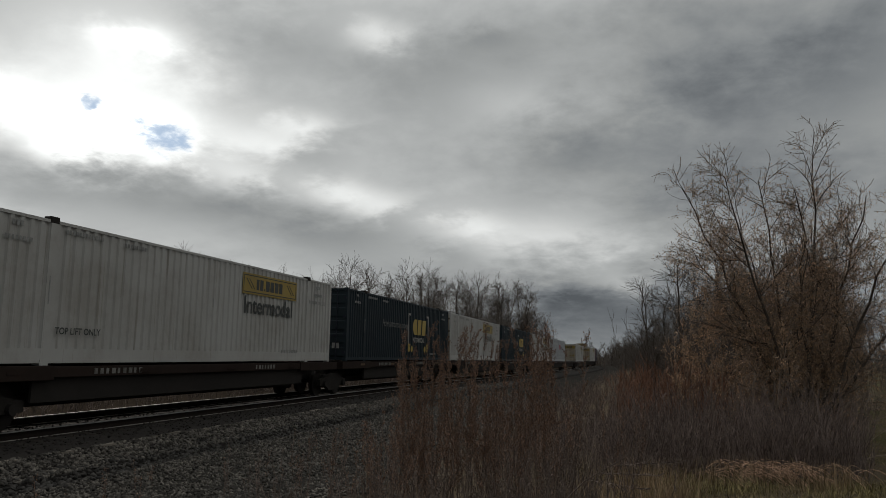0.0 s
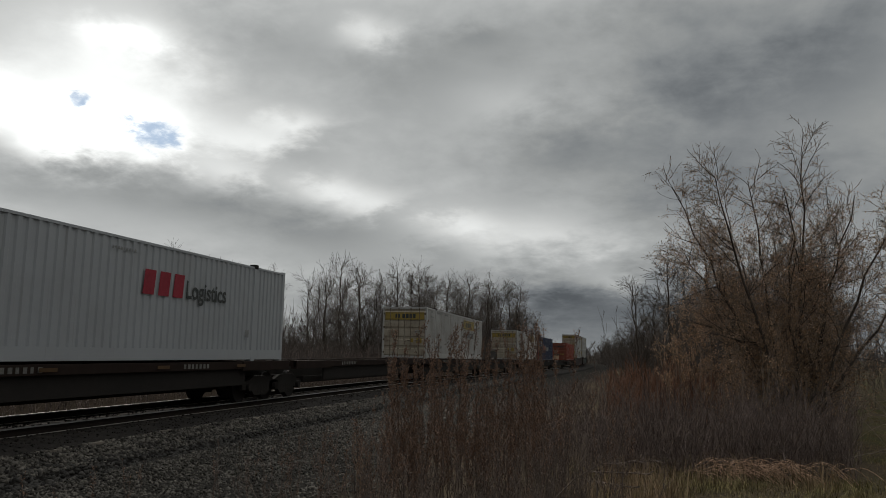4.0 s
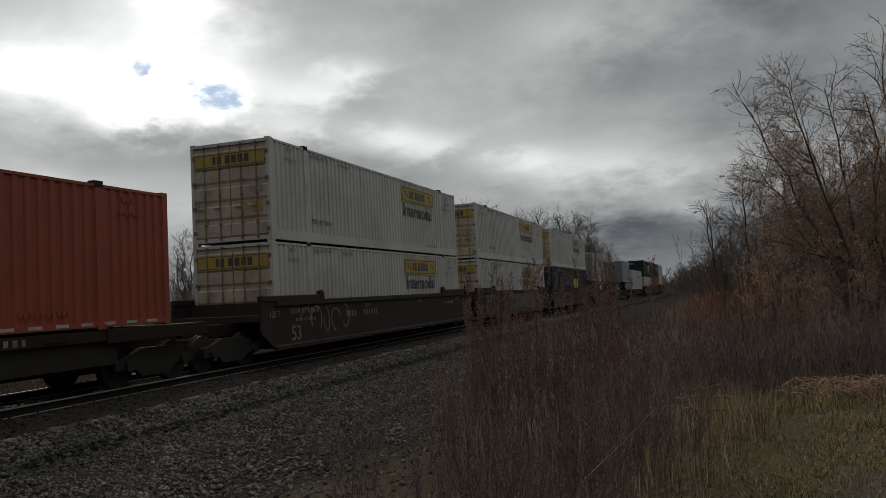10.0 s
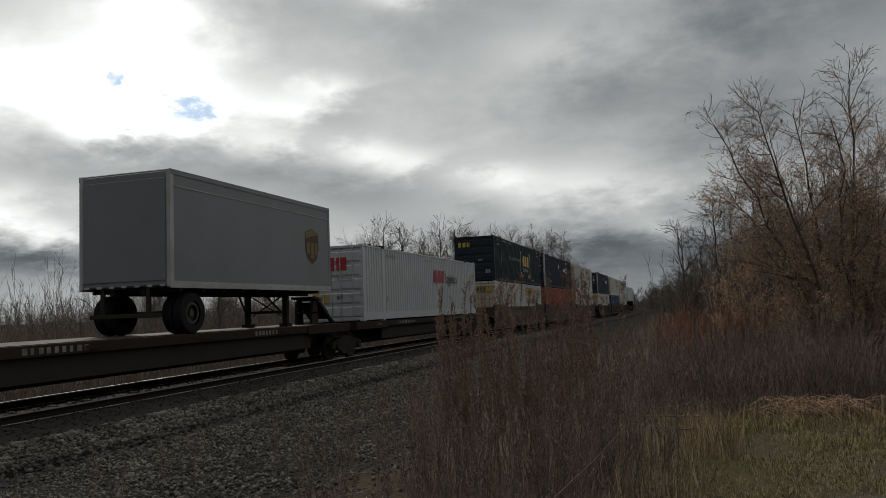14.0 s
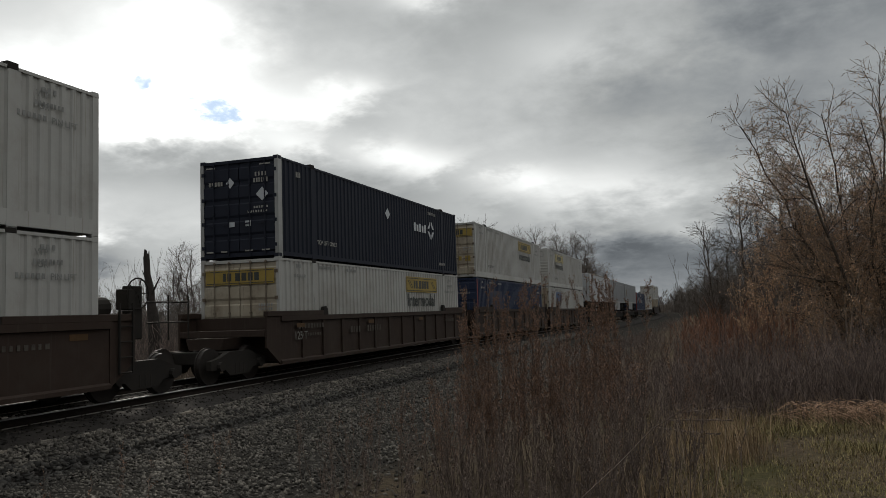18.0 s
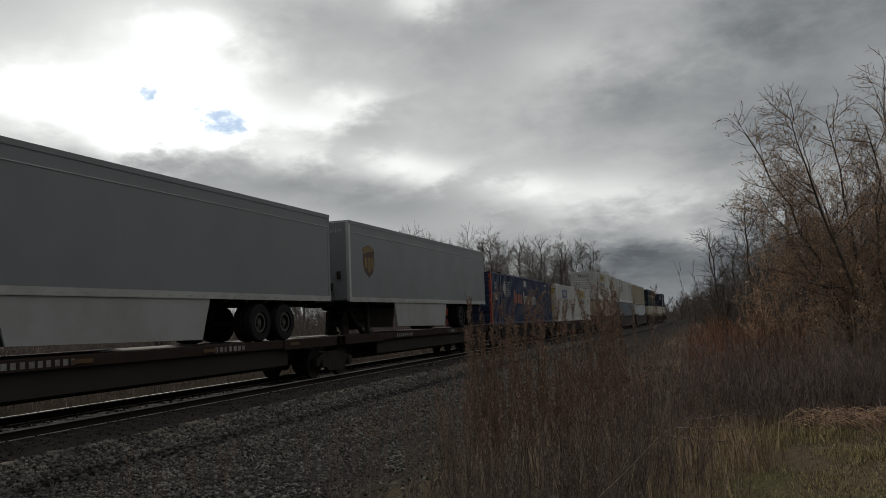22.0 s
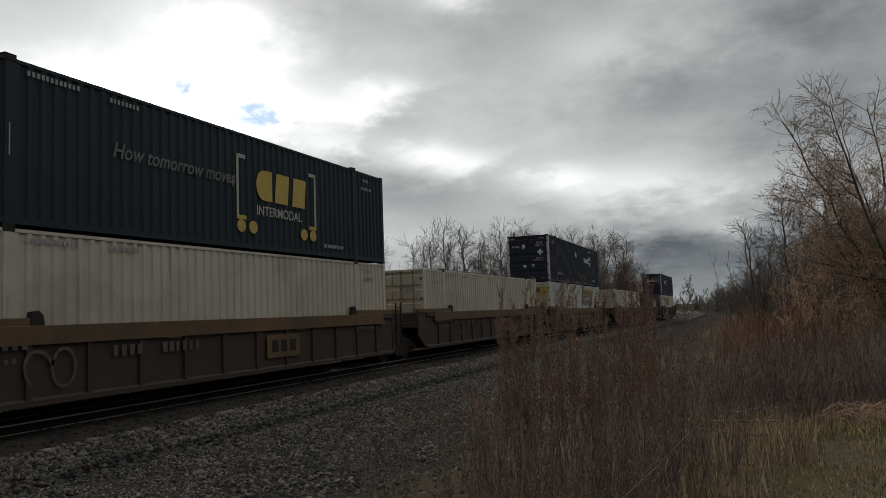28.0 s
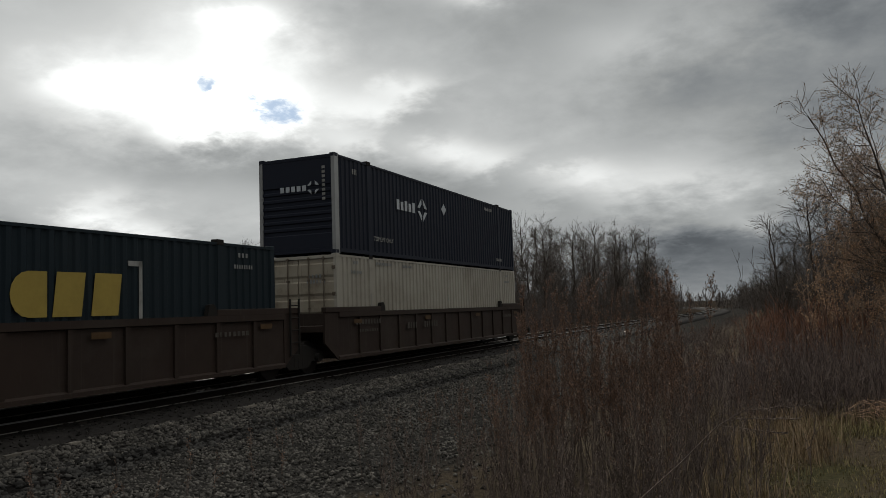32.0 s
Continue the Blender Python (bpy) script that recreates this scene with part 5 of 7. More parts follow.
def well_car(tone, ribbed, seed, big=True):
    """One well of a double-stack car; z = 0 on the rails."""
    thing = tagged(new("well_car"), "double-stack well car with a %s side, dusty and streaked" % ("ribbed brown" if ribbed else "smooth rust-brown"), "rail car", "rail cars of the train")
    hl = CL / 2 + 0.28
    cap = OCHRE_TOP if tone is WELL_TAN else tone
    for sx in (-1, 1):
        def sill(sx=sx):
            bm = bmesh.new()
            x0, x1 = 1.36, 1.40
            prism(bm, [(sx * a, b) for a, b in ((x0, 0.34), (1.46, 0.34), (1.46, 0.42), (x1, 0.46), (x1, 1.50), (1.47, 1.52), (1.47, 1.66), (x0, 1.66))], 1, -hl + 0.1, hl - 0.1)
            for s in (-1, 1):
                y0, y1 = sorted((s * (hl - 0.1), s * (hl + 0.60)))
                low = (0.34, 0.82) if s > 0 else (0.82, 0.34)
                prism(bm, [(y0, low[0]), (y1, low[1]), (y1, 1.66), (y0, 1.66)], 0, *sorted((sx * x0, sx * (x1 + 0.02))))
            return bm
        sd = shared(("sill", sx, 1), "side_sill", sill, tone, thing)
        if ribbed:
            for i in range(12):
                y = -hl + 1.3 + i * (2 * hl - 2.6) / 11
                shared(("rib", sx, i), "side_rib", lambda: boxes((*sorted((sx * 1.395, sx * 1.455)), y - 0.055, y + 0.055, 0.44, 1.51)), tone, sd)

        for s in (-1, 1):
            shared(("endcap", sx, s), "raised_end_sill", lambda: boxes((*sorted((sx * 1.30, sx * 1.45)), *sorted((s * (hl + 0.58), s * (hl - 2.6))), 1.655, 1.80), bevel=0.01), cap, sd)
        for k, y in enumerate((-hl + 2.75, hl - 2.75)):
            def guide(sx=sx, y=y):
                bm = bmesh.new()
                prism(bm, [(y - 0.16, 1.64), (y + 0.16, 1.64), (y + 0.12, 1.84), (y + 0.04, 1.92), (y - 0.1, 1.90)], 0, *sorted((sx * 1.325, sx * 1.44)))
                return bm
            shared(("guide", sx, k), "container_guide", guide, STEEL_DARK, sd)

    if tone is WELL_TAN:
        for sx in (-1, 1):
            part("top_chord", boxes((*sorted((sx * 1.41, sx * 1.478)), -hl + 0.85, hl - 0.85, 1.34, 1.668), bevel=0.008), OCHRE_TOP, thing, "ochre painted top chord")

    def floor():
        bm = bmesh.new()
        for i in range(7):
            y = -hl + 1.0 + i * (2 * hl - 2.0) / 6
            box(bm, -1.37, 1.37, y - 0.2, y + 0.2, 0.33, 0.425)
        return bm
    shared("wellfloor", "well_floor", floor, STEEL_DARK, thing)

    for s in (-1, 1):
        tone_end = tone if s < 0 else STEEL_DARK
        shared(("platform", s), "end_platform", lambda: boxes((-1.35, 1.35, *sorted((s * (hl - 0.1), s * (hl + 0.62))), 1.12, 1.30), bevel=0.012), tone_end, thing)
        shared(("draft", s), "draft_beam", lambda: prism(bmesh.new(), [(-0.5, 0.82), (0.5, 0.82), (0.6, 1.118), (-0.6, 1.118)], 1, *sorted((s * (hl + 0.05), s * (hl + 1.35)))), tone_end, thing)
        shared(("bulkhead", s), "well_bulkhead", lambda: boxes((-1.355, 1.355, *sorted((s * (hl - 0.16), s * (hl - 0.104))), 0.43, 1.64)), tone_end, thing)
    side_marks(thing, 1.475 if ribbed else 1.412, -hl, seed, CAR_STENCIL if seed < 3 else DIM_STENCIL)
    ladder(thing, hl + 0.30)
    if big and seed < 3:
        lettering("53", 0.58, CAR_STENCIL, thing, -hl + 0.92, 0.54, x=1.414)
    if big:
        lettering("125 T", 0.32 if ribbed else 0.24, CAR_STENCIL, thing, -hl + (0.75 if ribbed else -0.22), 0.98 if ribbed else 1.22, x=1.426 if not ribbed else 1.475)
    return thing


def ladder(thing, y):
    """Side ladder at the trailing end of a well car."""
    stiles = part("ladder", boxes((1.45, 1.49, y - 0.21, y - 0.17, 0.60, 2.02), (1.45, 1.49, y + 0.17, y + 0.21, 0.60, 2.02)), STEEL_DARK, thing, "sooty steel side ladder")
    for i in range(5):
        rung = shared("rung", "rung", lambda: beam(bmesh.new(), (1.47, -0.19, 0), (1.47, 0.19, 0), 0.014, 6), STEEL_DARK, stiles)
        rung.matrix_basis = Matrix.Translation((0, y, 0.62 + i * 0.31))


def loops(thing, x, y0, z0, n, material, seed, h=0.6):
    """Sprayed loops and strokes in one colour."""
    rng = random.Random(seed)
    for i in range(n):
        bm = bmesh.new()
        cy, cz = y0 + i * h * 0.75, z0 + rng.uniform(-0.06, 0.06)
        k = rng.uniform(0.45, 1.15)
        sweep, first, squash = rng.choice((-1, 1)) * rng.uniform(3.2, 7.0), rng.uniform(0, 6.28), rng.uniform(0.1, 0.6)
        w = 0.030
        edge = []
        for j in range(19):
            a = j / 18 * sweep + first
            r = 1 - squash * j / 18
            ca, sa = math.cos(a), math.sin(a)
            edge.append([bm.verts.new((x, cy + ca * (h * 0.36 * k + q), cz + sa * (h * 0.5 * r + q))) for q in (-w, w)])
        for (p, q), (u, v) in zip(edge, edge[1:]):
            bm.faces.new((p, q, v, u))
        part("sprayed_loop", bm, material, thing, "loop of spray paint")


def brake_stand(thing, y, x=0.25, low=0.0):
    """Hand wheel on its stand, an air reservoir and hand rails."""
    bm = bmesh.new()
    n = 14
    cz = 2.25 - low
    for i in range(n):
        a, b = 2 * math.pi * i / n, 2 * math.pi * (i + 1) / n
        beam(bm, (x + 0.55, y + 0.34 * math.cos(a), cz + 0.34 * math.sin(a)), (x + 0.55, y + 0.34 * math.cos(b), cz + 0.34 * math.sin(b)), 0.018, 5)
    for i in range(5):
        a = 2 * math.pi * i / 5
        beam(bm, (x + 0.55, y, cz), (x + 0.55, y + 0.34 * math.cos(a), cz + 0.34 * math.sin(a)), 0.012, 4)
    part("brake_wheel", bm, STEEL_DARK, thing, "spoked hand brake wheel")
    part("brake_stand", boxes((x + 0.30, x + 0.5, y - 0.22, y + 0.2, 1.25, 2.42 - low), (x + 0.2, x + 0.56, y - 0.3, y - 0.1, 1.9 - low, 2.35 - low), bevel=0.02), STEEL_DARK, thing)
    if low:
        return
    part("air_reservoir", beam(bmesh.new(), (x, y - 1.9, 1.95), (x, y - 0.45, 1.95), 0.24, 14), STEEL_DARK, thing)
    bm = bmesh.new()
    for dy in (0.5, 1.2):
        beam(bm, (1.2, y + dy, 1.2), (1.2, y + dy, 2.2), 0.02, 5)
    beam(bm, (1.2, y - 0.2, 2.05), (1.2, y + 1.2, 2.05), 0.018, 5)
    beam(bm, (1.2, y - 0.2, 1.6), (1.2, y + 1.2, 1.6), 0.018, 5)
    part("hand_rail", bm, STEEL_DARK, thing)


def spine_car(length, tone, seed, hitch=(), deck=False):
    """One platform of a spine car: a deep centre sill, side channels, cross bearers and bogies under its ends."""
    thing = tagged(new("spine_car"), "low spine car platform of dark rusty steel", "rail car", "rail cars of the train")
    hl = length / 2
    part("centre_sill", boxes((-0.42, 0.42, -hl + 0.2, hl - 0.2, 0.62, 1.15), (-0.55, 0.55, -hl + 2.6, hl - 2.6, 0.42, 0.66), bevel=0.015), STEEL_DARK, thing)
    for sx in (-1, 1):
        part("side_channel", boxes((*sorted((sx * 1.29, sx * 1.20)), -hl + 0.25, hl - 0.25, 1.03, 1.25), (*sorted((sx * 1.33, sx * 1.10)), -hl + 0.25, -hl + 3.4, 0.98, 1.262),
                                   (*sorted((sx * 1.33, sx * 1.10)), hl - 3.4, hl - 0.25, 0.98, 1.262), bevel=0.008), tone, thing)
        part("lower_skirt", boxes((*sorted((sx * 1.18, sx * 1.12)), -hl + 3.0, hl - 3.0, 0.55, 1.05)), STEEL_DARK, thing)
    n = int(length / 1.9)
    for i in range(n + 1):
        bearer = shared("bearer", "cross_bearer", lambda: boxes((-1.195, 1.195, -0.09, 0.09, 1.06, 1.235)), tone, thing)
        bearer.matrix_basis = Matrix.Translation((0, -hl + 0.6 + i * (length - 1.2) / n, 0))
    if deck:
        part("deck_plate", boxes((-1.2, 1.2, -hl + 0.3, hl - 0.3, 1.236, 1.262)), tone, thing)
    rng = random.Random(seed)
    each("reflector", [rect(-hl + 2.2 + i * 3.9, 1.10, -hl + 2.7 + i * 3.9, 1.18) for i in range(int(length / 4))], AMBER if seed % 2 else RUST, thing, 1.337)
    flat("stencils", marks(-hl + 4.6, 1.08, -hl + 6.3, 1.2, 9, seed=seed) + marks(hl - 6.5, 1.08, hl - 5.2, 1.2, 7, seed=seed + 5), CAR_STENCIL, thing, 1.297)
    for y, up in hitch:
        hitch_stand(thing, y, up, seed)
    return thing


def hitch_stand(thing, y, lean, seed):
    """The folding trailer hitch: two uprights, a raking strut and the plate on top; lean is the way its strut goes."""
    paint = HITCH_TAN if seed == 11 else STEEL_DARK
    h = part("hitch", boxes((-0.34, 0.34, y - 0.24, y + 0.24, 1.62, 1.70), bevel=0.01), STEEL_DARK, thing, "folding trailer hitch with a raked strut")
    for sx in (-1, 1):
        part("upright", prism(bmesh.new(), [(y - 0.26, 1.2), (y + 0.26, 1.2), (y + 0.15, 2.08), (y - 0.15, 2.08)], 0, *sorted((sx * 0.34, sx * 0.24))), STEEL_DARK, h)
        part("strut_flange", prism(bmesh.new(), [(y + lean * 0.10, 2.06), (y + lean * 0.28, 2.06), (y + lean * 1.42, 1.27), (y + lean * 1.22, 1.27)], 0, *sorted((sx * 0.42, sx * 0.30))), paint, h, "painted strut flange")
    part("strut_plate", prism(bmesh.new(), [(y + lean * 0.20, 2.02), (y + lean * 0.24, 2.02), (y + lean * 1.10, 1.42), (y + lean * 1.06, 1.42)], 0, -0.30, 0.30), paint, h, "painted strut plate")
    lo, hi = (2.07, 2.16) if lean < 0 else (2.16, 2.07)
    bm = prism(bmesh.new(), [(y - 0.33, lo), (y + 0.33, hi), (y + 0.35, hi + 0.05), (y + 0.24, hi + 0.08), (y - 0.24, lo + 0.08), (y - 0.35, lo + 0.05)], 0, -0.42, 0.42)
    part("hitch_plate", bm, RUST, h, "worn top plate")

# ---------------------------------------------------------------- what the train carries, front to back
DESIGN = {}


def made(key, build):
    """Each design is built once; its repeats are copies that share the meshes."""
    if key in DESIGN:
        return copy_thing(DESIGN[key], Matrix.Identity(4))
    DESIGN[key] = build()
    return DESIGN[key]


BOX = {
    "board_plain": lambda: white_board_box(None),
    "board": lambda: white_board_box(INK), "board_green": lambda: white_board_box(GREEN_INK), "board_front": lambda: white_board_box(INK, "front"),
    "board_faded": lambda: white_board_box(INK, "front", True), "gold": dark_gold, "diamond": navy_diamond, "diamond_front": lambda: navy_diamond(True), "logistics": logistics_white, "stack": blue_stack,
    "orange": orange_box, "blue_emblem": white_blue_emblem, "patched": blue_patched, "notice": white_panel_note, "streaked": streaked_white,
    "tan": lambda: plain_box(TAN, TAN_DOOR, "tan corrugated container with rust-stained doors", ink=GREY_INK),
    "slate": lambda: plain_box(GREY_BLUE, GREY_BLUE, "blue-grey corrugated container with pale stencils", ink=STENCIL),
    "plate": lambda: plain_box(WHITE_B, WHITE_B, "white plate-sided container with dark numbers", skin="plate", ink=INK),
    "white": lambda: plain_box(CREAM_SIDE, CREAM, "plain cream-white corrugated container", ink=GREY_INK),
}
SPINE_FLOOR, WELL_FLOOR, STACK_FLOOR, DECK = 1.270, 0.432, 3.330, 1.262
LOADS = [
    (10.74, "spine", "board"), (28.55, "spine", "gold"), (45.28, "spine", "board"), (62.54, "spine", "gold"), (79.16, "spine", "board_green"), (96.98, "spine", "logistics"),
    (131.38, "spine", "board"), (165.37, "spine", "board_plain"), (183.02, "spine", "stack"), (221.5, "spine", "orange"),
    (241.95, "well", "board", "board"), (261.46, "well", "board", "board"), (280.56, "well", "gold", "board"),
    (339.48, "spine", "logistics"),
    (360.57, "well", "board", "gold"), (379.0, "well", "orange", "diamond"), (398.33, "well", "board", "board"),
    (421.27, "well", "board", "diamond"), (440.62, "well", "patched", "board"), (459.69, "well", "blue_emblem", "board_faded"),
    (531.73, "spine", "stack"), (549.86, "spine", "notice"),
    (570.93, "well", "tan", "board_front"), (590.06, "well", "slate", "streaked"), (609.46, "well", "plate", "tan"),
    (632.96, "well", "white", "gold"), (652.37, "well", "white"), (671.87, "well", "board", "diamond"),
    (695.35, "well", "white"), (714.96, "well", "gold"), (734.06, "well", "white", "diamond_front")]
for start, kind, *kinds in LOADS:
    floor = SPINE_FLOOR if kind == "spine" else WELL_FLOOR
    for k in kinds:
        MOVING.append((made(k, BOX[k]), start + CL / 2, floor))
        floor = STACK_FLOOR
SHIELD_LABEL = "grey box trailer with a brown and gold shield"
MOVING.append((trailer(8.15, SILVER_GREY, "short " + SHIELD_LABEL, shield=1.33, height=2.82, skirt=(3.3, 6.7)), 301.50 + 4.075, DECK))
MOVING.append((trailer(8.53, SILVER_GREY, "short grey box trailer with a shield, rear door leading", shield=7.2, height=2.80, front_first=False), 328.17 + 4.265, DECK))
MOVING.append((trailer(16.1, WHITE_B, "white plate-sided box trailer with green lettering", height=2.85, brand=True), 480.55 + 8.05, DECK))
MOVING.append((trailer(15.8, SILVER_GREY, "long " + SHIELD_LABEL, shield=1.55, height=2.72, skirt=(3.8, 9.7)), 497.6 + 7.9, DECK))
MOVING.append((trailer(15.8, SILVER_GREY, "long " + SHIELD_LABEL, shield=1.55, height=2.72, skirt=(3.8, 9.7)), 514.75 + 7.9, DECK))

UNITS = [(9.6, 27.9, 0), (27.9, 44.9, 0), (44.9, 61.9, 0), (61.9, 78.9, 0), (78.9, 96.2, 0), (96.2, 114.0, 0), (114.0, 130.7, 0), (130.7, 148.4, 0), (148.4, 164.6, 0), (164.6, 182.2, 0),
         (182.2, 200.2, 0), (200.2, 220.3, 0), (220.3, 239.2, 0), (299.6, 319.3, 1), (319.3, 338.4, 1), (338.4, 357.6, 0), (479.0, 496.9, 1), (496.9, 514.0, 1), (514.0, 531.0, 1),
         (531.0, 549.1, 0), (549.1, 567.9, 0)]
HITCH = {148.4: [(159.6, -1)], 200.2: [(201.6, 1), (217.9, -1)], 299.6: [(315.6, -1), (318.1, 1)], 319.3: [(337.4, 1)], 479.0: [(481.3, 1)], 496.9: [(499.0, 1)], 514.0: [(516.3, 1)]}
for i, (a, b, deck) in enumerate(UNITS):
    mid_s = (a + b) / 2
    car = spine_car(b - a - 0.1, RUST, i, [(y - mid_s, d) for y, d in HITCH.get(a, ())], deck)
    bogie(car, a - mid_s + 0.05 + (1.75 if i in (0, 7, 10, 13, 16, 19) else 0.0))
    if i == 5:
        brake_stand(car, a - mid_s + 0.35, 0.55, 0.55)
    if i in (5, 8, 12, 15, 18, 20):
        bogie(car, b - mid_s - 1.75)
    MOVING.append((car, mid_s, 0.0))
WELLS = [((241.95, 261.46, 280.56), WELL_RED, 0), ((360.57, 379.0, 398.33), WELL_BROWN, 0), ((421.27, 440.62, 459.69), WELL_BROWN, 1), ((570.93, 590.06, 609.46), WELL_RED, 0),
         ((632.96, 652.37, 671.87), WELL_TAN, 1), ((695.35, 714.96, 734.06), WELL_BROWN, 1)]
for g, (trio, tone, ribbed) in enumerate(WELLS):
    for k, s in enumerate(trio):
        car = well_car(tone, bool(ribbed), g * 3 + k, big=not (g in (4, 5)))
        bogie(car, -CL / 2 - 1.62)
        if k == 2:
            bogie(car, CL / 2 + 1.62)
            if g in (1, 3, 4):
                brake_stand(car, CL / 2 + 1.7)
        if g == 0:
            loops(car, 1.416, -6.6 + 0.5 * k, 1.02, 5, CAR_STENCIL, g + k, 0.85)
            if k == 2:
                loops(car, 1.418, 3.0, 1.05, 7, surface("teal_spray_paint", (0.03, 0.16, 0.15), None, 0.6), 77, 0.85)
            if k == 1:
                flat("painted_patch", [rect(-2.2, 0.55, 4.5, 1.45)], surface("green_grey_patch", (0.06, 0.085, 0.075), None, 0.7), car, 1.414)
        if g == 1:
            loops(car, 1.416, -3.0 + 2 * k, 1.0, 5, surface("dark_spray_paint", (0.11, 0.09, 0.075), None, 0.7), g * 5 + k, 0.85)
        if g == 4:
            plate = flat("maker_plate", [rect(1.0, 0.66, 2.5, 1.24)], OCHRE_TOP, car, 1.462, label="dull ochre plate with dark strokes")
            each("plate_stroke", [rect(1.22 + 0.40 * j, 0.80, 1.48 + 0.40 * j, 1.10) for j in range(3)], STEEL_DARK, plate, 1.466)
            loops(car, 1.462, -5.6 + 0.4 * k, 0.98, 2, DIM_STENCIL, 40 + k, 0.7)
        if g == 3:
            loops(car, 1.416, 1.0 + 1.5 * k, 1.0, 9, surface("thin_grey_spray_paint", (0.12, 0.115, 0.11), None, 0.7), g * 5 + k, 0.62)
            lettering("53", 0.58, DIM_STENCIL, car, -CL / 2 + 0.64, 0.58, x=1.414)
            each("ochre_patch", [rect(q, 1.34, q + 0.55, 1.52) for q in (-7.6, 4.4, 7.2)], surface("ochre_patch_paint", (0.17, 0.085, 0.025), None, 0.6), car, 1.415, label="ochre reflector patch")
        MOVING.append((car, s + CL / 2, 0.0))

# ---------------------------------------------------------------- plants
def limb(rng, base, tip, r0, r1, steps, bow=0.0, wobble=0.0):
    """One stem from base to tip as bars: arrays of starts, ends, radii and places along the stem; bow lifts its middle."""
    f = np.linspace(0, 1, steps + 1)
    p = np.asarray(base, float) + (np.asarray(tip, float) - np.asarray(base, float)) * f[:, None]
    p[:, 2] += bow * np.sin(math.pi * f)
    p[1:] += rng.normal(0, wobble, (steps, 3)) * np.array([1, 1, 0.3])
    r = r0 + (r1 - r0) * f
    return [p[:-1], p[1:], r[:-1], r[1:], f[:-1], f[1:]]


def join(*groups):
    return [np.concatenate([g[i] for g in groups]) for i in range(6)]


def shoots(rng, seg, density, length, angle, radius, steps=3, wobble=0.1, rise=0.03, bare=0.2, taper=0.5, end=0.5):
    """Side shoots set along the given bars, so many to the metre, in all directions; returned as bars of the next order."""
    p0, p1, r0, r1, f0, f1 = seg
    span = p1 - p0
    ln = np.linalg.norm(span, axis=1)
    count = rng.poisson(np.where(f1 > bare, density * ln, 0))
    i = np.repeat(np.arange(len(p0)), count)
    t = rng.random(len(i))
    p = p0[i] + span[i] * t[:, None]
    f = f0[i] + (f1[i] - f0[i]) * t
    d = span[i] / (ln[i][:, None] + 1e-9)
    side = rng.normal(0, 1, d.shape)
    side -= d * (side * d).sum(1, keepdims=True)
    side /= np.linalg.norm(side, axis=1, keepdims=True) + 1e-9
    a = rng.normal(angle, 0.16, (len(i), 1))
    d = d * np.cos(a) + side * np.sin(a)
    size = rng.uniform(*length, len(i)) * (1.1 - taper * f)
    r = np.minimum(radius * size / (0.5 * (length[0] + length[1])) ** 1.0, np.maximum(r0[i] * 0.7, radius * 0.6))
    groups = []
    for k in range(steps):
        d = d + rng.normal(0, wobble, d.shape) + np.array([0, 0, rise])
        d /= np.linalg.norm(d, axis=1, keepdims=True)
        q = p + d * (size / steps)[:, None]
        g0, g1 = k / steps, (k + 1) / steps
        groups.append([p, q, r * (1 - (1 - end) * g0), r * (1 - (1 - end) * g1), np.full(len(p), g0), np.full(len(p), g1)])
        p = q
    return join(*groups)


def bars(seg, sides=3, least=0.0):
    return tubes(seg[0], seg[1], np.maximum(seg[2], least), np.maximum(seg[3], least), sides)


def along(rng, seg, density, jitter=0.01):
    """Points strewn along bars, so many to the metre."""
    span = seg[1] - seg[0]
    count = rng.poisson(density * np.linalg.norm(span, axis=1))
    i = np.repeat(np.arange(len(span)), count)
    return seg[0][i] + span[i] * rng.random((len(i), 1)) + rng.normal(0, jitter, (len(i), 3))


def leaves(rng, c, size, hang=0.6):
    """A small curled leaf at each point: a bent pair of triangles."""
    n = len(c)
    a = rng.normal(0, 1, (n, 3))
    a[:, 2] -= hang * 2
    a /= np.linalg.norm(a, axis=1, keepdims=True)
    b = np.cross(a, rng.normal(0, 1, (n, 3)))
    b /= np.linalg.norm(b, axis=1, keepdims=True) + 1e-9
    s = rng.uniform(*size, (n, 1))
    nrm = np.cross(a, b)
    v = np.stack([c, c + a * s * 0.5 + b * s * 0.3 + nrm * s * 0.1, c + a * s, c + a * s * 0.5 - b * s * 0.3 + nrm * s * 0.1], 1).reshape(-1, 3)
    return v, np.arange(n * 4).reshape(-1, 4)


def at_ground(x, y, rz=0.0, k=1.0, kz=None):
    return Matrix.Translation((x, y, float(ground_z(np.array(x), np.array(y))))) @ Matrix.Rotation(rz, 4, "Z") @ Matrix.Diagonal((k, k, kz or k, 1))


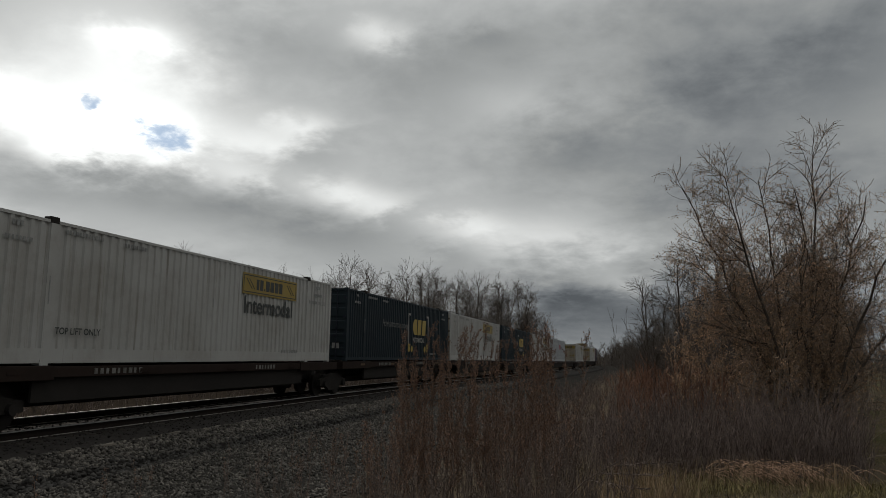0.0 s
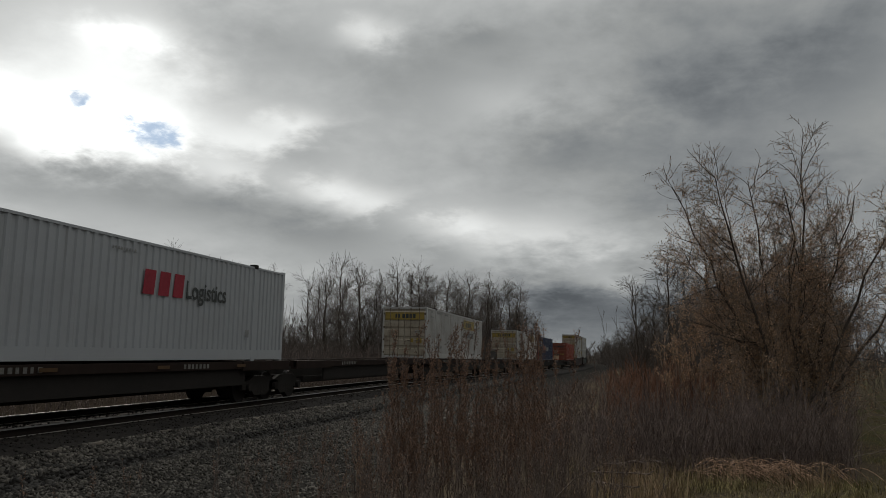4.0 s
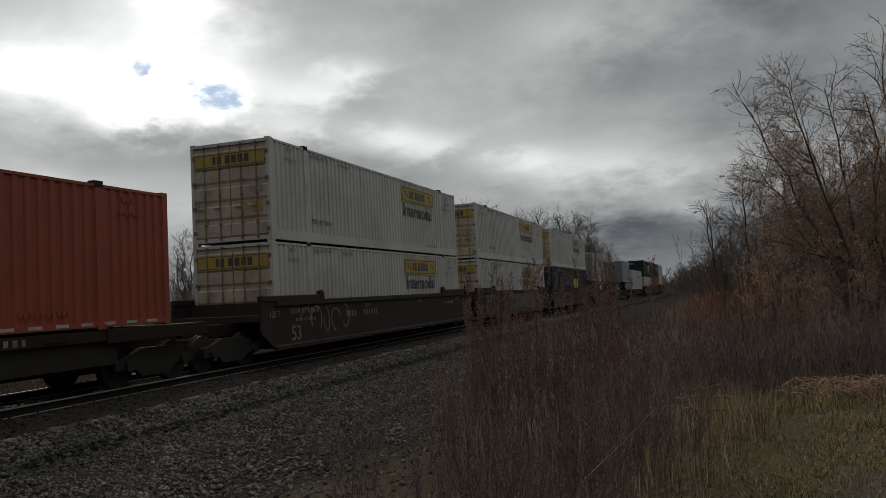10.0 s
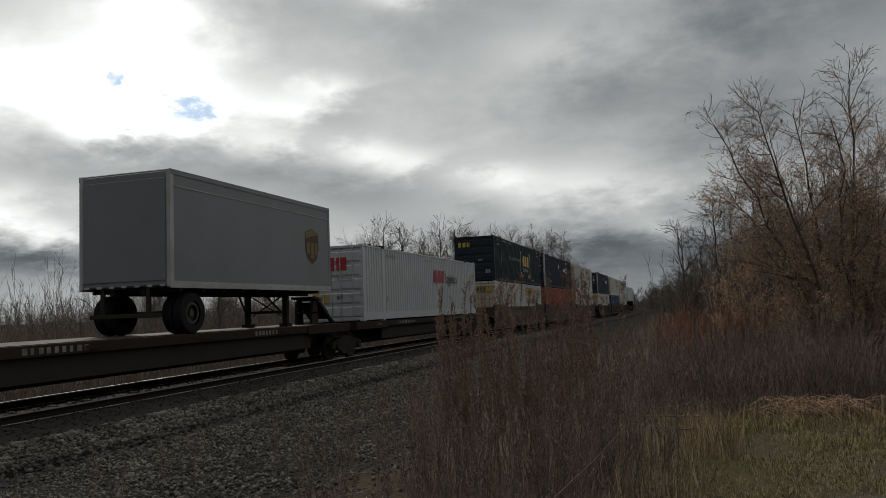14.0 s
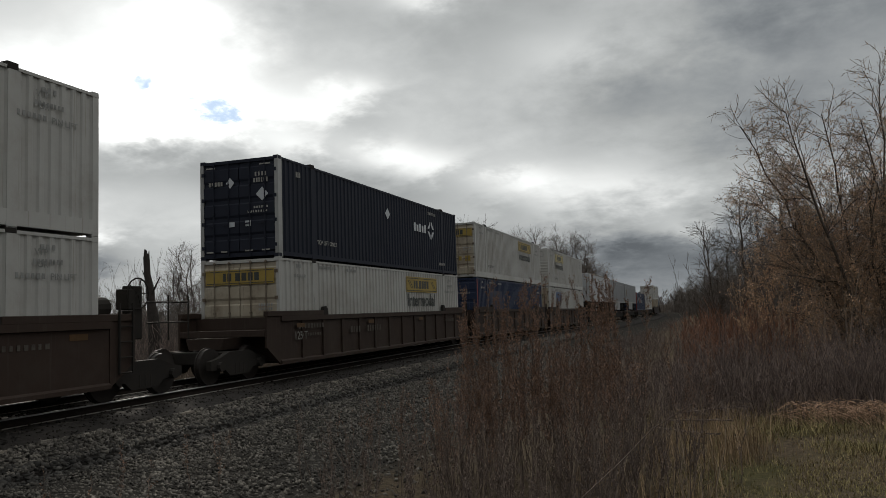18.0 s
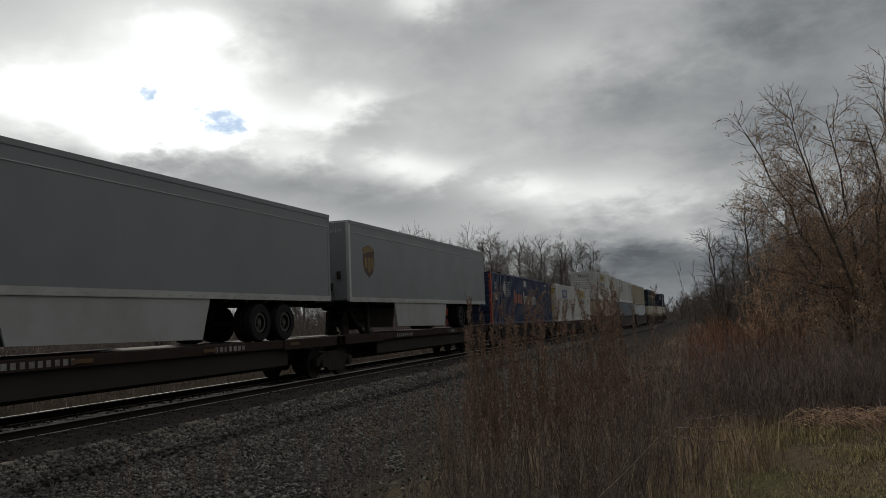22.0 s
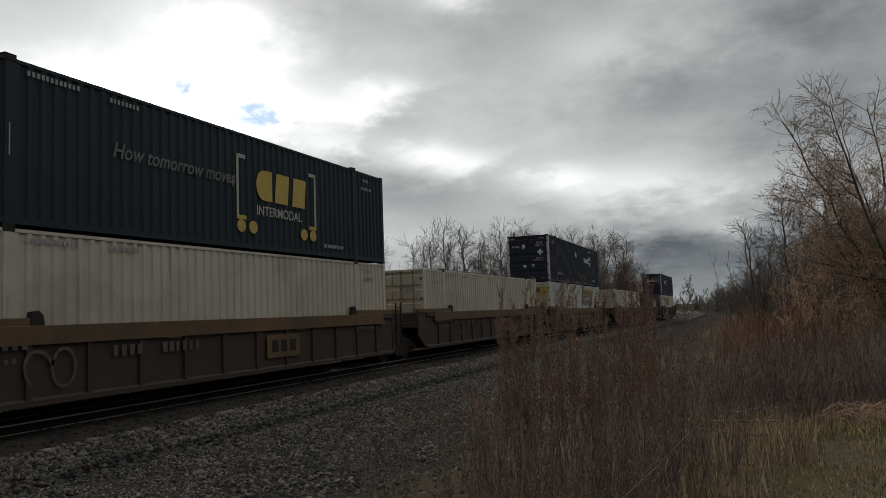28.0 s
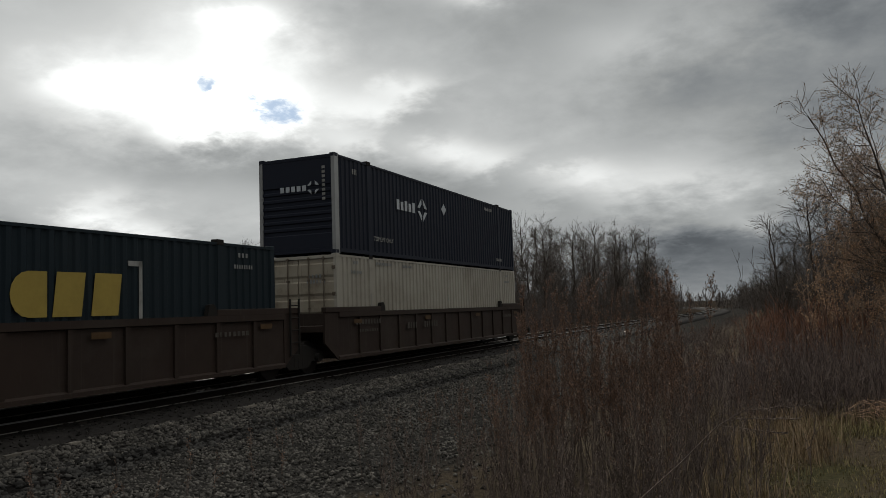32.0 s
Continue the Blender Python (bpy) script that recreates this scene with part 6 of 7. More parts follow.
def verge_tree():
    """The tree beside the grass: several raking stems, a wide twiggy crown that still holds withered leaves and keys."""
    rng = np.random.default_rng(21)
    ends = [(-2.25, 0.2, 5.45), (-1.5, -0.5, 5.55), (-0.65, 0.5, 5.6), (0.05, -0.3, 5.2), (0.45, 0.2, 6.15), (1.35, 0.3, 5.2), (2.1, -0.3, 4.9), (1.1, 1.2, 4.9), (-0.9, 1.3, 4.6), (2.9, 0.6, 4.0), (-2.0, 0.9, 4.2)]
    stems = []
    for x, y, z in ends:
        a = math.atan2(y, x)
        stems.append(limb(rng, (0.10 * math.cos(a), 0.10 * math.sin(a), -0.1), (x, y, z), 0.047, 0.008, 9, bow=0.25, wobble=0.05))
    stems = join(*stems)
    boughs = shoots(rng, stems, 8.5, (0.5, 1.5), 0.82, 0.0095, 6, 0.13, 0.012, bare=0.22, taper=0.5)
    twigs = shoots(rng, boughs, 8.0, (0.25, 0.70), 0.85, 0.0050, 4, 0.16, 0.012, bare=0.10)
    fine = shoots(rng, twigs, 9.0, (0.08, 0.28), 0.85, 0.0034, 2, 0.16, 0.02, bare=0.05)
    thing = tagged(new("bare_tree"), "many-stemmed bare tree with withered brown leaves and keys", "tree")
    v, f = merge([bars(stems, 7), bars(boughs, 4)])
    raw("trunk", v, f, BARK, thing)
    v, f = merge([bars(twigs, 3, 0.0044), bars(fine, 3, 0.0034)])
    raw("crown", v, f, TWIG, thing)
    pts = along(rng, join(twigs, fine), 17.0, 0.04)
    keep = rng.random(len(pts)) < np.interp(pts[:, 2], [0.6, 1.4, 3.2, 4.7, 5.6, 6.4], [0.25, 0.75, 0.8, 0.55, 0.22, 0.05])
    pts = pts[keep]
    bunch = pts[rng.random(len(pts)) < 0.05]
    bunch = np.repeat(bunch, 5, 0) + rng.normal(0, 0.03, (len(bunch) * 5, 3))
    v, f = merge([leaves(rng, pts, (0.020, 0.042)), leaves(rng, bunch, (0.022, 0.046), 0.9)])
    raw("withered_leaves", v, f, LEAF_DRY, thing)
    thing.matrix_basis = at_ground(2.85, 15.9, 0, 0.93)


verge_tree()


def saplings():
    """Slim young trees round the big one, still holding their dry leaves."""
    rng = np.random.default_rng(61)
    protos = []
    for k in range(4):
        stems = []
        for q in range(5):
            a, r = rng.uniform(0, 6.28), rng.uniform(0.15, 0.75)
            stems.append(limb(rng, (0.1 * math.cos(a), 0.1 * math.sin(a), -0.1), (r * math.cos(a), r * math.sin(a), rng.uniform(1.9, 3.0)), 0.016, 0.005, 6, 0.1, 0.03))
        stems = join(*stems)
        twigs = shoots(rng, stems, 8.0, (0.25, 0.62), 0.75, 0.0045, 4, 0.13, 0.03, bare=0.15)
        fine = shoots(rng, twigs, 8.0, (0.08, 0.24), 0.65, 0.0028, 2, 0.12, 0.03, bare=0.1)
        thing = tagged(new("sapling"), "slim young tree holding dry orange-brown leaves", "sapling", "saplings round the tree")
        v, f = merge([bars(stems, 5), bars(twigs, 3, 0.0025), bars(fine, 3, 0.002)])
        raw("stem", v, f, TWIG, thing)
        v, f = leaves(rng, along(rng, join(twigs, fine), 34.0, 0.02), (0.020, 0.044))
        raw("dry_leaves", v, f, LEAF_DRY, thing)
        protos.append(thing)
    spots = [(1.5, 16.8), (2.1, 15.6), (2.9, 17.2), (3.2, 15.9), (2.5, 16.6), (3.5, 16.7), (1.8, 17.8), (0.9, 17.6), (3.9, 17.8), (3.2, 18.6), (4.3, 19.4), (2.3, 19.6), (3.0, 21.5), (1.2, 20.2)]
    for i, (x, y) in enumerate(spots):
        m = at_ground(x, y, rng.uniform(0, 6.28), rng.uniform(0.8, 1.15))
        if i < 4:
            protos[i].matrix_basis = m
        else:
            t = copy_thing(protos[i % 4], m)
            t.scale = m.to_scale()


saplings()


def far_tree(seed, stems, spread, thin=0.011):
    """A tall leafless tree of about ten metres, its boughs upswept into a rounded crown; returns trunk and crown bars."""
    rng = np.random.default_rng(seed)
    trunk = []
    for k in range(stems):
        a = 2 * math.pi * k / stems + rng.uniform(0, 1)
        r = 0.0 if stems == 1 else rng.uniform(0.6, 1.5)
        trunk.append(limb(rng, (0.1 * math.cos(a), 0.1 * math.sin(a), -0.2), (r * math.cos(a), r * math.sin(a), rng.uniform(8.2, 9.6)), 0.15 / stems ** 0.4, 0.02, 9, 0.0, 0.10))
    trunk = join(*trunk)
    boughs = shoots(rng, trunk, 8.0 / stems ** 0.7, (1.4, 3.8 * spread), 0.72, 0.030, 5, 0.10, 0.035, bare=0.20, taper=0.72)
    twigs = shoots(rng, boughs, 3.0, (0.6, 1.6), 0.66, 0.014, 2, 0.15, 0.04, bare=0.12)
    fine = shoots(rng, twigs, 1.8, (0.4, 1.0), 0.70, 0.010, 1, 0.12, 0.02, bare=0.1)
    return merge([bars(trunk, 6), bars(boughs, 3)]), merge([bars(twigs, 3, thin), bars(fine, 3, thin * 0.8)])


# trees along both sides of the line
kinds = [far_tree(s, n, w) for s, n, w in ((1, 1, 1.0), (2, 2, 0.9), (3, 1, 0.8), (4, 3, 0.8), (7, 2, 1.15))]
TREE_LABEL = "tall leafless tree beside the railway"
protos = []
pr = random.Random(12)
LEFT = [(-27, 41, 6.5), (-30, 52, 7.0), (-25, 60, 8.2), (-24, 67, 8.6), (-29, 74, 9.5), (-22.5, 80, 9.2), (-26, 87, 10.6), (-23, 95, 11.2), (-28, 100, 11.0), (-24, 107, 11.0), (-21.5, 114, 11.4), (-26, 119, 12.0),
        (-23, 126, 12.4), (-20.5, 133, 12.4), (-25, 139, 13.0), (-22, 146, 12.6), (-27, 152, 13.0), (-22, 160, 11.5), (-25, 170, 11.0), (-23.5, 188, 10.5), (-30, 205, 11.0), (-52, 70, 8.0), (-60, 95, 9.0), (-45, 58, 7.5), (-48, 34, 6.0),
        (-33, 66, 7.8), (-35, 80, 9.0), (-31, 90, 9.8), (-34, 104, 10.4), (-30, 112, 10.8), (-33, 124, 11.6), (-29, 131, 11.8), (-32, 144, 12.4), (-30, 158, 11.6), (-34, 172, 11.0), (-28, 180, 10.6), (-36, 96, 9.6), (-38, 118, 11.0), (-37, 138, 11.8)]
RIGHT = [(3.8, 34, 6.2), (9.5, 30, 7.0), (11.5, 27, 7.2), (13.5, 24, 7.5), (5.0, 42, 6.6), (8.0, 40, 7.5), (13, 37, 8.0), (16, 30, 8.2), (3.4, 55, 6.6), (6.5, 58, 7.2), (10, 54, 8.0), (2.4, 72, 6.8), (5.5, 78, 7.4), (9, 74, 8.0), (1.6, 92, 6.6),
         (4.5, 98, 7.2), (8, 95, 8.0), (0.6, 118, 6.6), (3.6, 125, 7.4), (-0.6, 150, 6.6), (3, 158, 7.4), (-2.5, 190, 7.0), (1.5, 200, 8.0), (-5, 235, 8.0), (0, 250, 9.0), (-1.5, 105, 5.6), (-3.2, 130, 6.0), (-5, 160, 6.5), (-6.5, 190, 7.0), (-4, 215, 7.5), (-9, 240, 8.0), (-7, 275, 9.0), (-12, 300, 9.0), (-2.4, 145, 6.2), (18, 45, 9.0), (20, 24, 8.0), (1.0, 25, 4.8), (2.2, 22.5, 4.8), (3.3, 26, 5.4), (4.5, 24, 5.6), (5.6, 27.5, 6.0), (1.8, 30, 5.0), (3.6, 20.5, 4.6), (6.2, 31, 6.4), (0.2, 33, 5.0), (2.8, 36, 5.6)]
for i, (x, y, h) in enumerate(LEFT + RIGHT):
    k = i % 5
    h *= 1.2 if x < -15 else 1.0
    m = at_ground(x, y, pr.uniform(0, 6.28), h / 10.0 * pr.uniform(0.95, 1.1), h / 10.0)
    if k >= len(protos):
        t = tagged(new("bare_tree"), TREE_LABEL, "tree", "trees along the railway")
        raw("trunk", *kinds[k][0], BARK, t)
        raw("crown", *kinds[k][1], TWIG_GREY, t)
        t.matrix_basis = m
        protos.append(t)
    else:
        t = copy_thing(protos[k], m)
        t.scale = m.to_scale()


def thicket(name, spots, height, seed, material, label, stems=(4, 7), thin=0.006, fan=0.35, twig=6.0, sub=6.0, category="shrubs", loose=0.2, wide=0.75):
    """Bare shrubs joined into one mass: each a fan of straight whips with rising side twigs."""
    rng = np.random.default_rng(seed)
    protos = []
    for k in range(9):
        whips = []
        for j in range(rng.integers(*stems)):
            a, r = rng.uniform(0, 6.28), rng.uniform(0.05, fan)
            b = rng.normal(0, loose, 2)
            h = rng.uniform(0.45, 1.0)
            whips.append(limb(rng, (b[0], b[1], -0.03), (b[0] + r * h * math.cos(a), b[1] + r * h * math.sin(a), h), 0.0045, 0.0020, 4, 0.02, 0.014))
        whips = join(*whips)
        twigs = shoots(rng, whips, twig, (0.12, 0.36), 0.52, 0.0022, 2, 0.10, 0.06, bare=0.15)
        groups = [whips, twigs]
        if sub:
            groups.append(shoots(rng, twigs, sub, (0.06, 0.15), 0.55, 0.0014, 1, 0.1, 0.06, bare=0.1))
        protos.append(join(*groups))
    chunks = []
    for x, y in spots:
        p0, p1, r0, r1, _, _ = protos[rng.integers(0, 9)]
        h = rng.uniform(*height)
        a = rng.uniform(0, 6.28)
        rot = np.array([[math.cos(a), -math.sin(a), 0], [math.sin(a), math.cos(a), 0], [0, 0, 1]]) * np.array([[h * wide], [h * wide], [h]])
        o = np.array([x, y, float(ground_z(np.array(x), np.array(y)))])
        k = 0.6 + 0.3 * h
        chunks.append(tubes(p0 @ rot.T + o, p1 @ rot.T + o, np.maximum(r0 * k, thin), np.maximum(r1 * k, thin * 0.7), 3))
    v, f = merge(chunks)
    return tagged(raw(name, v, f, material), label, category, kind="stuff")


def scatter(rng, n, x0, x1, y0, y1, keep=None):
    p = np.stack([rng.uniform(x0, x1, n), rng.uniform(y0, y1, n)], 1)
    return p if keep is None else p[keep(p)]


def off_path(p):
    """Keeps the mown strip beside the brush free."""
    return (p[:, 0] < 0.225 * p[:, 1]) | (p[:, 0] > 0.30 * p[:, 1] + 1.0)


rng = np.random.default_rng(5)
thicket("saplings_beyond_track", scatter(rng, 330, -26, -18.5, 4, 75), (1.8, 3.9), 6, TWIG_GREY, "grey-brown leafless saplings beyond the track", stems=(3, 6), thin=0.0045, twig=13.0, sub=8.0, loose=0.12)
thicket("thicket_beyond_track", np.concatenate([scatter(rng, 250, -36, -26, 6, 80), scatter(rng, 280, -70, -36, 10, 95)]), (2.8, 5.8), 7, TWIG_GREY, "grey leafless thicket beyond the track", stems=(3, 6), thin=0.0080, twig=11.0, sub=4.0, loose=0.14)
thicket("brush_beyond_track", np.concatenate([scatter(rng, 520, -29, -17.6, 4, 75), scatter(rng, 200, -50, -29, 10, 80)]), (1.2, 3.0), 16, TWIG_BRUSH, "dense red-brown brush at the foot of the thicket", stems=(5, 8), thin=0.0085, fan=0.7, twig=7.5, sub=0, loose=0.45)
thicket("far_thicket", np.concatenate([scatter(rng, 300, -36, -18.5, 70, 180), scatter(rng, 140, -60, -24, 180, 300), scatter(rng, 160, -90, -40, 60, 200)]), (3.8, 7.6), 8, TWIG_GREY, "dense leafless undergrowth below the far trees", thin=0.020, fan=0.5, sub=3.0, loose=0.3)
thicket("far_woods", np.concatenate([scatter(rng, 90, -420, -90, 150, 330), scatter(rng, 170, -330, 40, 300, 380), scatter(rng, 110, 0, 160, 200, 360)]), (6.0, 10.0), 11, TWIG_GREY, "distant leafless woods", stems=(3, 6), thin=0.11, sub=0, twig=14.0, fan=0.8, loose=0.25, wide=1.0, category="woods")


def off_track(p):
    """Keeps the line's curve free."""
    a = np.arcsin(np.clip((p[:, 1] - BEND_AT) / BEND_R, 0, 0.9))
    return np.abs(p[:, 0] - (TRACK_X - BEND_R * (1 - np.cos(a)))) > 7.0


thicket("woods_round_the_bend", np.concatenate([scatter(rng, 150, -75, 12, 225, 300, off_track), scatter(rng, 50, -14, 4, 180, 230, off_track)]), (3.6, 6.8), 12, TWIG_GREY, "low leafless woods where the line bends away", stems=(4, 7), thin=0.075, sub=0, twig=12.0, fan=0.8, wide=0.9, category="woods")
thicket("verge_thicket", np.concatenate([scatter(rng, 190, 1.4, 12, 23, 50, off_path), scatter(rng, 110, 12, 22, 24, 50), scatter(rng, 230, -0.6, 16, 50, 120), scatter(rng, 130, -5, 14, 120, 260)]), (2.0, 4.8), 9, TWIG_GREY, "brown leafless brushwood along the verge", thin=0.010, stems=(5, 8), fan=0.5)
thicket("low_brush", np.concatenate([scatter(rng, 130, -0.6, 3.2, 12.1, 14.2, off_path), scatter(rng, 210, 0.0, 5.0, 14.0, 22, off_path)]), (0.65, 1.4), 10, TWIG_BRUSH, "low dark brown brush on the verge", stems=(7, 11), thin=0.0032, fan=0.7, loose=0.3)
thicket("verge_brush", np.concatenate([scatter(rng, 130, -2.6, 0.4, 11.5, 20), scatter(rng, 170, -4.2, 1.5, 20, 48), scatter(rng, 70, -5, 2, 48, 95)]), (0.45, 0.95), 20, TWIG_BRUSH, "low dark brush between the weeds and the track", stems=(6, 10), thin=0.0036, fan=0.8, loose=0.35)
thicket("rusty_shrubs", np.concatenate([scatter(rng, 70, -0.2, 2.0, 16.5, 24), scatter(rng, 40, -0.8, 2.0, 24, 40)]), (1.0, 1.8), 18, TWIG_RUST, "rust-red leafless shrubs behind the brush", stems=(6, 9), thin=0.0045, fan=0.5, loose=0.25)


def weeds(name, spots, height, seed, stalk, seedmat, label, shoot=24.0, reach=(0.08, 0.26), seeds=90.0, grain=(0.009, 0.022), bare=0.35, lean=0.13):
    """Tall dead weeds: an upright stalk, close rising side shoots, seed heads and shrivelled leaves all along the shoots."""
    rng = np.random.default_rng(seed)
    stems = []
    for x, y in spots:
        h = rng.uniform(*height)
        z = float(ground_z(np.array(x), np.array(y)))
        stems.append(limb(rng, (x, y, z - 0.03), (x + rng.normal(0, lean) * h, y + rng.normal(0, lean) * h, z + h), 0.0050, 0.0020, 6, 0.0, 0.014))
    stems = join(*stems)
    side = shoots(rng, stems, shoot, reach, 0.42, 0.0022, 2, 0.08, 0.06, bare=bare, taper=0.65)
    thing = tagged(new(name), label, "weeds", kind="stuff")
    v, f = merge([bars(stems, 3), bars(side, 3, 0.0014)])
    raw("stalks", v, f, stalk, thing)
    v, f = leaves(rng, along(rng, side, seeds, 0.006), grain, -0.35)
    raw("seed_heads", v, f, seedmat, thing)
    return thing


def sector(rng, n, a0, a1, d0, d1):
    """Places between two bearings (degrees left of the line) and two distances from the verge's corner."""
    a, d = np.radians(rng.uniform(a0, a1, n)), rng.uniform(d0, d1, n)
    return np.stack([-d * np.sin(a), d * np.cos(a)], 1)


def clumps(rng, centres, n, wide):
    return np.concatenate([rng.normal((x, y), wide, (rng.integers(*n), 2)) for x, y in centres])


rng = np.random.default_rng(31)
plumes = clumps(rng, [(-2.42, 8.0), (-2.28, 8.3), (-2.05, 7.9), (-1.98, 8.5), (-1.62, 8.0), (-1.52, 8.5), (-1.36, 8.1), (-1.1, 8.7), (-0.9, 8.4)], (5, 8), 0.13)
weeds("tall_rusty_weeds", plumes, (1.65, 2.2), 32, TWIG_RED, SEED_RUST, "tall rust-brown dead weeds with feathery seed heads", 40, (0.10, 0.26), 130, (0.008, 0.022), bare=0.45, lean=0.08)
tall = np.concatenate([clumps(rng, sector(rng, 17, 6, 19, 7.2, 9.6), (4, 8), 0.12), clumps(rng, [(-2.8, 8.1), (-2.95, 8.6), (-3.3, 8.9), (-3.6, 8.2), (-0.4, 9.6), (-0.2, 10.4)], (2, 5), 0.12)])
weeds("rusty_weeds", tall, (0.9, 1.45), 36, TWIG_RED, SEED_RUST, "rust-brown dead weeds below the taller plumes", 34, (0.08, 0.24), 100, (0.008, 0.020), bare=0.4)
low = np.concatenate([clumps(rng, sector(rng, 36, 6, 20, 5.0, 9.0), (4, 9), 0.13), clumps(rng, sector(rng, 10, 20, 29, 5.5, 10), (2, 5), 0.2), clumps(rng, sector(rng, 14, 1, 7, 6.5, 11), (2, 6), 0.18)])
DULL_SEED = surface("dull_seed_head", (0.175, 0.134, 0.109), (0.077, 0.059, 0.050), 0.9, grain=1.2, island=0.7)
weeds("dead_weeds", low, (0.5, 1.15), 33, TWIG_RED, DULL_SEED, "thin grey-brown dead weeds with small seed heads", 26, (0.07, 0.22), 80, (0.007, 0.018), bare=0.3)
weeds("weeds_in_gravel", np.concatenate([clumps(rng, scatter(rng, 20, -7.8, -4.0, 5.5, 15), (1, 4), 0.15), np.array([(-7.3, 5.9), (-7.2, 6.1), (-7.4, 6.05), (-7.35, 6.2)])]), (0.4, 0.85), 34, TWIG_RED, SEED_RUST, "single dead weeds standing in the gravel", 26, (0.06, 0.2), 80)
weeds("pale_stalks", np.concatenate([sector(rng, 90, 0, 20, 5.0, 11.0), scatter(rng, 60, -1.6, 2.8, 12.4, 14.6)]), (0.35, 1.0), 35, surface("pale_dead_stalk", (0.30, 0.235, 0.17), (0.17, 0.13, 0.095), 0.85, grain=1.5, island=0.4), DULL_SEED, "pale dry stalks among the dead weeds", 6, (0.05, 0.16), 30)


def blades(name, centres, height, width, seed, material, label, lean=0.35, category="grass"):
    rng = np.random.default_rng(seed)
    n = len(centres)
    z = ground_z(centres[:, 0], centres[:, 1])
    b = np.stack([centres[:, 0], centres[:, 1], z], 1)
    a = rng.uniform(0, 6.28, n)
    h = rng.uniform(*height, n)
    d = np.stack([np.cos(a), np.sin(a), np.zeros(n)], 1)
    s = np.stack([-np.sin(a), np.cos(a), np.zeros(n)], 1) * (width * rng.uniform(0.6, 1.2, n))[:, None]
    up = np.array([0, 0, 1.0])
    k = (rng.uniform(0.1, 1.0, n) * lean)[:, None]
    m = b + up * (h * 0.6)[:, None] + d * k * (h * 0.45)[:, None]
    t = b + up * (h * (1 - 0.25 * k[:, 0]))[:, None] + d * k * (h * 1.25)[:, None]
    v = np.stack([b - s, b + s, m + s * 0.7, m - s * 0.7, t], 1).reshape(-1, 3)
    i = np.arange(n)[:, None] * 5
    f = np.concatenate([i + [0, 1, 2], i + [0, 2, 3], i + [3, 2, 4]], 0)
    return tagged(raw(name, v, f, material), label, category, kind="stuff")


rng = np.random.default_rng(41)
WAVES = rng.normal(0, 1, (10, 4))


def patchy(p, scale):
    """A smooth uneven field from -1 to 1, for clumps of grass."""
    return sum(np.sin(p[:, 0] * w[0] * scale + p[:, 1] * w[1] * scale + w[2] * 6) * (0.7 + 0.3 * np.tanh(w[3])) for w in WAVES) / 4.0


lawn = np.concatenate([scatter(rng, 170000, -1.4, 6.0, 4.6, 14.2), scatter(rng, 30000, 3.0, 10.5, 7.0, 20), scatter(rng, 26000, 3.2, 9.5, 13.5, 34, lambda p: p[:, 0] > 0.215 * p[:, 1])])
bare = ((lawn[:, 0] - 2.7) / 2.1) ** 2 + ((lawn[:, 1] - 6.5) / 1.35) ** 2
thick = np.clip(0.60 + 0.75 * patchy(lawn, 2.6), 0.05, 1) * np.where(bare < 1.0 + 0.6 * patchy(lawn, 3.0), 0.35, 1.0)
lawn = lawn[rng.random(len(lawn)) < thick]
lawn = lawn[(lawn[:, 0] > -0.5) | (lawn[:, 1] > 11.0) | (rng.random(len(lawn)) < 0.25)]
dry = rng.random(len(lawn)) < np.clip(0.55 + 0.8 * patchy(lawn, 1.4), 0.12, 0.94)
blades("short_grass", lawn[~dry], (0.015, 0.06), 0.0035, 42, GRASS, "short green autumn grass in uneven patches", 0.9)
blades("withered_short_grass", lawn[dry], (0.015, 0.06), 0.0035, 44, GRASS_BROWN, "short withered brown grass in uneven patches", 1.1)
spots = np.concatenate([scatter(rng, 40, -0.9, 0.35, 8.4, 11.6), scatter(rng, 14, 0.3, 2.4, 11.0, 12.0), scatter(rng, 10, -1.4, 0.0, 6.4, 8.6)])
tuft = np.concatenate([rng.normal((c[0], c[1]), (0.17, 0.17), (rng.integers(20, 60), 2)) for c in spots])
blades("dry_tall_grass", tuft, (0.10, 0.46), 0.0034, 43, STRAW, "dry straw-coloured tall grass", 0.55)
green = np.concatenate([rng.normal((c[0], c[1]), (0.2, 0.15), (70, 2)) for c in scatter(rng, 30, 0.2, 3.4, 9.6, 11.4)])
blades("green_grass_tufts", green, (0.05, 0.17), 0.0040, 45, GRASS, "tufts of longer green grass", 1.0)


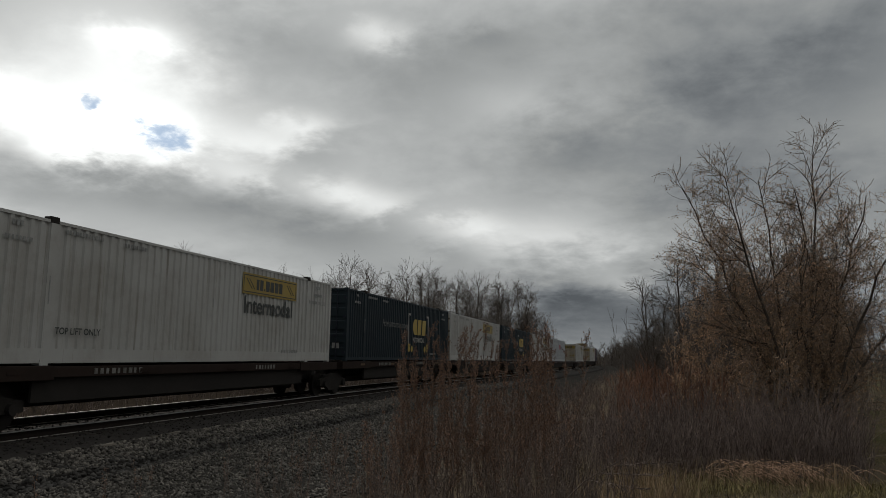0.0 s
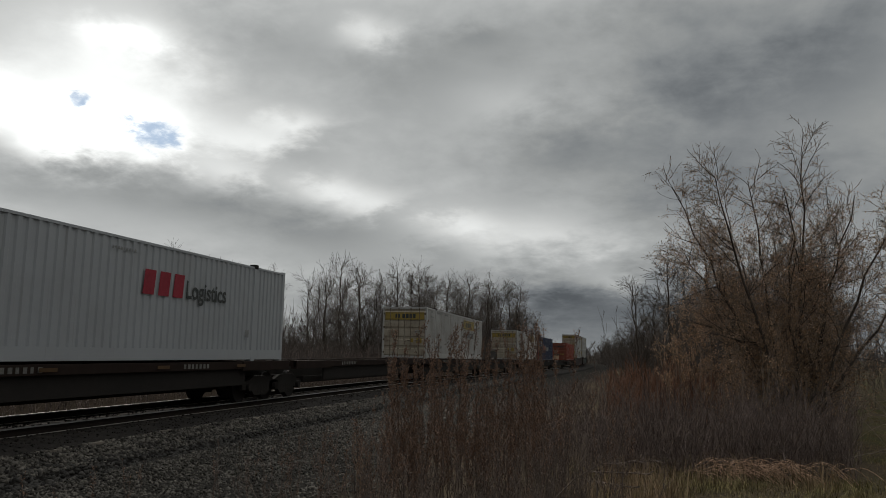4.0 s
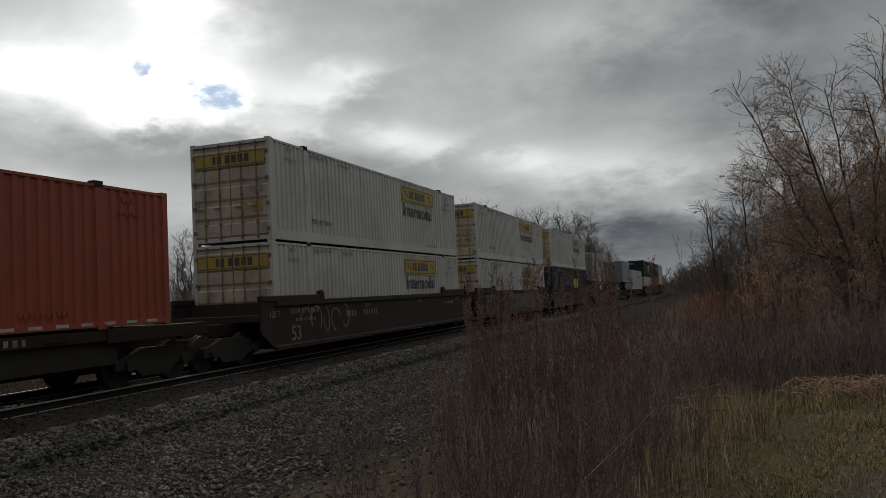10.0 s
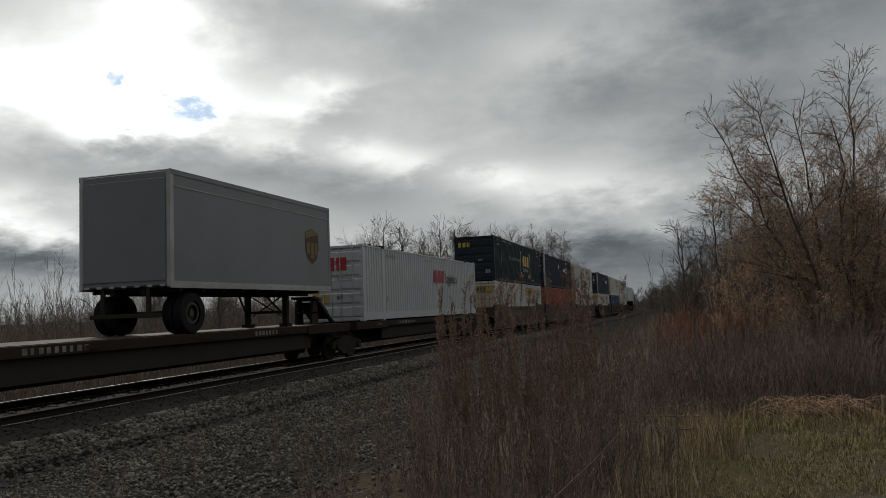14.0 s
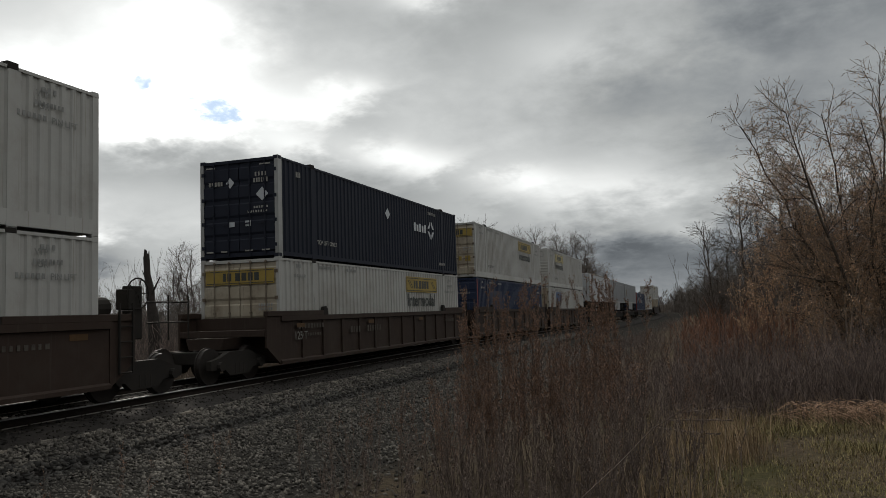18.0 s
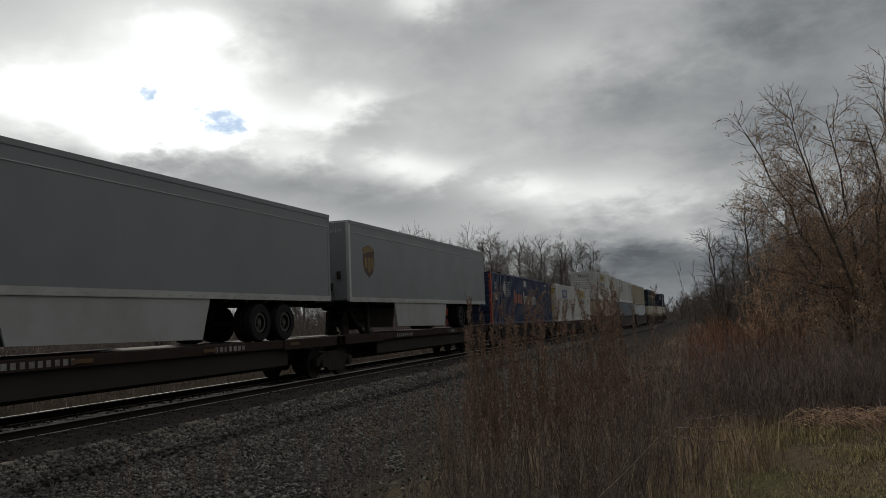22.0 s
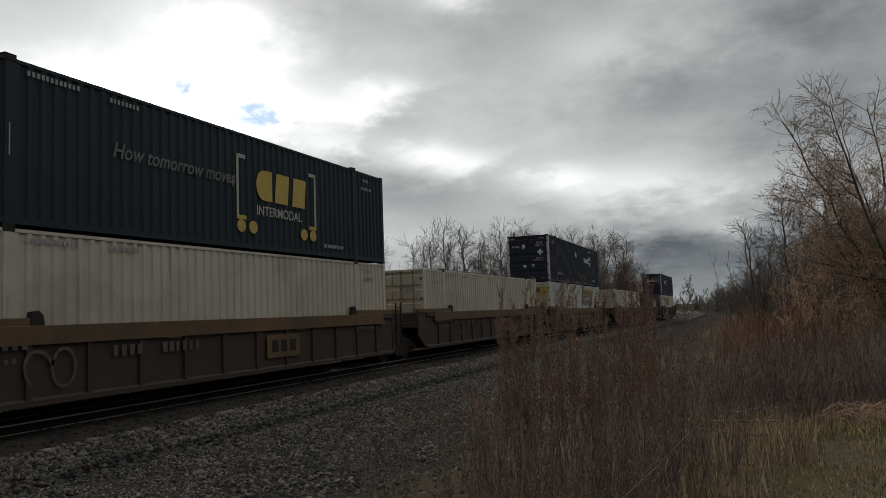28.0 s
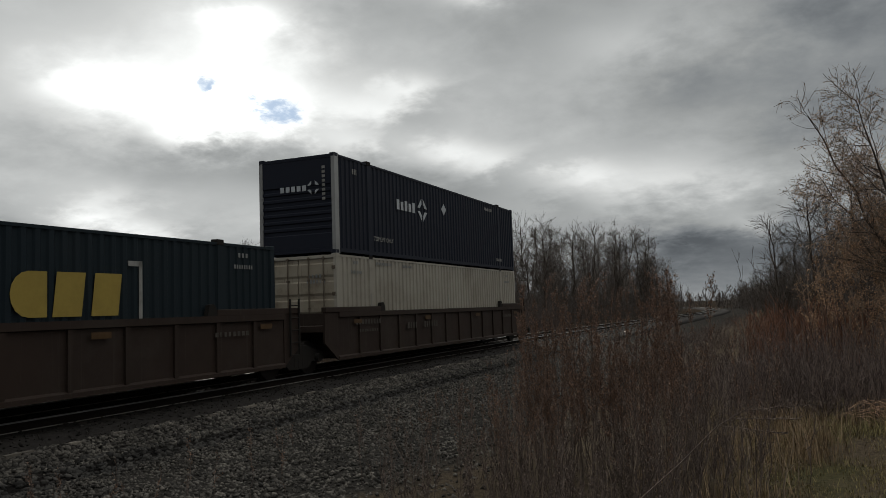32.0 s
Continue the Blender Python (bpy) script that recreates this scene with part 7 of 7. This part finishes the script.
def snag():
    """The broken dead trunk beyond the line."""
    thing = tagged(new("dead_trunk"), "broken dead tree trunk with a splintered top", "tree trunk")
    rng = np.random.default_rng(9)
    n, rings = 10, 9
    vs = []
    for i in range(rings):
        f = i / (rings - 1)
        r = 0.30 * (1 - 0.6 * f)
        c = np.array([-0.5 * f + 0.10 * math.sin(4 * f), 0.1 * f, 4.6 * f])
        for k in range(n):
            a = 2 * math.pi * k / n
            rr = r * rng.uniform(0.82, 1.18)
            vs.append(c + np.array([rr * math.cos(a), rr * math.sin(a), rng.uniform(0, 0.55) * (i == rings - 1)]))
    fs = [(i * n + k, i * n + (k + 1) % n, (i + 1) * n + (k + 1) % n, (i + 1) * n + k) for i in range(rings - 1) for k in range(n)]
    raw("trunk", vs, fs, SNAG_BARK, thing)
    v, f = tubes([(-0.30, 0, 3.0), (-0.4, 0, 3.7)], [(0.15, 0.1, 3.9), (-0.75, 0.1, 4.2)], [0.06, 0.05], [0.02, 0.015], 5)
    raw("branch_stubs", v, f, SNAG_BARK, thing)
    thing.matrix_basis = at_ground(-21.5, 26.2)
    return thing


snag()


def fallen_branches():
    rng = np.random.default_rng(15)
    for x, y, ln, a, r in ((1.9, 13.7, 1.6, 0.4, 0.012), (1.0, 13.9, 1.3, 2.9, 0.012), (3.0, 13.4, 1.1, 0.1, 0.010), (0.75, 13.0, 0.9, 3.1, 0.030), (0.7, 14.1, 1.5, 0.3, 0.012)):
        main = limb(rng, (0, 0, 0.06), (ln * math.cos(a), ln * math.sin(a), 0.06 + ln * (0.02 if r > 0.02 else 0.28)), r, r * 0.5, 6, 0.05, 0.03)
        twigs = shoots(rng, main, 5.0, (0.15, 0.4), 0.6, 0.005, 3, 0.12, 0.01)
        ob = tagged(new("fallen_branch"), "pale fallen branch in the dead grass", "branch", "fallen branches")
        raw("stem", *bars(main, 6), DEAD_WOOD, ob)
        tagged(raw("side_twig", *bars(twigs, 4), DEAD_WOOD, ob), kind="stuff")
        ob.matrix_basis = at_ground(x, y)


fallen_branches()


def bent_reeds():
    """A heap of pale stalks that have gone over, arching to the ground."""
    rng = np.random.default_rng(19)
    P0, P1, R = [], [], []
    for i in range(120):
        x, y = rng.normal(1.45, 0.42), rng.normal(11.8, 0.14)
        z = float(ground_z(np.array(x), np.array(y)))
        a, ln, h = rng.normal(0.1, 0.5), rng.uniform(0.3, 0.7), rng.uniform(0.10, 0.30)
        pts = [np.array([x + math.cos(a) * ln * f, y + math.sin(a) * ln * f, z + h * math.sin(math.pi * (0.25 + 0.75 * f))]) for f in np.linspace(0, 1, 7)]
        P0 += pts[:-1]
        P1 += pts[1:]
        R += [0.0045] * 6
    v, f = tubes(P0, P1, R, R, 3)
    return tagged(raw("bent_reeds", v, f, REED), "heap of pale bent reeds at the edge of the brush", "reeds", kind="stuff")


bent_reeds()


STEM = [(-0.73, 4.24, 0.61), (-0.49, 4.12, 0.84), (-0.31, 4.04, 1.03), (-0.11, 4.0, 1.16)]


def leaning_weed():
    """One long dead stem leaning across the verge, with dark feathery side shoots."""
    rng = np.random.default_rng(77)
    thing = tagged(new("leaning_weed"), "long thin dead weed leaning over the grass", "weed")
    pts = [Vector(p) for p in STEM]
    z = float(ground_z(np.array(pts[0].x - 0.35), np.array(pts[0].y)))
    pts = [Vector((pts[0].x - 0.35, pts[0].y, z - 0.02))] + pts
    n = len(pts) - 1
    v, f = tubes(pts[:-1], pts[1:], [0.0042 * (1 - 0.12 * i) for i in range(n)], [0.0042 * (1 - 0.12 * (i + 1)) for i in range(n)], 5)
    raw("stem", v, f, TWIG_RED, thing)
    p0, p1 = [], []
    tip = pts[-1]
    along = (pts[-1] - pts[-2]).normalized()
    for k in range(3):
        a = pts[3].lerp(pts[4], 0.05 + 0.3 * k)
        d = (along + Vector((0.35, 0, -0.62 + 0.12 * k))).normalized()
        for s in range(13):
            q = a + d * 0.024 * s
            e = q + d * 0.04 + Vector(rng.normal(0, 0.012, 3))
            p0 += [q, q]
            p1 += [q + d * 0.024, e]
    v, f = tubes(p0, p1, [0.0026] * len(p0), [0.0012] * len(p0), 3)
    raw("side_shoots", v, f, TWIG_RED, thing)


leaning_weed()


def arching_canes():
    """Pale canes that arch out of the brush under the tree."""
    rng = np.random.default_rng(23)
    P0, P1, R = [], [], []
    for i in range(34):
        x, y = rng.uniform(0.8, 5.0), rng.uniform(13.8, 16.5)
        z = float(ground_z(np.array(x), np.array(y)))
        a, ln, h = rng.choice([0.0, math.pi]) + rng.normal(0, 0.5), rng.uniform(0.6, 1.7), rng.uniform(0.5, 1.5)
        pts = [np.array([x + math.cos(a) * ln * g, y + math.sin(a) * ln * g * 0.5, z + h * math.sin(2.3 * g)]) for g in np.linspace(0, 1, 9)]
        P0 += pts[:-1]
        P1 += pts[1:]
        R += [0.006 * rng.uniform(0.6, 1.2)] * 8
    v, f = tubes(P0, P1, R, R, 3)
    return tagged(raw("arching_canes", v, f, DEAD_WOOD), "pale bare canes arching out of the brush", "canes", kind="stuff")


arching_canes()


# ---------------------------------------------------------------- movement
def motions():
    times = list(range(0, 33, 2))
    for thing, s0, z in MOVING:
        rows = []
        for t in times:
            s = s0 - SPEED * t
            (a, _), (b, _) = track(s - 6.0), track(s + 6.0)
            d = b - a
            m = (a + b) / 2
            rows.append((t, pose(m.x, m.y, m.z + z, math.degrees(math.atan2(d.z, d.xy.length)), 0, math.degrees(math.atan2(-d.x, d.y)))))
        walk(thing, rows)


motions()
